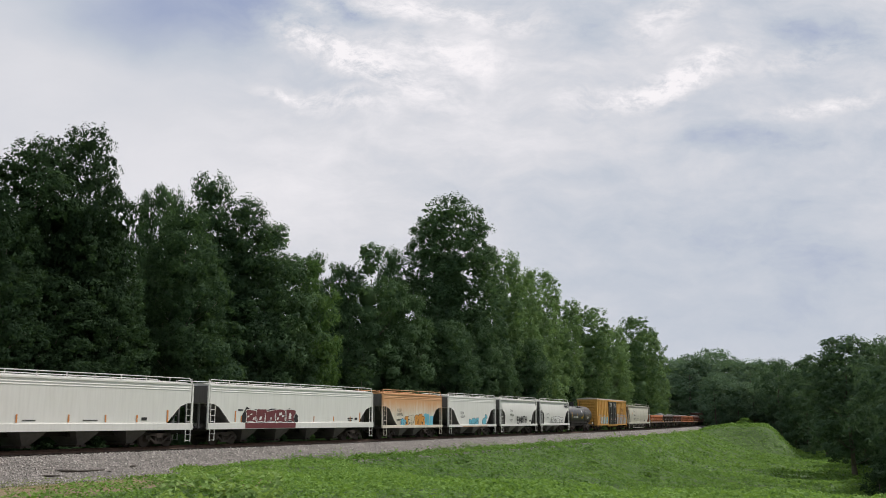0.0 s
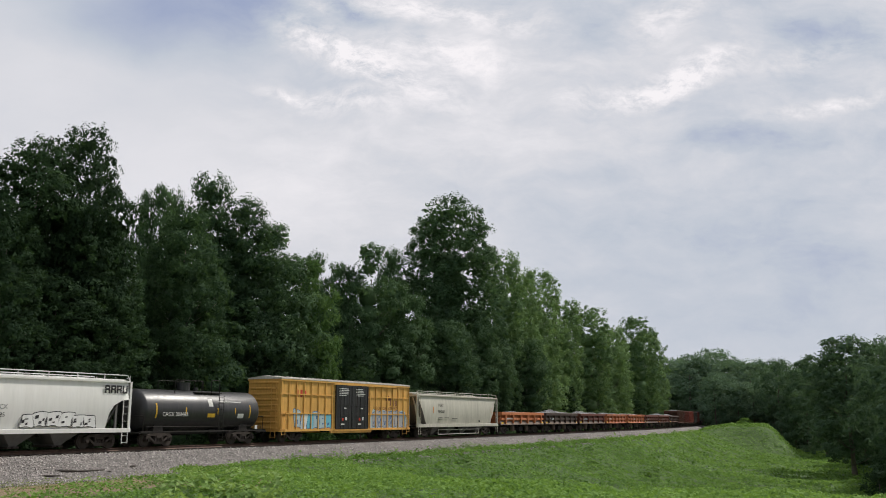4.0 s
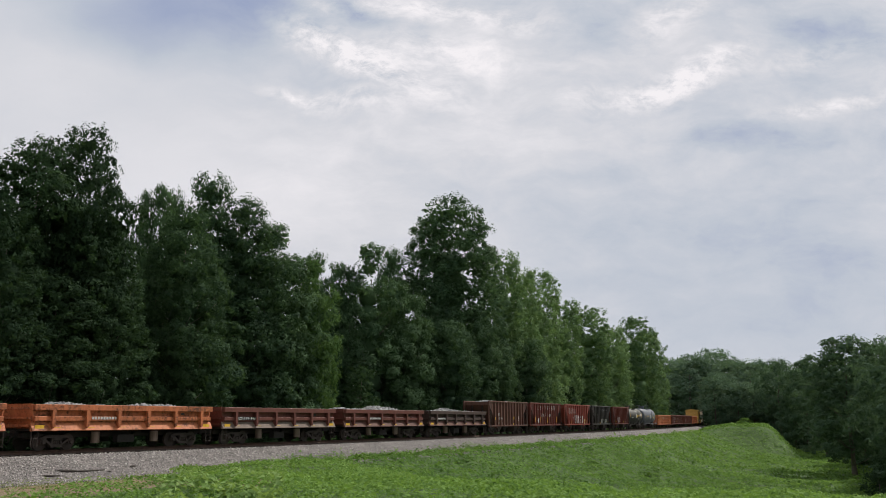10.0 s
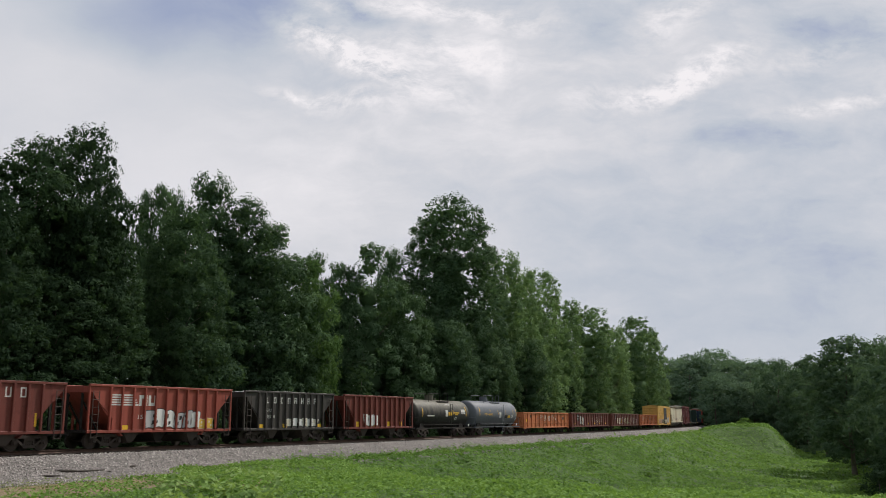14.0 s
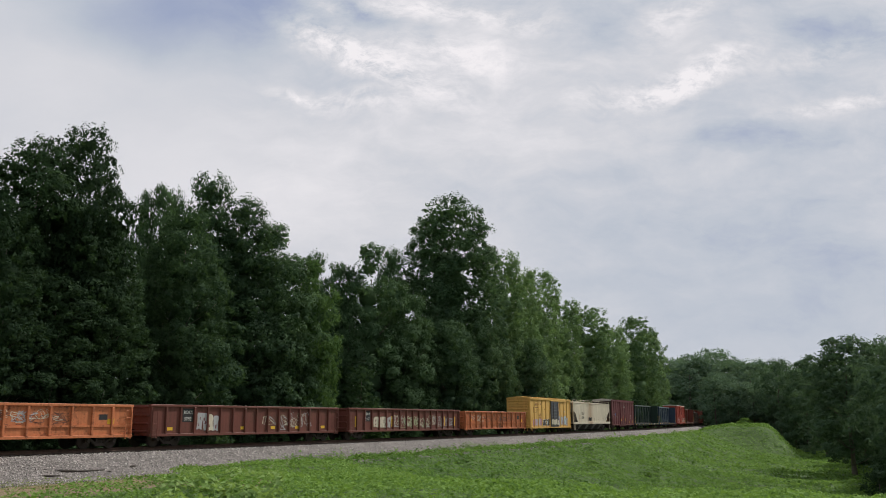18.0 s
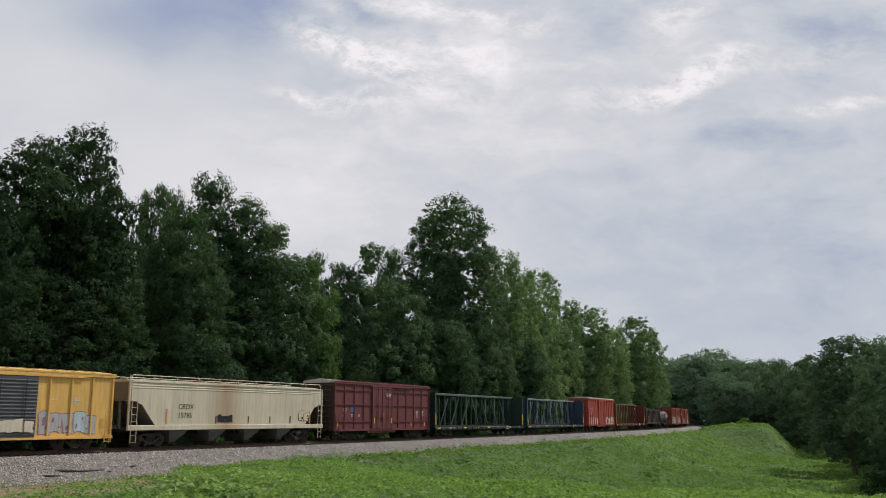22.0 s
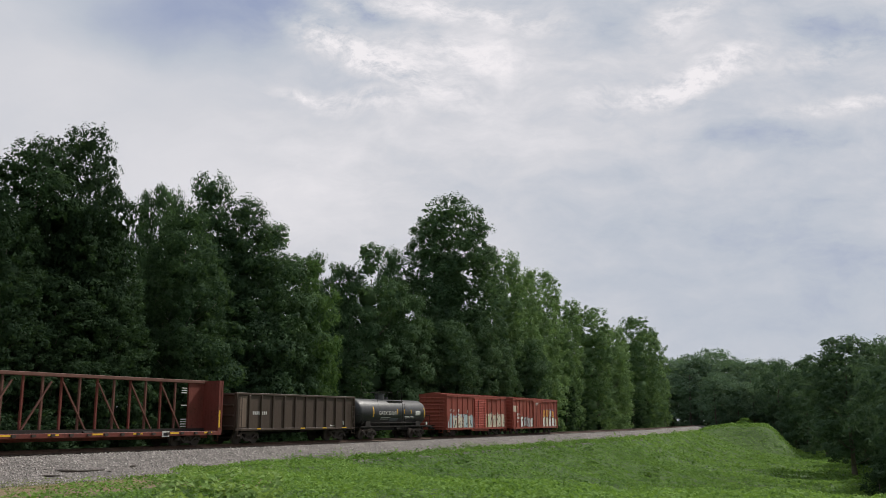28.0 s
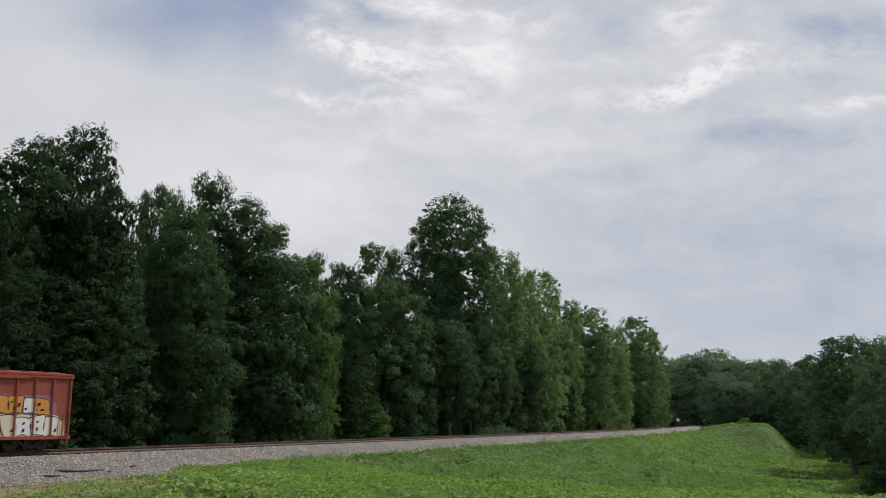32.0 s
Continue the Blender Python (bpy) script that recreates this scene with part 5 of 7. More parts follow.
# ---- tank cars ----
def tank_car(label, q0, q1, mat, top, low, rail_mat=None):
    car, half = car_base("tank_car", label, "tank car", q0, q1, 1.95)
    r, zc = (top - low) / 2, (top + low) / 2
    bm = bmesh.new()
    e = half - 0.75
    rings = [(-e - 0.55 * math.cos(math.pi / 2 * i / 8), max(r * math.sin(math.pi / 2 * i / 8), 0.02)) for i in range(9)]
    prof = rings + [(-x, rr) for x, rr in rings[::-1]]
    loft(bm, [[(x, rr * math.cos(2 * math.pi * k / 40), zc + rr * math.sin(2 * math.pi * k / 40)) for k in range(40)] for x, rr in prof])
    part("tank", bm, mat, car, smooth_faces=True)
    rm = rail_mat or UNDER
    for s in (-1, 1):
        part("walkway", boxes((-half + 0.1, half - 0.1, s * 1.38 - 0.10, s * 1.38 + 0.10, low - 0.04, low + 0.04)), rm, car)
        bm = bmesh.new()
        rod(bm, (-half + 0.5, s * (r + 0.14), low + 0.30), (half - 0.5, s * (r + 0.14), low + 0.30), 0.02, 5)
        for i in range(6):
            x = -half + 0.6 + (2 * half - 1.2) * i / 5
            rod(bm, (x, s * (r + 0.14), low), (x, s * (r + 0.14), low + 0.30), 0.018, 5)
        part("side_rail", bm, rm, car)
        at("ladder", ladder_mesh(0.55, top - 0.35, 0.45, rm), car, 1.25, s * (r + 0.08))
        for t in (-1, 1):
            bm = bmesh.new()
            rod(bm, (t * (half - 0.3), s * 1.40, low), (t * (half - 0.3), s * 1.40, low + 0.95), 0.025, 5)
            rod(bm, (t * (half - 0.3), s * 1.40, low + 0.95), (t * (half - 0.3), s * 0.5, low + 0.95), 0.025, 5)
            part("end_rail", bm, rm, car)
            bm = bmesh.new()
            loft(bm, [[(t * (half - 1.9) + dx, s * yy, z) for dx, z in ((-0.45, low - 0.05), (0.45, low - 0.05), (0.30, low + hh), (-0.30, low + hh))] for yy, hh in ((0.5, 0.25), (1.0, 0.45))])
            part("saddle", bm, UNDER, car)
    for t in (-1, 1):
        a, c = sorted((t * (half - 1.1), t * half))
        part("end_platform", boxes((a, c, -1.46, 1.46, low - 0.10, low - 0.03)), rm, car)
    bm = bmesh.new()
    rod(bm, (-0.9, 0, top - 0.15), (-0.9, 0, top + 0.42), 0.42, 18)
    rod(bm, (-0.9, 0, top + 0.42), (-0.9, 0, top + 0.50), 0.46, 18)
    rod(bm, (0.2, 0, top - 0.1), (0.2, 0, top + 0.22), 0.14, 10)
    part("manway", bm, mat, car)
    for y in (-0.75, 0.75):
        for x0, x1, z in ((-2.4, 0.0, top + 0.62), (0.9, 1.7, top + 0.70)):
            pts = [(x0, y, top - 0.25), (x0, y, z - 0.08), (x0 + 0.10, y, z), (x1 - 0.10, y, z), (x1, y, z - 0.08), (x1, y, top - 0.25)]
            part("platform_rail", loft(bmesh.new(), [[(px + 0.026 * math.cos(g), py + 0.026 * math.sin(g) * (1 if i in (0, 1, 4, 5) else 0.7), pz + (0.026 * math.sin(g) if i in (2, 3) else 0)) for g in (0, 1.26, 2.51, 3.77, 5.03)] for i, (px, py, pz) in enumerate(pts)]), rm, car)
    part("top_platform", boxes((-0.6, 1.8, -0.85, -0.40, top - 0.16, top - 0.11), (-0.6, 1.8, 0.40, 0.85, top - 0.16, top - 0.11)), rm, car)
    part("placard", boxes((half - 1.25, half - 1.0, -1.50, -1.48, low + 0.1, low + 0.36)), WHITE_MARK, car)
    return car, half, r, zc


def tank_mark(car, r, zc, mat, *rows, name="marking"):
    """Marks that lie round on a tank's near side: (x, z, width, height)."""
    bm = bmesh.new()
    for x, z, wd, hh in rows:
        for k in range(4):
            z0, z1 = z + hh * k / 4, z + hh * (k + 1) / 4
            pts = [(z0, 0.006), (z1, 0.006)]
            vs = [bm.verts.new((xx, -math.sqrt(max(r * r - (zz - zc) ** 2, 0.01)) - o, zz)) for xx in (x, x + wd) for zz, o in pts]
            bm.faces.new((vs[0], vs[2], vs[3], vs[1]))
    return part(name, bm, mat, car)


car, h, r, zc = tank_car("glossy black tank car with yellow stripes", 112.0, 123.6, BLACK, 3.78, 1.18)
tank_mark(car, r, zc, YELLOW_MARK, (-4.4, 2.0, 0.09, 0.9), (-1.9, 2.25, 0.07, 0.42), (1.0, 2.25, 0.07, 0.42), (2.7, 2.25, 0.07, 0.42), (4.2, 2.0, 0.09, 0.9), (0.1, 2.05, 0.7, 0.25))
tank_mark(car, r, zc, WHITE_MARK, (1.2, 3.05, 2.2, 0.05), (0.2, 2.75, 0.4, 0.5), (3.0, 2.0, 0.6, 0.3))
lettering(car, "CAGX 300483", -3.9, 2.12, 0.26, WHITE_MARK, r + 0.01)


# ---- boxcars ----
def boxcar(label, q0, q1, mat, top, doors, door_mat, roof=None, posts=13, grid=(), low=1.06, post_mat=None, ribs=9, fish=True, end_mat=None):
    """doors: (x from, x to) of each leaf; grid: heights of the level ribs."""
    car, half = car_base("boxcar", label, "boxcar", q0, q1, 2.15)
    part("body", boxes((-half + 0.06, half - 0.06, -1.45, 1.45, low, top - 0.20)), mat, car)
    bm = bmesh.new()
    loft(bm, [[(x, -1.55, top - 0.22), (x, 1.55, top - 0.22), (x, 1.55, top - 0.13), (x, 0.0, top + 0.04), (x, -1.55, top - 0.13)] for x in (-half, half)])
    rf = part("roof", bm, roof or mat, car)
    me = mesh_of(loft(bmesh.new(), [[(x, -1.30, top - 0.112), (x, 0, top + 0.03), (x, 1.30, top - 0.112), (x, 1.30, top - 0.075), (x, 0, top + 0.07), (x, -1.30, top - 0.075)] for x in (-0.05, 0.05)]), "roof_rib", roof or mat)
    k = int(2 * half / 1.25)
    for i in range(1, k):
        at("roof_rib", me, rf, -half + 2 * half * i / k)
    for s in (-1, 1):
        part("top_chord", boxes((-half, half, s * 1.49 - 0.05, s * 1.49 + 0.05, top - 0.36, top - 0.225), bevel=0.012), mat, car)
        bm = bmesh.new()
        d0, d1 = min(d[0] for d in doors), max(d[1] for d in doors)
        if fish:
            for x0, x1, z0, z1 in ((-half, half, low - 0.02, low + 0.16), (d0 - 0.6, d1 + 0.6, low - 0.20, low - 0.02)):
                box(bm, x0, x1, s * 1.47 - 0.05, s * 1.47 + 0.05, z0, z1)
        else:
            box(bm, -half, half, s * 1.47 - 0.05, s * 1.47 + 0.05, low - 0.04, low + 0.14)
        part("side_sill", bm, mat, car)
        pm = shared_box("side_post", post_mat or mat, -0.055, 0.055, -0.05, 0.05, low + 0.15, top - 0.36, bevel=0.02)
        for i in range(posts + 1):
            x = -half + 0.14 + (2 * half - 0.28) * i / posts
            if d0 - 0.12 < x < d1 + 0.12:
                continue
            at("side_post", pm, car, x, s * 1.47)
        for z in grid:
            for x0, x1 in ((-half + 0.1, d0 - 0.1), (d1 + 0.1, half - 0.1)):
                part("side_rib", boxes((x0, x1, s * 1.468 - 0.05, s * 1.468 + 0.05, z - 0.035, z + 0.035)), post_mat or mat, car)
        for x0, x1 in doors:
            dr = part("door", boxes((x0 + 0.02, x1 - 0.02, s * 1.50 - 0.05, s * 1.50 + 0.05, low + 0.10, top - 0.42)), door_mat[0], car)
            if door_mat[1] == "corrugated":
                rib_me = shared_box("door_rib", door_mat[0], x0 + 0.05, x1 - 0.05, -0.025, 0.025, 0, 0.09, bevel=0.02)
                for i in range(16):
                    at("door_rib", rib_me, dr, 0, s * 1.55, low + 0.2 + (top - low - 0.75) * i / 16)
            else:
                post_me = shared_box("door_post", door_mat[0], -0.04, 0.04, -0.03, 0.03, low + 0.12, top - 0.44)
                for x in (x0 + 0.05, (x0 + x1) / 2, x1 - 0.05):
                    at("door_post", post_me, dr, x, s * 1.56)
                rib_me = shared_box("door_rib", door_mat[0], x0 + 0.03, x1 - 0.03, -0.025, 0.025, -0.035, 0.035)
                for f in (0.02, 0.3, 0.55, 0.98):
                    at("door_rib", rib_me, dr, 0, s * 1.555, low + 0.12 + (top - low - 0.6) * f)
            for x in ((x0 * 0.75 + x1 * 0.25), (x0 * 0.25 + x1 * 0.75)):
                part("lock_rod", rod(bmesh.new(), (x, s * 1.62, low + 0.15), (x, s * 1.62, top - 0.6), 0.022, 5), GEAR, dr)
        for z, o in ((low - 0.02, 1.56), (top - 0.44, 1.53)):
            part("door_track", boxes((d0 - 0.3, d1 + 0.3 + (d1 - d0) * 0.9, s * o - 0.04, s * o + 0.04, z, z + 0.09)), mat, car)
        for t in (-1, 1):
            at("ladder", ladder_mesh(low - 0.25, low + 1.35, 0.42, end_mat or mat), car, t * (half - 0.38), s * 1.56)
    rib = shared_box("end_rib", end_mat or mat, -0.05, 0.05, -1.28, 1.28, -0.09, 0.09, bevel=0.045)
    for t in (-1, 1):
        a, c = sorted((t * (half - 0.07), t * (half - 0.02)))
        ep = part("end_panel", boxes((a, c, -1.44, 1.44, low, top - 0.24)), end_mat or mat, car)
        for i in range(ribs):
            at("end_rib", rib, ep, t * (half - 0.01), 0, low + 0.25 + (top - low - 0.75) * i / (ribs - 1))
        for y in (-0.95,):
            at("end_ladder", ladder_mesh(0.6, top - 0.5, 0.42, end_mat or mat), car, t * (half + 0.07), y, 0, 90)
    return car, half


B3 = 1.45
car, h = boxcar("long yellow boxcar with black doors, pale roof and graffiti", 125.0, 143.7, YELLOW, 5.06, ((-2.35, 0.0), (0.0, 2.35)), (BLACK, "ribbed"), roof=ROOF_PALE, posts=20, grid=(2.35, 3.75), low=1.06)
graffiti(car, B3, 3.2, 8.6, 1.16, 2.62, 6, ("pink", "silver", "yellow"), "blue", 61, "pale")
graffiti(car, B3, -7.6, -2.8, 1.20, 2.55, 6, ("cyan", "white", "pale"), "blue", 62)
bars(car, BROWN_MARK, B3, (5.3, 3.52, 0.9, 0.20), (5.5, 3.1, 0.16, 0.44), (6.0, 3.1, 0.16, 0.44), (6.55, 3.05, 0.20, 0.50), (6.95, 3.05, 0.20, 0.50), (5.5, 3.85, 0.4, 0.08))
bars(car, RED_MARK, B3, (-7.4, 3.6, 0.25, 0.5), (-6.9, 3.55, 0.25, 0.55), (-6.4, 3.65, 0.22, 0.4))
lettering(car, "RAILCAR POOLING EXPERTS", 3.35, 2.72, 0.27, BROWN_MARK, B3, 0.82)
for dx in (-2.0, 0.45):
    stencil_block(car, WHITE_MARK, 1.60, dx, 4.30, 1.5, 5, 0.13)
    bars(car, WHITE_MARK, 1.60, (dx + 0.7, 2.75, 0.35, 0.10), (dx + 0.9, 1.85, 0.25, 0.25), (dx + 0.3, 1.5, 0.5, 0.10))
    bars(car, RED_MARK, 1.60, (dx + 0.45, 1.82, 0.22, 0.22))

car, h = covered_hopper("long grey-cream covered hopper car with bare end frames", 145.0, 163.4, CREAM, eave=4.14, bays=4, cut=1.8, cut_top=4.0, sill=(1.20, 1.50), curved=True, straight=True, post=CREAM, end_mat=CREAM, chute=GREY_END)
lettering(car, "FURX", -4.9, 3.10, 0.30, BLACK_MARK, W3)
lettering(car, "894888", -4.95, 2.50, 0.32, BLACK_MARK, W3)
marks(car, ORANGE_MARK, W3, (-6.0, 7.4), 2.5, 0.10, 0.6)
bars(car, BLACK_MARK, W3, (-4.9, 2.05, 0.8, 0.05), (-3.6, 2.05, 0.9, 0.05), (-4.9, 1.92, 0.9, 0.05), (4.2, 1.65, 0.4, 0.16), (-2.0, 2.0, 1.2, 0.05))
bm = bmesh.new()
for z in (0.95, 0.52):
    rod(bm, (-4.6, -1.35, z), (4.6, -1.35, z), 0.035, 6)
for x in (-4.6, 0.2, 4.6):
    rod(bm, (x, -1.35, 0.52), (x, -1.35, 0.95), 0.035, 6)
part("pipe_rail", bm, ROOF_PALE, car)


# ---- stone loads ----
def stone_load(label, q, length, wide, z, heap, seed, count=900):
    """Broken stone heaped in a car: a mound with single blocks proud of it."""
    rng = np.random.default_rng(seed)
    nx, ny = 40, 10
    xs, ys = np.linspace(-length / 2, length / 2, nx), np.linspace(-wide / 2, wide / 2, ny)
    X, Y = np.meshgrid(xs, ys, indexing="ij")

    def height(x, y):
        base = 0.62 + 0.24 * np.sin(x * 0.9 + seed) + 0.14 * np.sin(x * 2.3 + seed * 2)
        return z + 0.72 * heap * base * (1 - (2 * y / wide) ** 2) * np.clip((1 - np.abs(2 * x / length) ** 6), 0, 1)
    Z = height(X, Y) + rng.uniform(-0.03, 0.03, X.shape)
    idx = np.arange(nx * ny).reshape(nx, ny)
    quads = np.stack([idx[:-1, :-1], idx[1:, :-1], idx[1:, 1:], idx[:-1, 1:]], -1).reshape(-1, 4)
    tris = np.concatenate([quads[:, [0, 1, 2]], quads[:, [0, 2, 3]]])
    octa = np.array([(1, 0, 0), (0, 1, 0), (-1, 0, 0), (0, -1, 0), (0, 0, 1), (0, 0, -1)], float)
    ofac = np.array([(0, 1, 4), (1, 2, 4), (2, 3, 4), (3, 0, 4), (1, 0, 5), (2, 1, 5), (3, 2, 5), (0, 3, 5)])
    px, py = rng.uniform(-length / 2 + 0.1, length / 2 - 0.1, count), rng.uniform(-wide / 2 + 0.1, wide / 2 - 0.1, count)
    size = rng.uniform(0.06, 0.17, count)
    v = octa[None] * rng.uniform(0.6, 1.2, (count, 6, 1)) * size[:, None, None] * np.array([1.2, 1, 0.8])
    v += np.stack([px, py, height(px, py) + 0.02], 1)[:, None, :]
    verts = np.concatenate([np.stack([X, Y, Z], -1).reshape(-1, 3), v.reshape(-1, 3)])
    faces = np.concatenate([tris, (ofac[None] + (np.arange(count) * 6)[:, None, None] + nx * ny).reshape(-1, 3)])
    ob = new("stone_load", mesh_from("stone_load", verts, faces, STONE))
    tagged(ob, label, "stone load", "loads of the freight train", "stuff")
    TRAIN.append((ob, q))


# ---- side-dump cars ----
def dump_car(label, q0, q1, mat, lower, posts, seed, load=0.5, dark_panel=None, text=""):
    car, half = car_base("dump_car", label, "dump car", q0, q1, 1.95)
    part("underframe", boxes((-half + 0.2, half - 0.2, -0.55, 0.55, 0.95, 1.22)), UNDER, car)
    part("floor", boxes((-half + 0.08, half - 0.08, -1.42, 1.42, 1.32, 1.45)), UNDER, car)
    for s in (-1, 1):
        bm = bmesh.new()
        loft(bm, [[(x, s * 1.36, 1.50), (x, s * 1.31, 1.50), (x, s * 1.33, 2.68), (x, s * 1.38, 2.68)] for x in (-half + 0.06, half - 0.06)])
        sd = part("side_door", bm, mat, car)
        bm = bmesh.new()
        loft(bm, [[(x, s * 1.46, 1.30), (x, s * 1.40, 1.34), (x, s * 1.42, 1.76), (x, s * 1.62, 1.34)] for x in (-half - 0.04, half + 0.04)])
        part("bottom_chord", bm, lower, car)
        part("top_chord", boxes((-half + 0.02, half - 0.02, s * 1.49 - 0.17, s * 1.49 + 0.17, 2.40, 2.72), bevel=0.02), mat, car)
        part("middle_rib", boxes((-half + 0.1, half - 0.1, s * 1.47 - 0.12, s * 1.47 + 0.12, 1.84, 2.08), bevel=0.015), mat, car)
        key = ("knee_post", mat.name)
        if key not in SHARED:
            SHARED[key] = mesh_of(loft(bmesh.new(), [[(-w_, -o, z), (w_, -o, z), (w_, 0.12, z), (-w_, 0.12, z)] for w_, o, z in ((0.03, 0.06, 1.44), (0.07, 0.15, 1.52), (0.10, 0.17, 1.66), (0.11, 0.15, 2.42))]), "side_post", mat)
        for i in range(posts):
            at("side_post", SHARED[key], car, -half + 1.2 + (2 * half - 2.2) * i / (posts - 1), s * 1.54, 0, 0 if s < 0 else 180)
        for x in (-2.1, 2.3):
            bm = bmesh.new()
            rod(bm, (x, s * 1.0, 0.62), (x, s * 1.0, 1.24), 0.24, 14)
            part("dump_cylinder", bm, DUST_SILL if s < 0 else UNDER, car)
        part("air_box", boxes((-0.7, 0.5, s * 1.05 - 0.2, s * 1.05 + 0.2, 0.62, 1.05)), UNDER, car)
        for t in (-1, 1):
            at("ladder", ladder_mesh(0.5, 1.35, 0.40, GEAR), car, t * (half - 0.2), s * 1.5)
    for t in (-1, 1):
        bm = bmesh.new()
        loft(bm, [[(t * (half - 0.30 + o + g), y, z) for y, z, g in ((-1.46, 1.36, 0.0), (1.46, 1.36, 0.0), (1.40, 2.74, 0.30), (-1.40, 2.74, 0.30))] for o in (0.0, 0.08)])
        ed = part("end_panel", bm, mat, car)
        for z in (1.6, 2.0, 2.5):
            a, c = sorted((t * (half - 0.04), t * (half + 0.06)))
            part("end_rib", boxes((a, c, -1.3, 1.3, z - 0.06, z + 0.06)), mat, ed)
    step = (2 * half - 2.2) / (posts - 1)
    marks(car, YELLOW_MARK, 1.55, [-half + 1.28 + step * i for i in range(posts - 1)][::1], 1.40, 0.50, 0.10)
    marks(car, YELLOW_MARK, 1.56, (-half + 0.15, half - 0.75), 1.40, 0.55, 0.22)
    rng = random.Random(seed)
    x = -half + 1.4 + step * rng.randint(0, 1)
    if dark_panel:
        bars(car, BLACK_MARK, 1.59, (x, 1.90, step - 0.3, 0.18))
    if text:
        bars(car, BLACK_MARK, 1.59, (-half + 1.35, 1.86, 2.3, 0.24))
        lettering(car, text, -half + 1.4, 1.87, 0.22, WHITE_MARK, 1.60, 1.15)
    else:
        bars(car, WHITE_MARK, 1.60, *[(x + 0.12 + 0.2 * i, 1.92, 0.13, 0.15) for i in range(9)])
    bars(car, WHITE_MARK, 1.36, (half - 2.6, 2.12, 0.42, 0.26))
    bars(car, BLACK_MARK, 1.37, (half - 2.54, 2.18, 0.30, 0.14))
    if load:
        stone_load("grey broken stone heaped in a dump car", (q0 + q1) / 2, 2 * half - 0.5, 2.7, 2.42, load, seed)
    return car, half


dump_car("orange side-dump car heaped with broken stone", 164.3, 177.9, ORANGE_PALE, DUST_SILL, 6, 1, 0.5)
car, h = dump_car("dark brown side-dump car heaped with broken stone", 178.7, 191.8, DARK_BROWN, DUST_SILL, 6, 2, 0.95, False, "NW 514202")
car, h = dump_car("brown side-dump car heaped with broken stone", 193.1, 206.2, BROWN, DUST_SILL, 5, 3, 0.8, False, "SOU 991944")
car, h = dump_car("orange side-dump car heaped with broken stone", 207.2, 220.3, ORANGE, ORANGE, 6, 4, 0.65)
dump_car("orange side-dump car loaded with broken stone", 221.9, 235.2, ORANGE, ORANGE_PALE, 6, 5, 0.6)
dump_car("brown side-dump car loaded with broken stone", 236.3, 249.1, BROWN, DUST_SILL, 6, 6, 0.35, False, "SOU 991946")
dump_car("brown side-dump car heaped with broken stone", 250.5, 263.5, BROWN, DUSTY_BROWN, 6, 7, 0.9, True)
dump_car("dark brown side-dump car heaped with broken stone", 264.8, 277.4, DARK_BROWN, DUSTY_BROWN, 6, 8, 0.75)


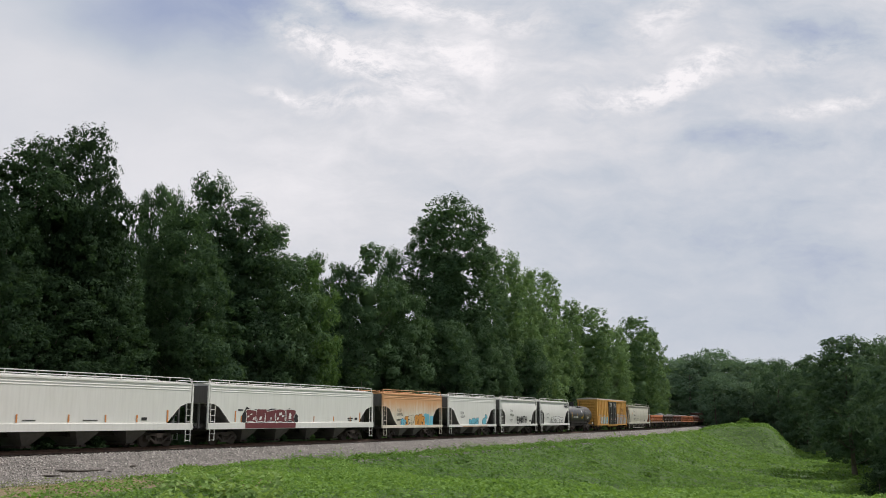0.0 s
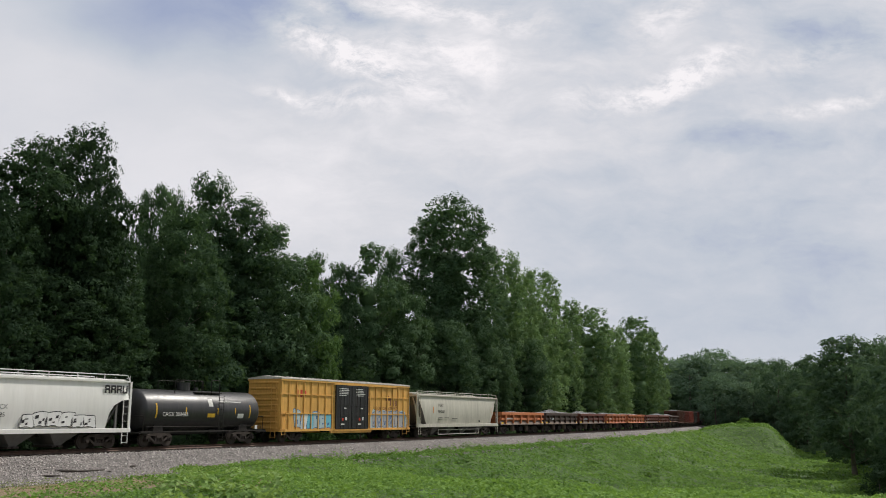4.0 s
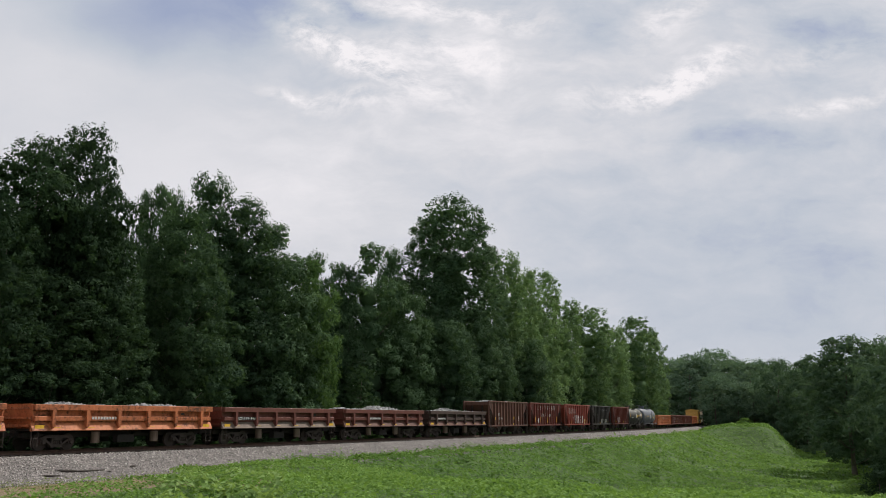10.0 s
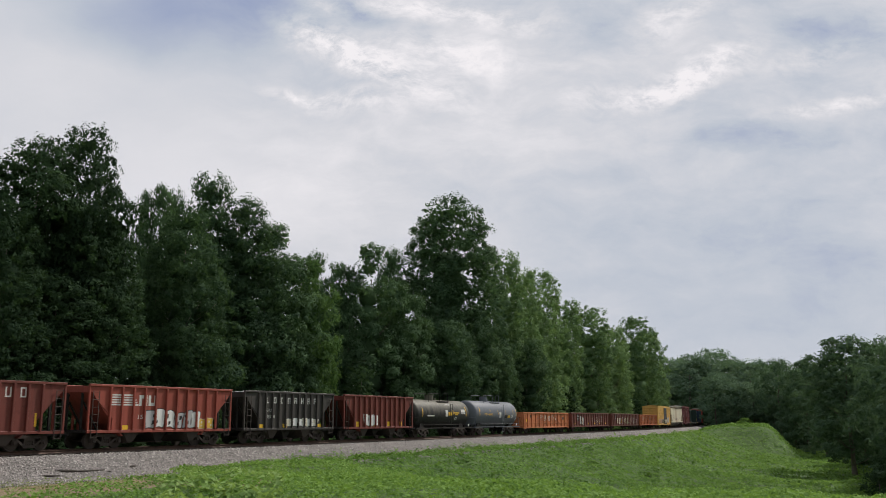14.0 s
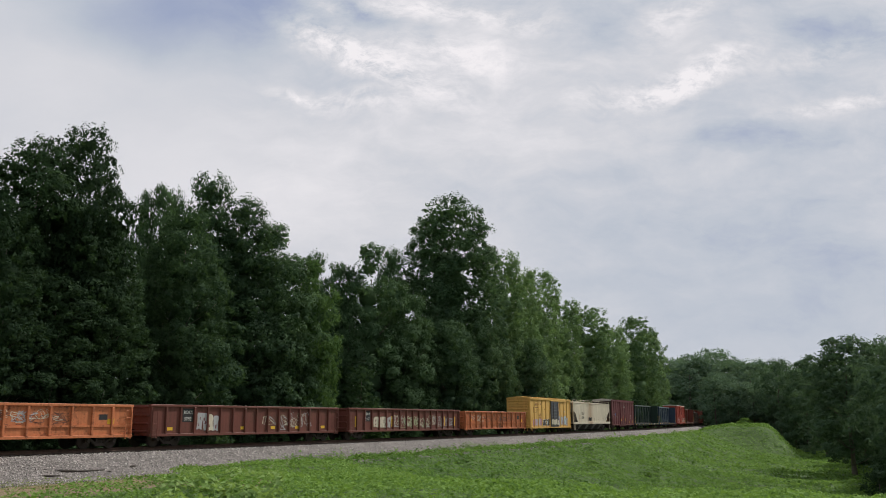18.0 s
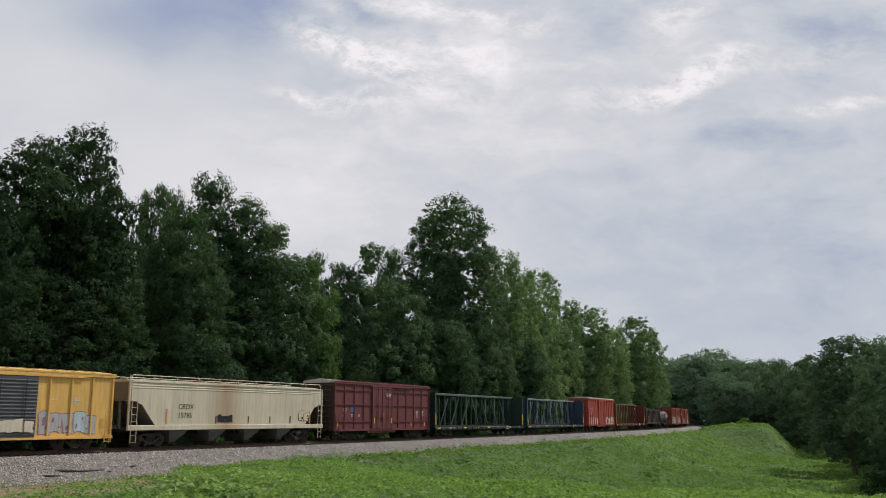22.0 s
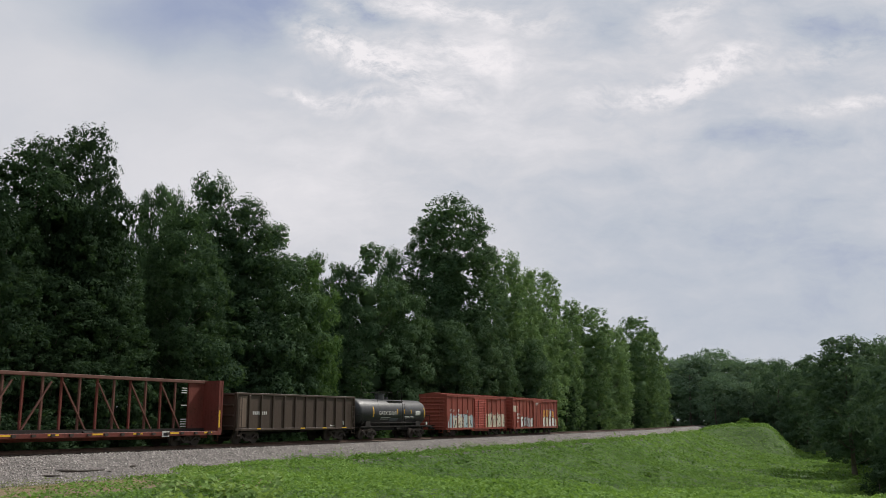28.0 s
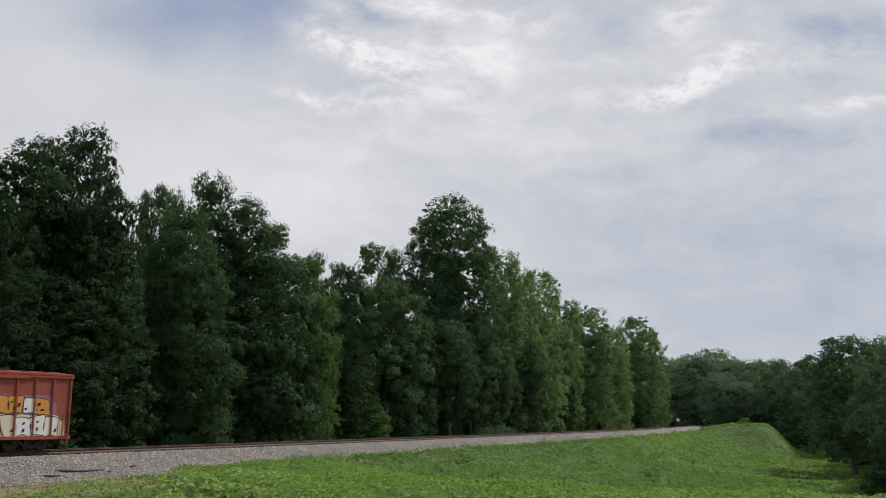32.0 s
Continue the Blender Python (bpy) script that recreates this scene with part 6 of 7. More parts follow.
# ---- open hoppers ----
def open_hopper(label, q0, q1, mat, top=3.80, posts=11, load=None, seed=0):
    car, half = car_base("open_hopper", label, "open hopper", q0, q1, 1.75)
    low, c0, c1 = 1.24, 1.75, 0.55
    for s in (-1, 1):
        pts = [(-half + c0, low), (half - c0, low), (half - c0, low + 0.75), (half - c1, top - 0.75), (half - 0.05, top - 0.15), (half - 0.05, top), (-half + 0.05, top), (-half + 0.05, top - 0.15), (-half + c1, top - 0.75), (-half + c0, low + 0.75)]
        bm = bmesh.new()
        loft(bm, [[(x, s * (1.44 + o), z) for x, z in pts] for o in (-0.03, 0.03)])
        part("side_panel", bm, mat, car)
        part("top_chord", boxes((-half, half, s * 1.48 - 0.08, s * 1.48 + 0.08, top - 0.04, top + 0.10), bevel=0.02), mat, car)
        part("side_sill", boxes((-half, half, s * 1.48 - 0.06, s * 1.48 + 0.06, low - 0.08, low + 0.08), bevel=0.015), mat, car)
        pm = shared_box("side_post", mat, -0.06, 0.06, -0.07, 0.07, low + 0.08, top - 0.04, bevel=0.02)
        for i in range(posts):
            at("side_post", pm, car, -half + c0 - 0.25 + (2 * half - 2 * c0 + 0.5) * i / (posts - 1), s * 1.53)
        cp = shared_box("corner_post", mat, -0.05, 0.05, -0.06, 0.06, low, top - 0.02)
        for t in (-1, 1):
            at("corner_post", cp, car, t * (half - 0.06), s * 1.46)
            at("ladder", ladder_mesh(0.85, top - 0.3, 0.42, GEAR), car, t * (half - 0.45), s * 1.56)
    for t in (-1, 1):
        bm = bmesh.new()
        loft(bm, [[(t * x, y, z) for x, z in ((half - 2.6, 0.95), (half - c0, low + 0.5), (half - 0.25, top - 0.35), (half - 0.25, top), (half - 0.31, top), (half - 0.31, top - 0.32), (half - c0 - 0.05, low + 0.56), (half - 2.65, 1.0))] for y in (-1.42, 1.42)])
        part("slope_sheet", bm, mat, car)
        a, c = sorted((t * (half - 1.6), t * half))
        part("end_platform", boxes((a, c, -1.45, 1.45, low - 0.07, low + 0.05)), UNDER, car)
        bm = bmesh.new()
        for y in (-0.6, 0.6):
            beam(bm, (t * (half - 0.3), y, low), (t * (half - 0.3), y, top - 0.4), 0.12, 0.10)
            beam(bm, (t * (half - 1.5), y, low), (t * (half - 0.4), y, top - 0.9), 0.08, 0.08)
        part("end_brace", bm, UNDER, car)
    for x in (-half + 3.35, 0.0, half - 3.35):
        bm = bmesh.new()
        yo = 1.38 if x else 1.05
        loft(bm, [[(x - a, -yy, z), (x + a, -yy, z), (x + a, yy, z), (x - a, yy, z)] for a, yy, z in ((0.72, yo, low + 0.1), (0.22, yo - 0.13, 0.66), (0.20, yo - 0.16, 0.60))])
        ch = part("chute", bm, GEAR if x else UNDER, car)
        part("outlet_gate", boxes((x - 0.26, x + 0.26, -1.0, 1.0, 0.54, 0.61)), GEAR, ch)
    if load:
        stone_load("grey crushed stone heaped in an open hopper car", (q0 + q1) / 2, 2 * half - 1.0, 2.75, top - 0.22, load, seed)
    return car, half


O3 = 1.47
car, h = open_hopper("dusty brown open hopper car heaped with crushed stone", 278.4, 289.8, DUSTY_BROWN, load=0.5, seed=11)
lettering(car, "SOU", -3.1, 2.30, 0.30, WHITE_MARK, O3)
lettering(car, "103884", -3.15, 1.88, 0.30, WHITE_MARK, O3)
marks(car, YELLOW_MARK, O3, (-4.2, 1.4), 1.9, 0.45, 0.32)
marks(car, YELLOW_MARK, O3, (0.9,), 1.32, 0.6, 0.14)
bars(car, WHITE_MARK, O3, (2.5, 1.75, 0.5, 0.5), (-3.0, 1.5, 0.4, 0.06), (-2.0, 1.5, 0.5, 0.06))
bars(car, RED_MARK, O3 + 0.008, (2.62, 1.85, 0.26, 0.3))
car, h = open_hopper("red-brown open hopper car with white letter bars", 290.7, 302.2, RED_DARK, load=None)
letter_bars(car, WHITE_MARK, O3, -3.2, 3.05, 0.34, 0.52, 0.88, 8, 1)
lettering(car, "105218", -2.1, 2.25, 0.40, WHITE_MARK, O3, 2.3)
marks(car, YELLOW_MARK, O3, (-3.9, -2.0, 0.5, 3.9), 1.55, 0.12, 0.7)
graffiti(car, O3, -3.4, -2.2, 1.5, 2.0, 3, ("white",), "white", 71)
car, h = open_hopper("red open hopper car with white emblem and silver graffiti", 303.7, 315.4, RED_FADED, load=None)
bars(car, WHITE_MARK, O3, *[(-4.25, 2.72 + 0.14 * i, 2.05 - 0.1 * i, 0.085) for i in range(5)])
letter_bars(car, WHITE_MARK, O3, -2.15, 2.72, 0.62, 0.62, 0.72, 2, 7, 0.19)
lettering(car, "150", -2.3, 1.95, 0.26, WHITE_MARK, O3, 1.5)
graffiti(car, O3, -1.6, 3.0, 1.35, 2.55, 6, ("silver", "white"), "black", 81)
graffiti(car, O3, 2.8, 4.2, 1.32, 2.0, 2, ("cream", "yellow"), "cream", 83)
marks(car, YELLOW_MARK, O3, (-3.4,), 1.34, 0.5, 0.25)
car, h = open_hopper("charcoal open hopper car heaped with crushed stone", 316.7, 327.3, CHARCOAL, load=0.45, seed=12)
letter_bars(car, WHITE_MARK, O3, -2.9, 3.05, 0.30, 0.42, 0.80, 8, 2)
lettering(car, "SOU", -3.0, 2.45, 0.24, WHITE_MARK, O3)
lettering(car, "102078", -3.0, 2.0, 0.26, WHITE_MARK, O3)
graffiti(car, O3, -0.6, 3.2, 1.4, 2.0, 6, ("white", "cream"), "white", 91)
marks(car, YELLOW_MARK, O3, (-3.7, -1.0, 3.2), 1.34, 0.5, 0.25)
car, h = open_hopper("red-brown open hopper car with yellow marks", 328.7, 339.9, RED_DARK, load=0.4, seed=13)
marks(car, YELLOW_MARK, O3, (-3.7, -1.0, 1.2, 3.2), 1.34, 0.4, 0.4)
graffiti(car, O3, -2.6, -0.4, 1.4, 2.3, 3, ("white",), "white", 95)

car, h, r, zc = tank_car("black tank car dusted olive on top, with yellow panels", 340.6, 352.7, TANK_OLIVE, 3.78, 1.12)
tank_mark(car, r, zc, YELLOW_MARK, (-4.6, 2.2, 0.10, 0.8), (0.75, 2.3, 0.8, 0.34), (1.75, 2.4, 0.08, 0.5), (1.9, 2.5, 1.2, 0.10), (4.7, 2.25, 0.10, 0.9), (2.2, 2.35, 0.6, 0.07))
tank_mark(car, r, zc, WHITE_MARK, (0.15, 2.2, 0.5, 0.6), (0.5, 3.3, 1.0, 0.05), (3.6, 2.45, 0.9, 0.45), (2.2, 1.9, 0.45, 0.25), (-3.6, 2.2, 1.4, 0.12))
tank_mark(car, r, zc, BLACK_MARK, (3.65, 2.50, 0.8, 0.03), (3.65, 2.6, 0.8, 0.03), (2.27, 1.96, 0.3, 0.13))
car, h, r, zc = tank_car("slate grey tank car with yellow lettering and top platform", 353.2, 365.7, TANK_GREY, 3.88, 1.14, rail_mat=TANK_GREY)
lettering(car, "UTLX 631092", -3.6, 2.34, 0.24, YELLOW_MARK, r + 0.01, 1.1)
tank_mark(car, r, zc, YELLOW_MARK, (-4.8, 2.25, 0.11, 0.9), (-2.1, 2.65, 0.07, 0.3), (0.1, 2.45, 0.08, 0.45), (2.3, 2.45, 0.08, 0.45), (4.4, 2.45, 0.08, 0.45), (2.9, 2.1, 0.7, 0.26), (5.3, 2.3, 0.10, 0.8))
tank_mark(car, r, zc, WHITE_MARK, (0.5, 2.1, 0.55, 0.6), (3.9, 2.1, 0.42, 0.26), (5.2, 1.85, 0.2, 0.25))
tank_mark(car, r, zc, BLACK_MARK, (2.0, 2.05, 0.85, 0.35), (3.96, 2.15, 0.3, 0.15))


# ---- gondolas ----
def gondola(label, q0, q1, mat, top, posts, low=0.95, belt=None, name="gondola"):
    car, half = car_base(name, label, "gondola", q0, q1, 1.9)
    for s in (-1, 1):
        part("side_panel", boxes((-half + 0.05, half - 0.05, s * 1.40 - 0.03, s * 1.40 + 0.03, low, top)), mat, car)
        part("top_chord", boxes((-half, half, s * 1.44 - 0.09, s * 1.44 + 0.09, top - 0.10, top + 0.05), bevel=0.02), mat, car)
        part("side_sill", boxes((-half, half, s * 1.44 - 0.07, s * 1.44 + 0.07, low - 0.06, low + 0.10), bevel=0.015), mat, car)
        if belt:
            part("belt_rail", boxes((-half + 0.1, half - 0.1, s * 1.44 - 0.05, s * 1.44 + 0.05, belt - 0.05, belt + 0.05)), mat, car)
        pm = shared_box("side_post", mat, -0.07, 0.07, -0.07, 0.07, low + 0.10, top - 0.10, bevel=0.025)
        for i in range(posts + 1):
            at("side_post", pm, car, -half + 0.12 + (2 * half - 0.24) * i / posts, s * 1.47)
        for t in (-1, 1):
            at("ladder", ladder_mesh(0.80, top - 0.25, 0.40, mat), car, t * (half - 0.36), s * 1.56)
    for t in (-1, 1):
        a, c = sorted((t * (half - 0.08), t * (half - 0.02)))
        ep = part("end_panel", boxes((a, c, -1.38, 1.38, low, top + 0.02)), mat, car)
        for i in range(4):
            z = low + 0.25 + (top - low - 0.35) * i / 3
            a, c = sorted((t * (half - 0.03), t * (half + 0.07)))
            part("end_rib", boxes((a, c, -1.34, 1.34, z - 0.07, z + 0.07), bevel=0.03), mat, ep)
    part("floor", boxes((-half + 0.1, half - 0.1, -1.38, 1.38, low + 0.02, low + 0.12)), UNDER, car)
    return car, half


G3 = 1.43
car, h = gondola("faded orange gondola car with dented ribbed sides", 366.7, 383.5, ORANGE_PALE, 2.72, 12, 0.96, belt=1.55)
marks(car, YELLOW_MARK, G3, (-7.4, 6.6), 1.65, 0.5, 0.30)
scribble(car, G3, -3.4, 3.6, 1.75, 2.4, ("silver", "cream", "umber", "umber"), 20, 101)
bars(car, BLACK_MARK, G3, (6.0, 1.9, 0.6, 0.3), (-5.9, 2.1, 0.5, 0.3))
car, h = gondola("brown gondola car with a black number panel and graffiti", 384.8, 404.5, BROWN, 2.78, 16, 0.96)
bars(car, BLACK_MARK, G3, (-7.1, 1.75, 0.95, 0.85))
lettering(car, "BOKX", -7.02, 2.25, 0.24, WHITE_MARK, G3 + 0.01, 0.9)
lettering(car, "3092", -6.98, 1.85, 0.24, WHITE_MARK, G3 + 0.01)
graffiti(car, G3, -5.8, -3.8, 1.15, 2.3, 4, ("cream", "silver"), "maroon", 111)
scribble(car, G3, 1.0, 5.6, 1.25, 2.35, ("cream", "silver", "umber"), 14, 112)
marks(car, YELLOW_MARK, G3, (-8.4, -5.2, -1.6, 1.6, 4.4, 7.6), 1.25, 0.5, 0.20)
car, h = gondola("maroon-brown gondola car with a number panel and pale graffiti", 405.9, 426.0, BROWN, 2.80, 17, 0.96)
bars(car, BLACK_MARK, G3, (-7.6, 1.75, 0.95, 0.85))
lettering(car, "BOKX", -7.52, 2.25, 0.24, WHITE_MARK, G3 + 0.01, 0.9)
lettering(car, "3157", -7.48, 1.85, 0.24, WHITE_MARK, G3 + 0.01)
graffiti(car, G3, -6.2, -3.4, 1.2, 2.3, 4, ("cream", "cream", "silver"), "umber", 121, fat=0.8)
scribble(car, G3, -3.4, -1.4, 1.2, 2.3, ("cream", "silver"), 7, 124)
scribble(car, G3, -1.4, 3.0, 1.2, 2.2, ("green", "green", "cream", "umber"), 18, 122)
scribble(car, G3, 3.4, 8.6, 1.2, 2.3, ("silver", "silver", "cream"), 17, 123)
marks(car, YELLOW_MARK, G3, (-9.0, -3.2, 1.8, 6.8, 9.0), 1.3, 0.16, 0.9)
car, h = gondola("orange gondola car with rust-burnt panels", 427.2, 444.0, ORANGE, 2.72, 12, 0.96, belt=1.55)
marks(car, YELLOW_MARK, G3, (-7.0, 7.0), 1.65, 0.4, 0.30)
bars(car, BLACK_MARK, G3, (5.9, 1.95, 0.5, 0.35))
scribble(car, G3, -6.4, -1.2, 1.7, 2.4, ("umber", "umber", "cream"), 12, 131)
scribble(car, G3, -0.8, 5.6, 1.7, 2.4, ("umber", "umber", "black"), 14, 132)

car, h = boxcar("golden yellow boxcar with a grey door and graffiti", 445.5, 461.1, GOLD, 4.62, ((-0.3, 2.7),), (SLATE, "corrugated"), roof=GOLD, posts=11, ribs=10, low=0.90, fish=False)
letter_bars(car, BROWN_MARK, B3, -6.0, 3.55, 0.30, 0.28, 0.62, 4, 21, 0.08)
letter_bars(car, BROWN_MARK, B3, -3.5, 3.08, 0.30, 0.28, 0.85, 2, 23, 0.08)
bars(car, BROWN_MARK, B3, (-6.5, 2.75, 0.06, 0.6), (-6.5, 3.32, 2.0, 0.06), (-6.5, 2.75, 0.9, 0.06), (-5.6, 2.75, 0.06, 0.30), (-5.6, 3.02, 1.1, 0.06), (-4.5, 3.02, 0.06, 0.36))
lettering(car, "RBOX", -4.8, 2.35, 0.25, BROWN_MARK, B3, 1.1)
lettering(car, "37263", -4.8, 2.0, 0.25, BROWN_MARK, B3, 1.1)
graffiti(car, B3, -3.6, -0.6, 1.12, 1.95, 5, ("black",), "white", 141)
graffiti(car, B3, -6.6, -3.4, 1.15, 1.95, 4, ("silver", "pink"), "pink", 142)
graffiti(car, B3, 2.9, 6.6, 1.12, 2.35, 5, ("silver", "pale"), "purple", 143)
graffiti(car, 1.60, -0.1, 2.5, 1.25, 1.9, 4, ("cream", "silver"), "cream", 144)
bars(car, WHITE_MARK, B3, (4.9, 2.9, 0.55, 0.08), (5.1, 2.75, 0.10, 0.38), (3.6, 2.95, 0.4, 0.06))

car, h = covered_hopper("long beige covered hopper car with a brown stain", 462.1, 481.3, BEIGE, eave=4.16, bays=4, cut=1.9, cut_top=3.0, sill=(1.28, 1.58), chute=GREY_END)
lettering(car, "CRDX", -5.6, 2.55, 0.34, BLACK_MARK, W3, 1.05)
lettering(car, "15785", -5.6, 2.02, 0.34, BLACK_MARK, W3, 1.05)
marks(car, BROWN_MARK, W3, (-2.2, 1.0, 3.3, 5.6), 1.66, 0.10, 0.5)
marks(car, ORANGE_MARK, W3, (-6.6, 7.9), 1.66, 0.10, 0.9)
graffiti(car, W3, -2.0, -0.6, 1.7, 2.2, 4, ("black",), "black", 151)
graffiti(car, W3, 6.6, 7.8, 1.8, 2.5, 2, ("cream",), "black", 152)

car, h = boxcar("tall maroon boxcar with a grid of ribs and pale roof end", 482.9, 498.7, MAROON, 5.08, ((-2.3, 1.0),), (MAROON, "ribbed"), roof=MAROON, posts=11, grid=(1.75, 3.1, 4.25), low=1.02, end_mat=DARK_BROWN)
part("roof_end", loft(bmesh.new(), [[(x, -1.5, 4.80), (x, 1.5, 4.80), (x, 1.5, 4.98), (x, 0.0, 5.14), (x, -1.5, 4.98)] for x in (-h - 0.03, -h + 0.9)]), ROOF_PALE, car, "pale bare metal roof end")
lettering(car, "CO", -6.6, 2.55, 0.30, WHITE_MARK, B3)
lettering(car, "17", -6.6, 2.10, 0.26, WHITE_MARK, B3)
lettering(car, "27", -5.4, 2.10, 0.26, WHITE_MARK, B3)
lettering(car, "36", -4.4, 2.10, 0.26, WHITE_MARK, B3)
bars(car, SP["blue"], B3, (-5.4, 2.52, 0.5, 0.36))
bars(car, WHITE_MARK, 1.60, (-0.2, 4.05, 0.9, 0.05), (-0.1, 3.93, 0.7, 0.05), (-0.1, 3.81, 0.7, 0.05))
stencil_block(car, WHITE_MARK, B3, 5.4, 2.6, 0.3, 6, 0.10, 3)
stencil_block(car, WHITE_MARK, B3, 6.3, 2.6, 0.5, 5, 0.10, 4)
marks(car, YELLOW_MARK, B3, (-7.3, 4.4, 6.9), 1.35, 0.14, 0.42)
marks(car, YELLOW_MARK, 1.60, (-2.1, 0.7), 1.6, 0.14, 0.45)
bm = boxes((-0.75, -0.45, -1.64, -1.56, 1.85, 2.45), (-0.9, -0.3, -1.63, -1.57, 2.05, 2.12), bevel=0.01)
rod(bm, (-0.6, -1.66, 2.15), (-0.6, -1.60, 2.15), 0.18, 12)
part("door_handwheel", bm, RED_FADED, car)


# ---- centre-beam flat cars ----
def center_beam(label, q0, q1, mat, chord, top=4.45, bays=16, end_len=0.9, placard=True):
    car, half = car_base("centerbeam_car", label, "flat car", q0, q1, 2.6)
    part("deck", boxes((-half, half, -1.42, 1.42, 1.02, 1.12), (-half, half, -0.25, 0.25, 0.72, 1.02)), mat, car)
    for s in (-1, 1):
        part("side_sill", boxes((-half, half, s * 1.42 - 0.07, s * 1.42 + 0.07, 0.92, 1.18), bevel=0.02), mat, car)
        strap = shared_box("strap_winch", GEAR, -0.12, 0.12, -0.06, 0.06, 1.0, 1.14)
        for i in range(18):
            at("strap_winch", strap, car, -half + 1.2 + (2 * half - 2.4) * i / 17, s * 1.52)
    for t in (-1, 1):
        a, c = sorted((t * (half - 0.30), t * (half - 0.05)))
        bh = part("bulkhead", boxes((a, c, -1.42, 1.42, 1.12, top)), mat, car)
        for y in (-1.38, -0.7, 0.0, 0.7, 1.38):
            a, c = sorted((t * (half - 0.06), t * (half + 0.06)))
            part("bulkhead_post", boxes((a, c, y - 0.06, y + 0.06, 1.12, top)), mat, bh)
        for z in (1.8, 2.6, 3.4, 4.2):
            a, c = sorted((t * (half - 0.06), t * (half + 0.02)))
            part("bulkhead_rib", boxes((a, c, -1.4, 1.4, z - 0.05, z + 0.05)), mat, bh)
        a, c = sorted((t * (half - 0.3), t * (half - 0.3 - end_len)))
        part("gusset_plate", boxes((a, c, -0.06, 0.06, 1.12, top - 0.02)), mat, car)
        at("ladder", ladder_mesh(0.5, top - 0.3, 0.42, mat), car, t * (half + 0.08), -0.9, 0, 90)
    part("top_chord", boxes((-half + 0.1, half - 0.1, -0.16, 0.16, top - 0.18, top + 0.02), bevel=0.02), chord, car)
    part("bottom_chord", boxes((-half + 0.3, half - 0.3, -0.16, 0.16, 1.12, 1.30)), mat, car)
    x0, x1 = -half + 1.1, half - 1.1 - end_len * 0.4
    for i in range(bays + 1):
        x = x0 + (x1 - x0) * i / bays
        bm = bmesh.new()
        beam(bm, (x, 0, 1.30), (x, 0, top - 0.16), 0.10, 0.13)
        part("truss_post", bm, chord if i % 2 else mat, car)
    step = (x1 - x0) / bays
    for i in range(0, bays, 1):
        if i % 2:
            continue
        left = i < bays / 2
        a, c = x0 + step * i, x0 + step * (i + 1.4)
        if not left:
            a, c = x0 + step * (i + 1.4), x0 + step * i
        bm = bmesh.new()
        beam(bm, (a, -0.10, 1.30), (c, -0.10, top - 0.45), 0.09, 0.08)
        part("truss_diagonal", bm, chord, car)
    marks(car, YELLOW_MARK, 1.49, [-half + 0.4 + (2 * half - 2.0) * i / 7 for i in range(8)], 1.04, 0.7, 0.10)
    marks(car, YELLOW_MARK, 1.42, (-half + 0.08,), 1.4, 0.14, 1.1)
    marks(car, YELLOW_MARK, 1.42, (half - 0.25,), 1.4, 0.14, 1.1)
    if placard:
        bars(car, WHITE_MARK, 1.50, (half - 5.2, 0.86, 0.55, 0.36), name="number_plate")
        bars(car, BLACK_MARK, 1.51, (half - 5.1, 0.94, 0.35, 0.18))
    stencil_block(car, WHITE_MARK, 1.49, -half + 3.0, 1.05, 1.2, 1)
    return car, half


center_beam("empty dark green centre-beam flat car", 499.9, 522.4, GREEN, PALE_STEEL)
center_beam("empty dark blue centre-beam flat car", 523.8, 546.4, BLUE, PALE_BLUE)
car, h = boxcar("bright red boxcar with faded white graffiti", 548.6, 563.4, RED_BRIGHT, 5.12, ((-1.8, 1.3),), (RED_BRIGHT, "ribbed"), roof=ROOF_PALE, posts=14, low=1.05)
graffiti(car, B3, -7.0, -2.0, 1.15, 2.2, 7, ("cream", "pink"), "cream", 161)
graffiti(car, B3, 1.8, 7.0, 1.12, 2.3, 6, ("cream", "white"), "black", 162)
bars(car, WHITE_MARK, B3, (-6.2, 3.4, 0.5, 0.22), (-5.3, 3.4, 0.5, 0.22), (-6.2, 3.0, 0.5, 0.22), (-5.3, 3.0, 0.5, 0.22), (-6.2, 2.7, 0.9, 0.08))
marks(car, YELLOW_MARK, B3, (7.0,), 1.5, 0.16, 0.8)
car, h = center_beam("empty red-brown centre-beam flat car", 564.8, 587.3, RED_DARK, OXIDE_STEEL, end_len=1.3)
for i, z in enumerate((3.9, 3.75, 3.6, 2.8, 1.9, 1.75, 1.6, 1.45)):
    bars(car, WHITE_MARK, 0.07, (8.9, z, 0.5, 0.06))
car, h = gondola("tall soot-brown coal gondola car with ribbed sides", 588.6, 603.1, SOOT, 3.68, 11, 1.22, name="coal_gondola")
bars(car, WHITE_MARK, G3, *[(-5.4 + 0.20 * i, 2.25, 0.13, 0.22) for i in range(8)])
bars(car, YELLOW_MARK, 1.52, (-5.0, 1.24, 0.4, 0.08), (0.0, 1.24, 0.5, 0.08), (2.8, 1.24, 0.5, 0.08), (5.4, 1.24, 0.6, 0.08))
bars(car, WHITE_MARK, G3, (3.9, 1.4, 0.2, 0.1), (5.6, 1.5, 0.2, 0.3), (4.2, 1.4, 0.5, 0.05))
part("end_stain", boxes((-6.75, -6.05, -1.442, -1.432, 1.4, 3.5)), DUST_SILL, car, "brown scraped panel")

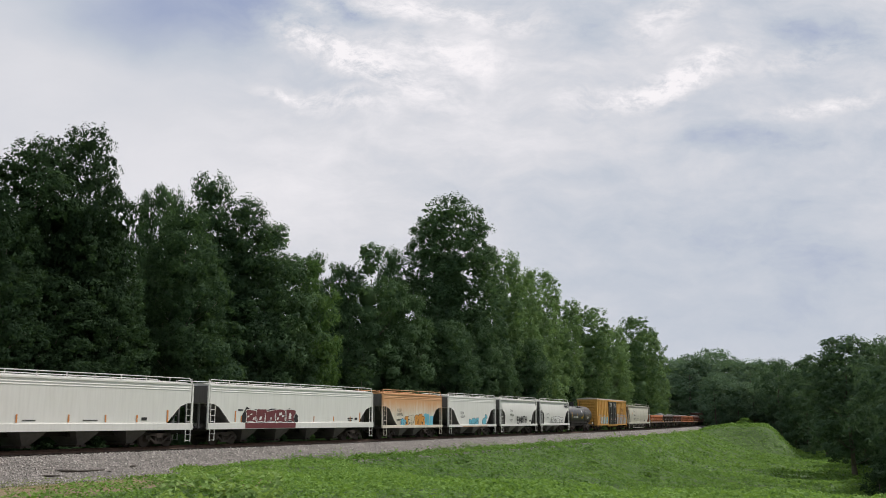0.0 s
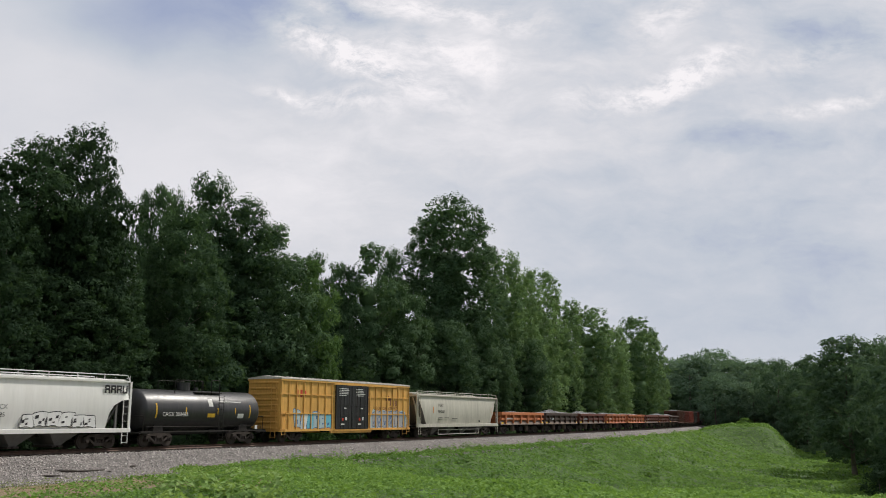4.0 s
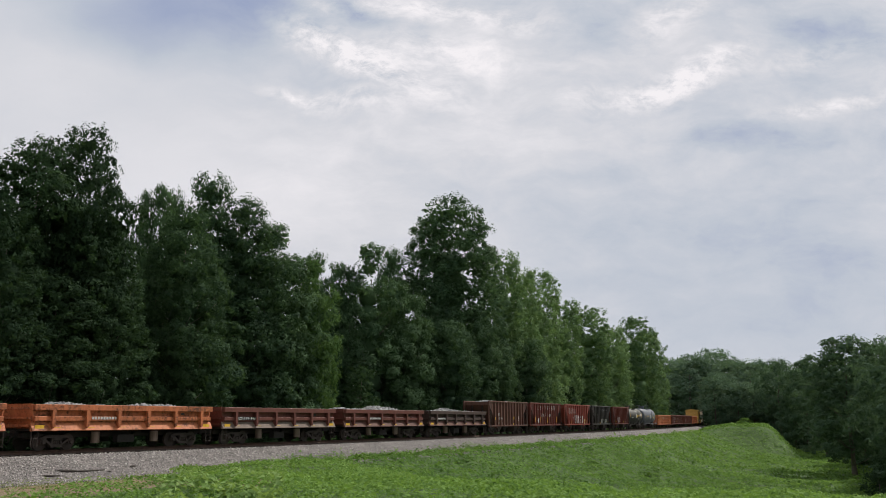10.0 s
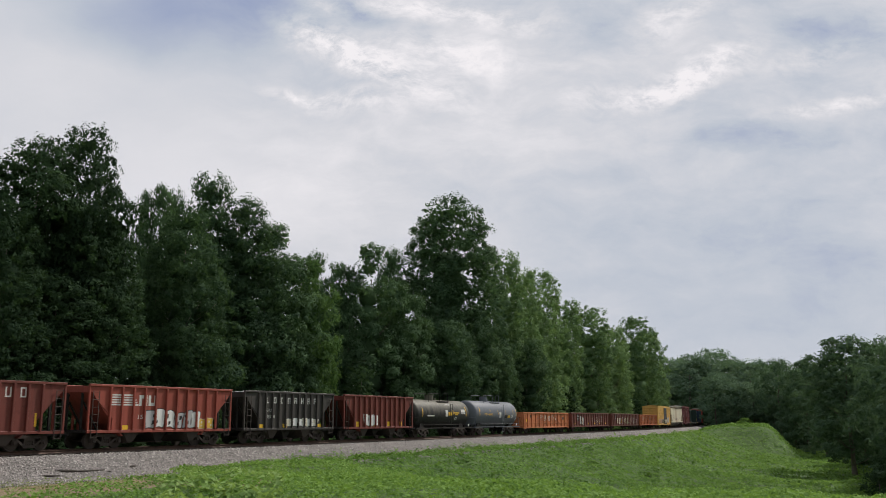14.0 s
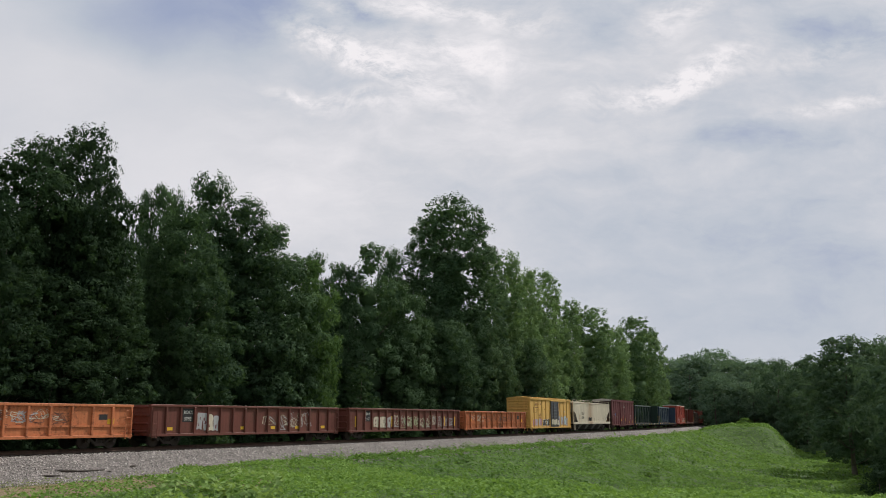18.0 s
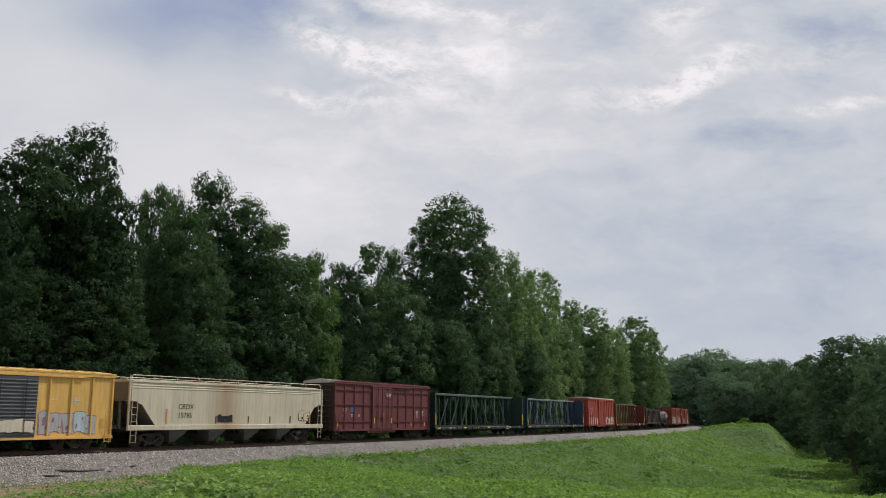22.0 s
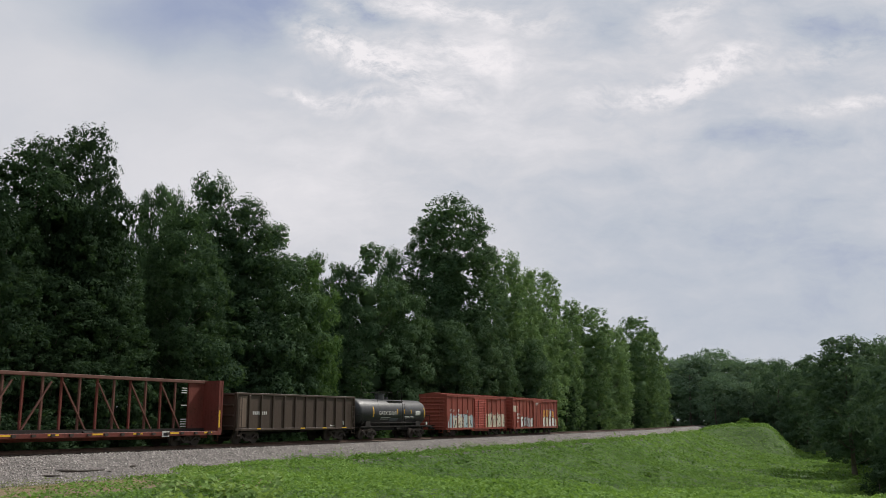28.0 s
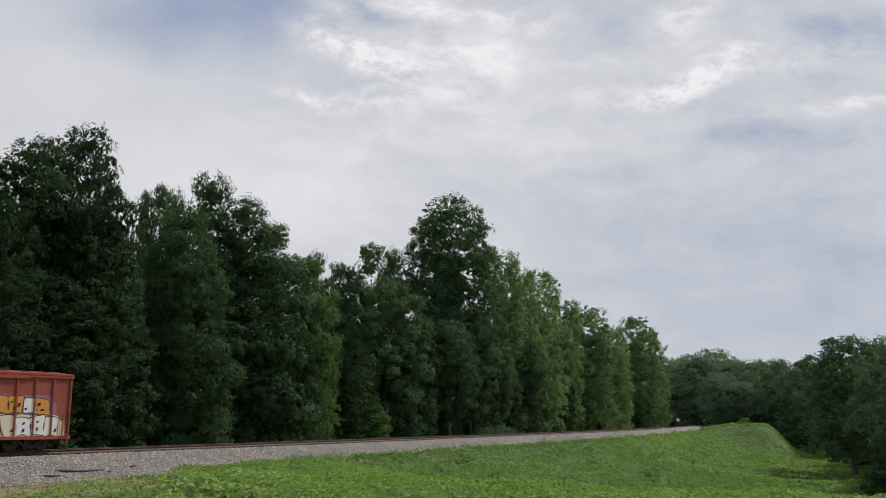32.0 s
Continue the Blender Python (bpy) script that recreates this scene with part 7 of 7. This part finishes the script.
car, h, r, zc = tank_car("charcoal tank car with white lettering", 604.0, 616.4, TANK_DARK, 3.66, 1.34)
lettering(car, "GATX 231071", -2.85, 2.30, 0.34, WHITE_MARK, r + 0.005, 1.12)
tank_mark(car, r, zc, YELLOW_MARK, (-3.7, 2.1, 0.11, 0.9), (1.5, 2.40, 0.09, 0.42), (2.75, 2.4, 0.09, 0.4), (5.25, 2.1, 0.11, 0.9), (0.30, 2.38, 0.08, 0.45))
tank_mark(car, r, zc, WHITE_MARK, (-2.4, 2.05, 1.6, 0.05), (-2.4, 1.93, 1.3, 0.05), (3.6, 2.3, 0.9, 0.40), (1.6, 2.15, 0.8, 0.08), (2.7, 2.15, 0.5, 0.08))
tank_mark(car, r, zc, TANK_GREY, (-0.8, 1.75, 1.4, 0.28))
lettering(car, "SULFURIC ACID", 1.55, 2.02, 0.16, WHITE_MARK, r + 0.01, 1.1)
tank_mark(car, r, zc, BLACK_MARK, (3.65, 2.38, 0.8, 0.03), (3.65, 2.5, 0.8, 0.03))

car, h = boxcar("red boxcar with a corrugated sliding door and pale graffiti", 619.3, 634.2, RED_FADED, 4.48, ((-0.9, 2.0),), (RED_BRIGHT, "corrugated"), roof=RED_FADED, posts=12, end_mat=RED, low=0.95)
graffiti(car, B3, -6.5, -1.0, 0.95, 2.35, 7, ("white", "cream", "pale"), "black", 171, "pale")
graffiti(car, B3, 2.2, 6.9, 1.0, 2.45, 6, ("green", "cream", "cream"), "black", 172, "cream")
lettering(car, "ATW", -6.6, 2.62, 0.30, WHITE_MARK, B3, 1.1)
bars(car, WHITE_MARK, B3, (-6.5, 2.25, 0.26, 0.22), (-6.15, 2.25, 0.26, 0.22), (-4.9, 2.62, 0.4, 0.3), (-5.0, 2.25, 0.4, 0.22), (-2.6, 2.6, 0.3, 0.26))
marks(car, YELLOW_MARK, B3, (7.45,), 1.3, 0.12, 0.7)
car, h = boxcar("red-brown boxcar with big white and orange graffiti", 636.2, 651.8, RED, 4.46, ((-1.2, 1.9),), (RED, "ribbed"), roof=RED_FADED, posts=14, end_mat=RED, low=0.92, fish=False)
graffiti(car, B3, -5.2, -1.0, 1.0, 2.3, 4, ("white", "white", "silver"), "black", 181)
graffiti(car, B3, 2.0, 7.0, 1.0, 2.2, 6, ("cream", "white"), "black", 182, "cream")
graffiti(car, B3, 2.4, 6.4, 2.15, 3.15, 5, ("orange", "white"), "black", 183, "purple")
graffiti(car, B3, -7.5, -6.3, 2.7, 3.5, 3, ("cream",), "cream", 184)
bars(car, WHITE_MARK, B3, (-6.3, 2.35, 0.34, 0.26), (-5.6, 2.35, 0.34, 0.26), (-6.3, 2.0, 0.5, 0.22), (-5.6, 2.0, 0.5, 0.22), (-6.3, 1.6, 0.3, 0.14))
marks(car, YELLOW_MARK, B3, (7.3,), 1.2, 0.12, 0.7)
stencil_block(car, WHITE_MARK, 1.60, -0.6, 3.8, 1.0, 2, 0.2)


def settle():
    """Car bodies hang low over their trucks."""
    for car, q in TRAIN:
        for ob in car.children:
            if ob.name.split(".")[0] not in ("truck", "coupler", "center_sill", "air_tank", "brake_cylinder"):
                ob.location.z -= RAIL_Z


settle()


def motions():
    for thing, q in TRAIN:
        rows = []
        for t, more in AHEAD.items():
            x, y, h = track_at(q - SPEED * t - more)
            rows.append((float(t), pose(x, y, 0 if thing.name.startswith("stone_load") else RAIL_Z, 0, 0, math.degrees(h))))
        walk(thing, rows)
    walk(clouds, [(t, pose(0, 0, 1.922, 0, 0, -1.36 * (t / 32 - 0.5))) for t in (0.0, 16.0, 32.0)])


motions()
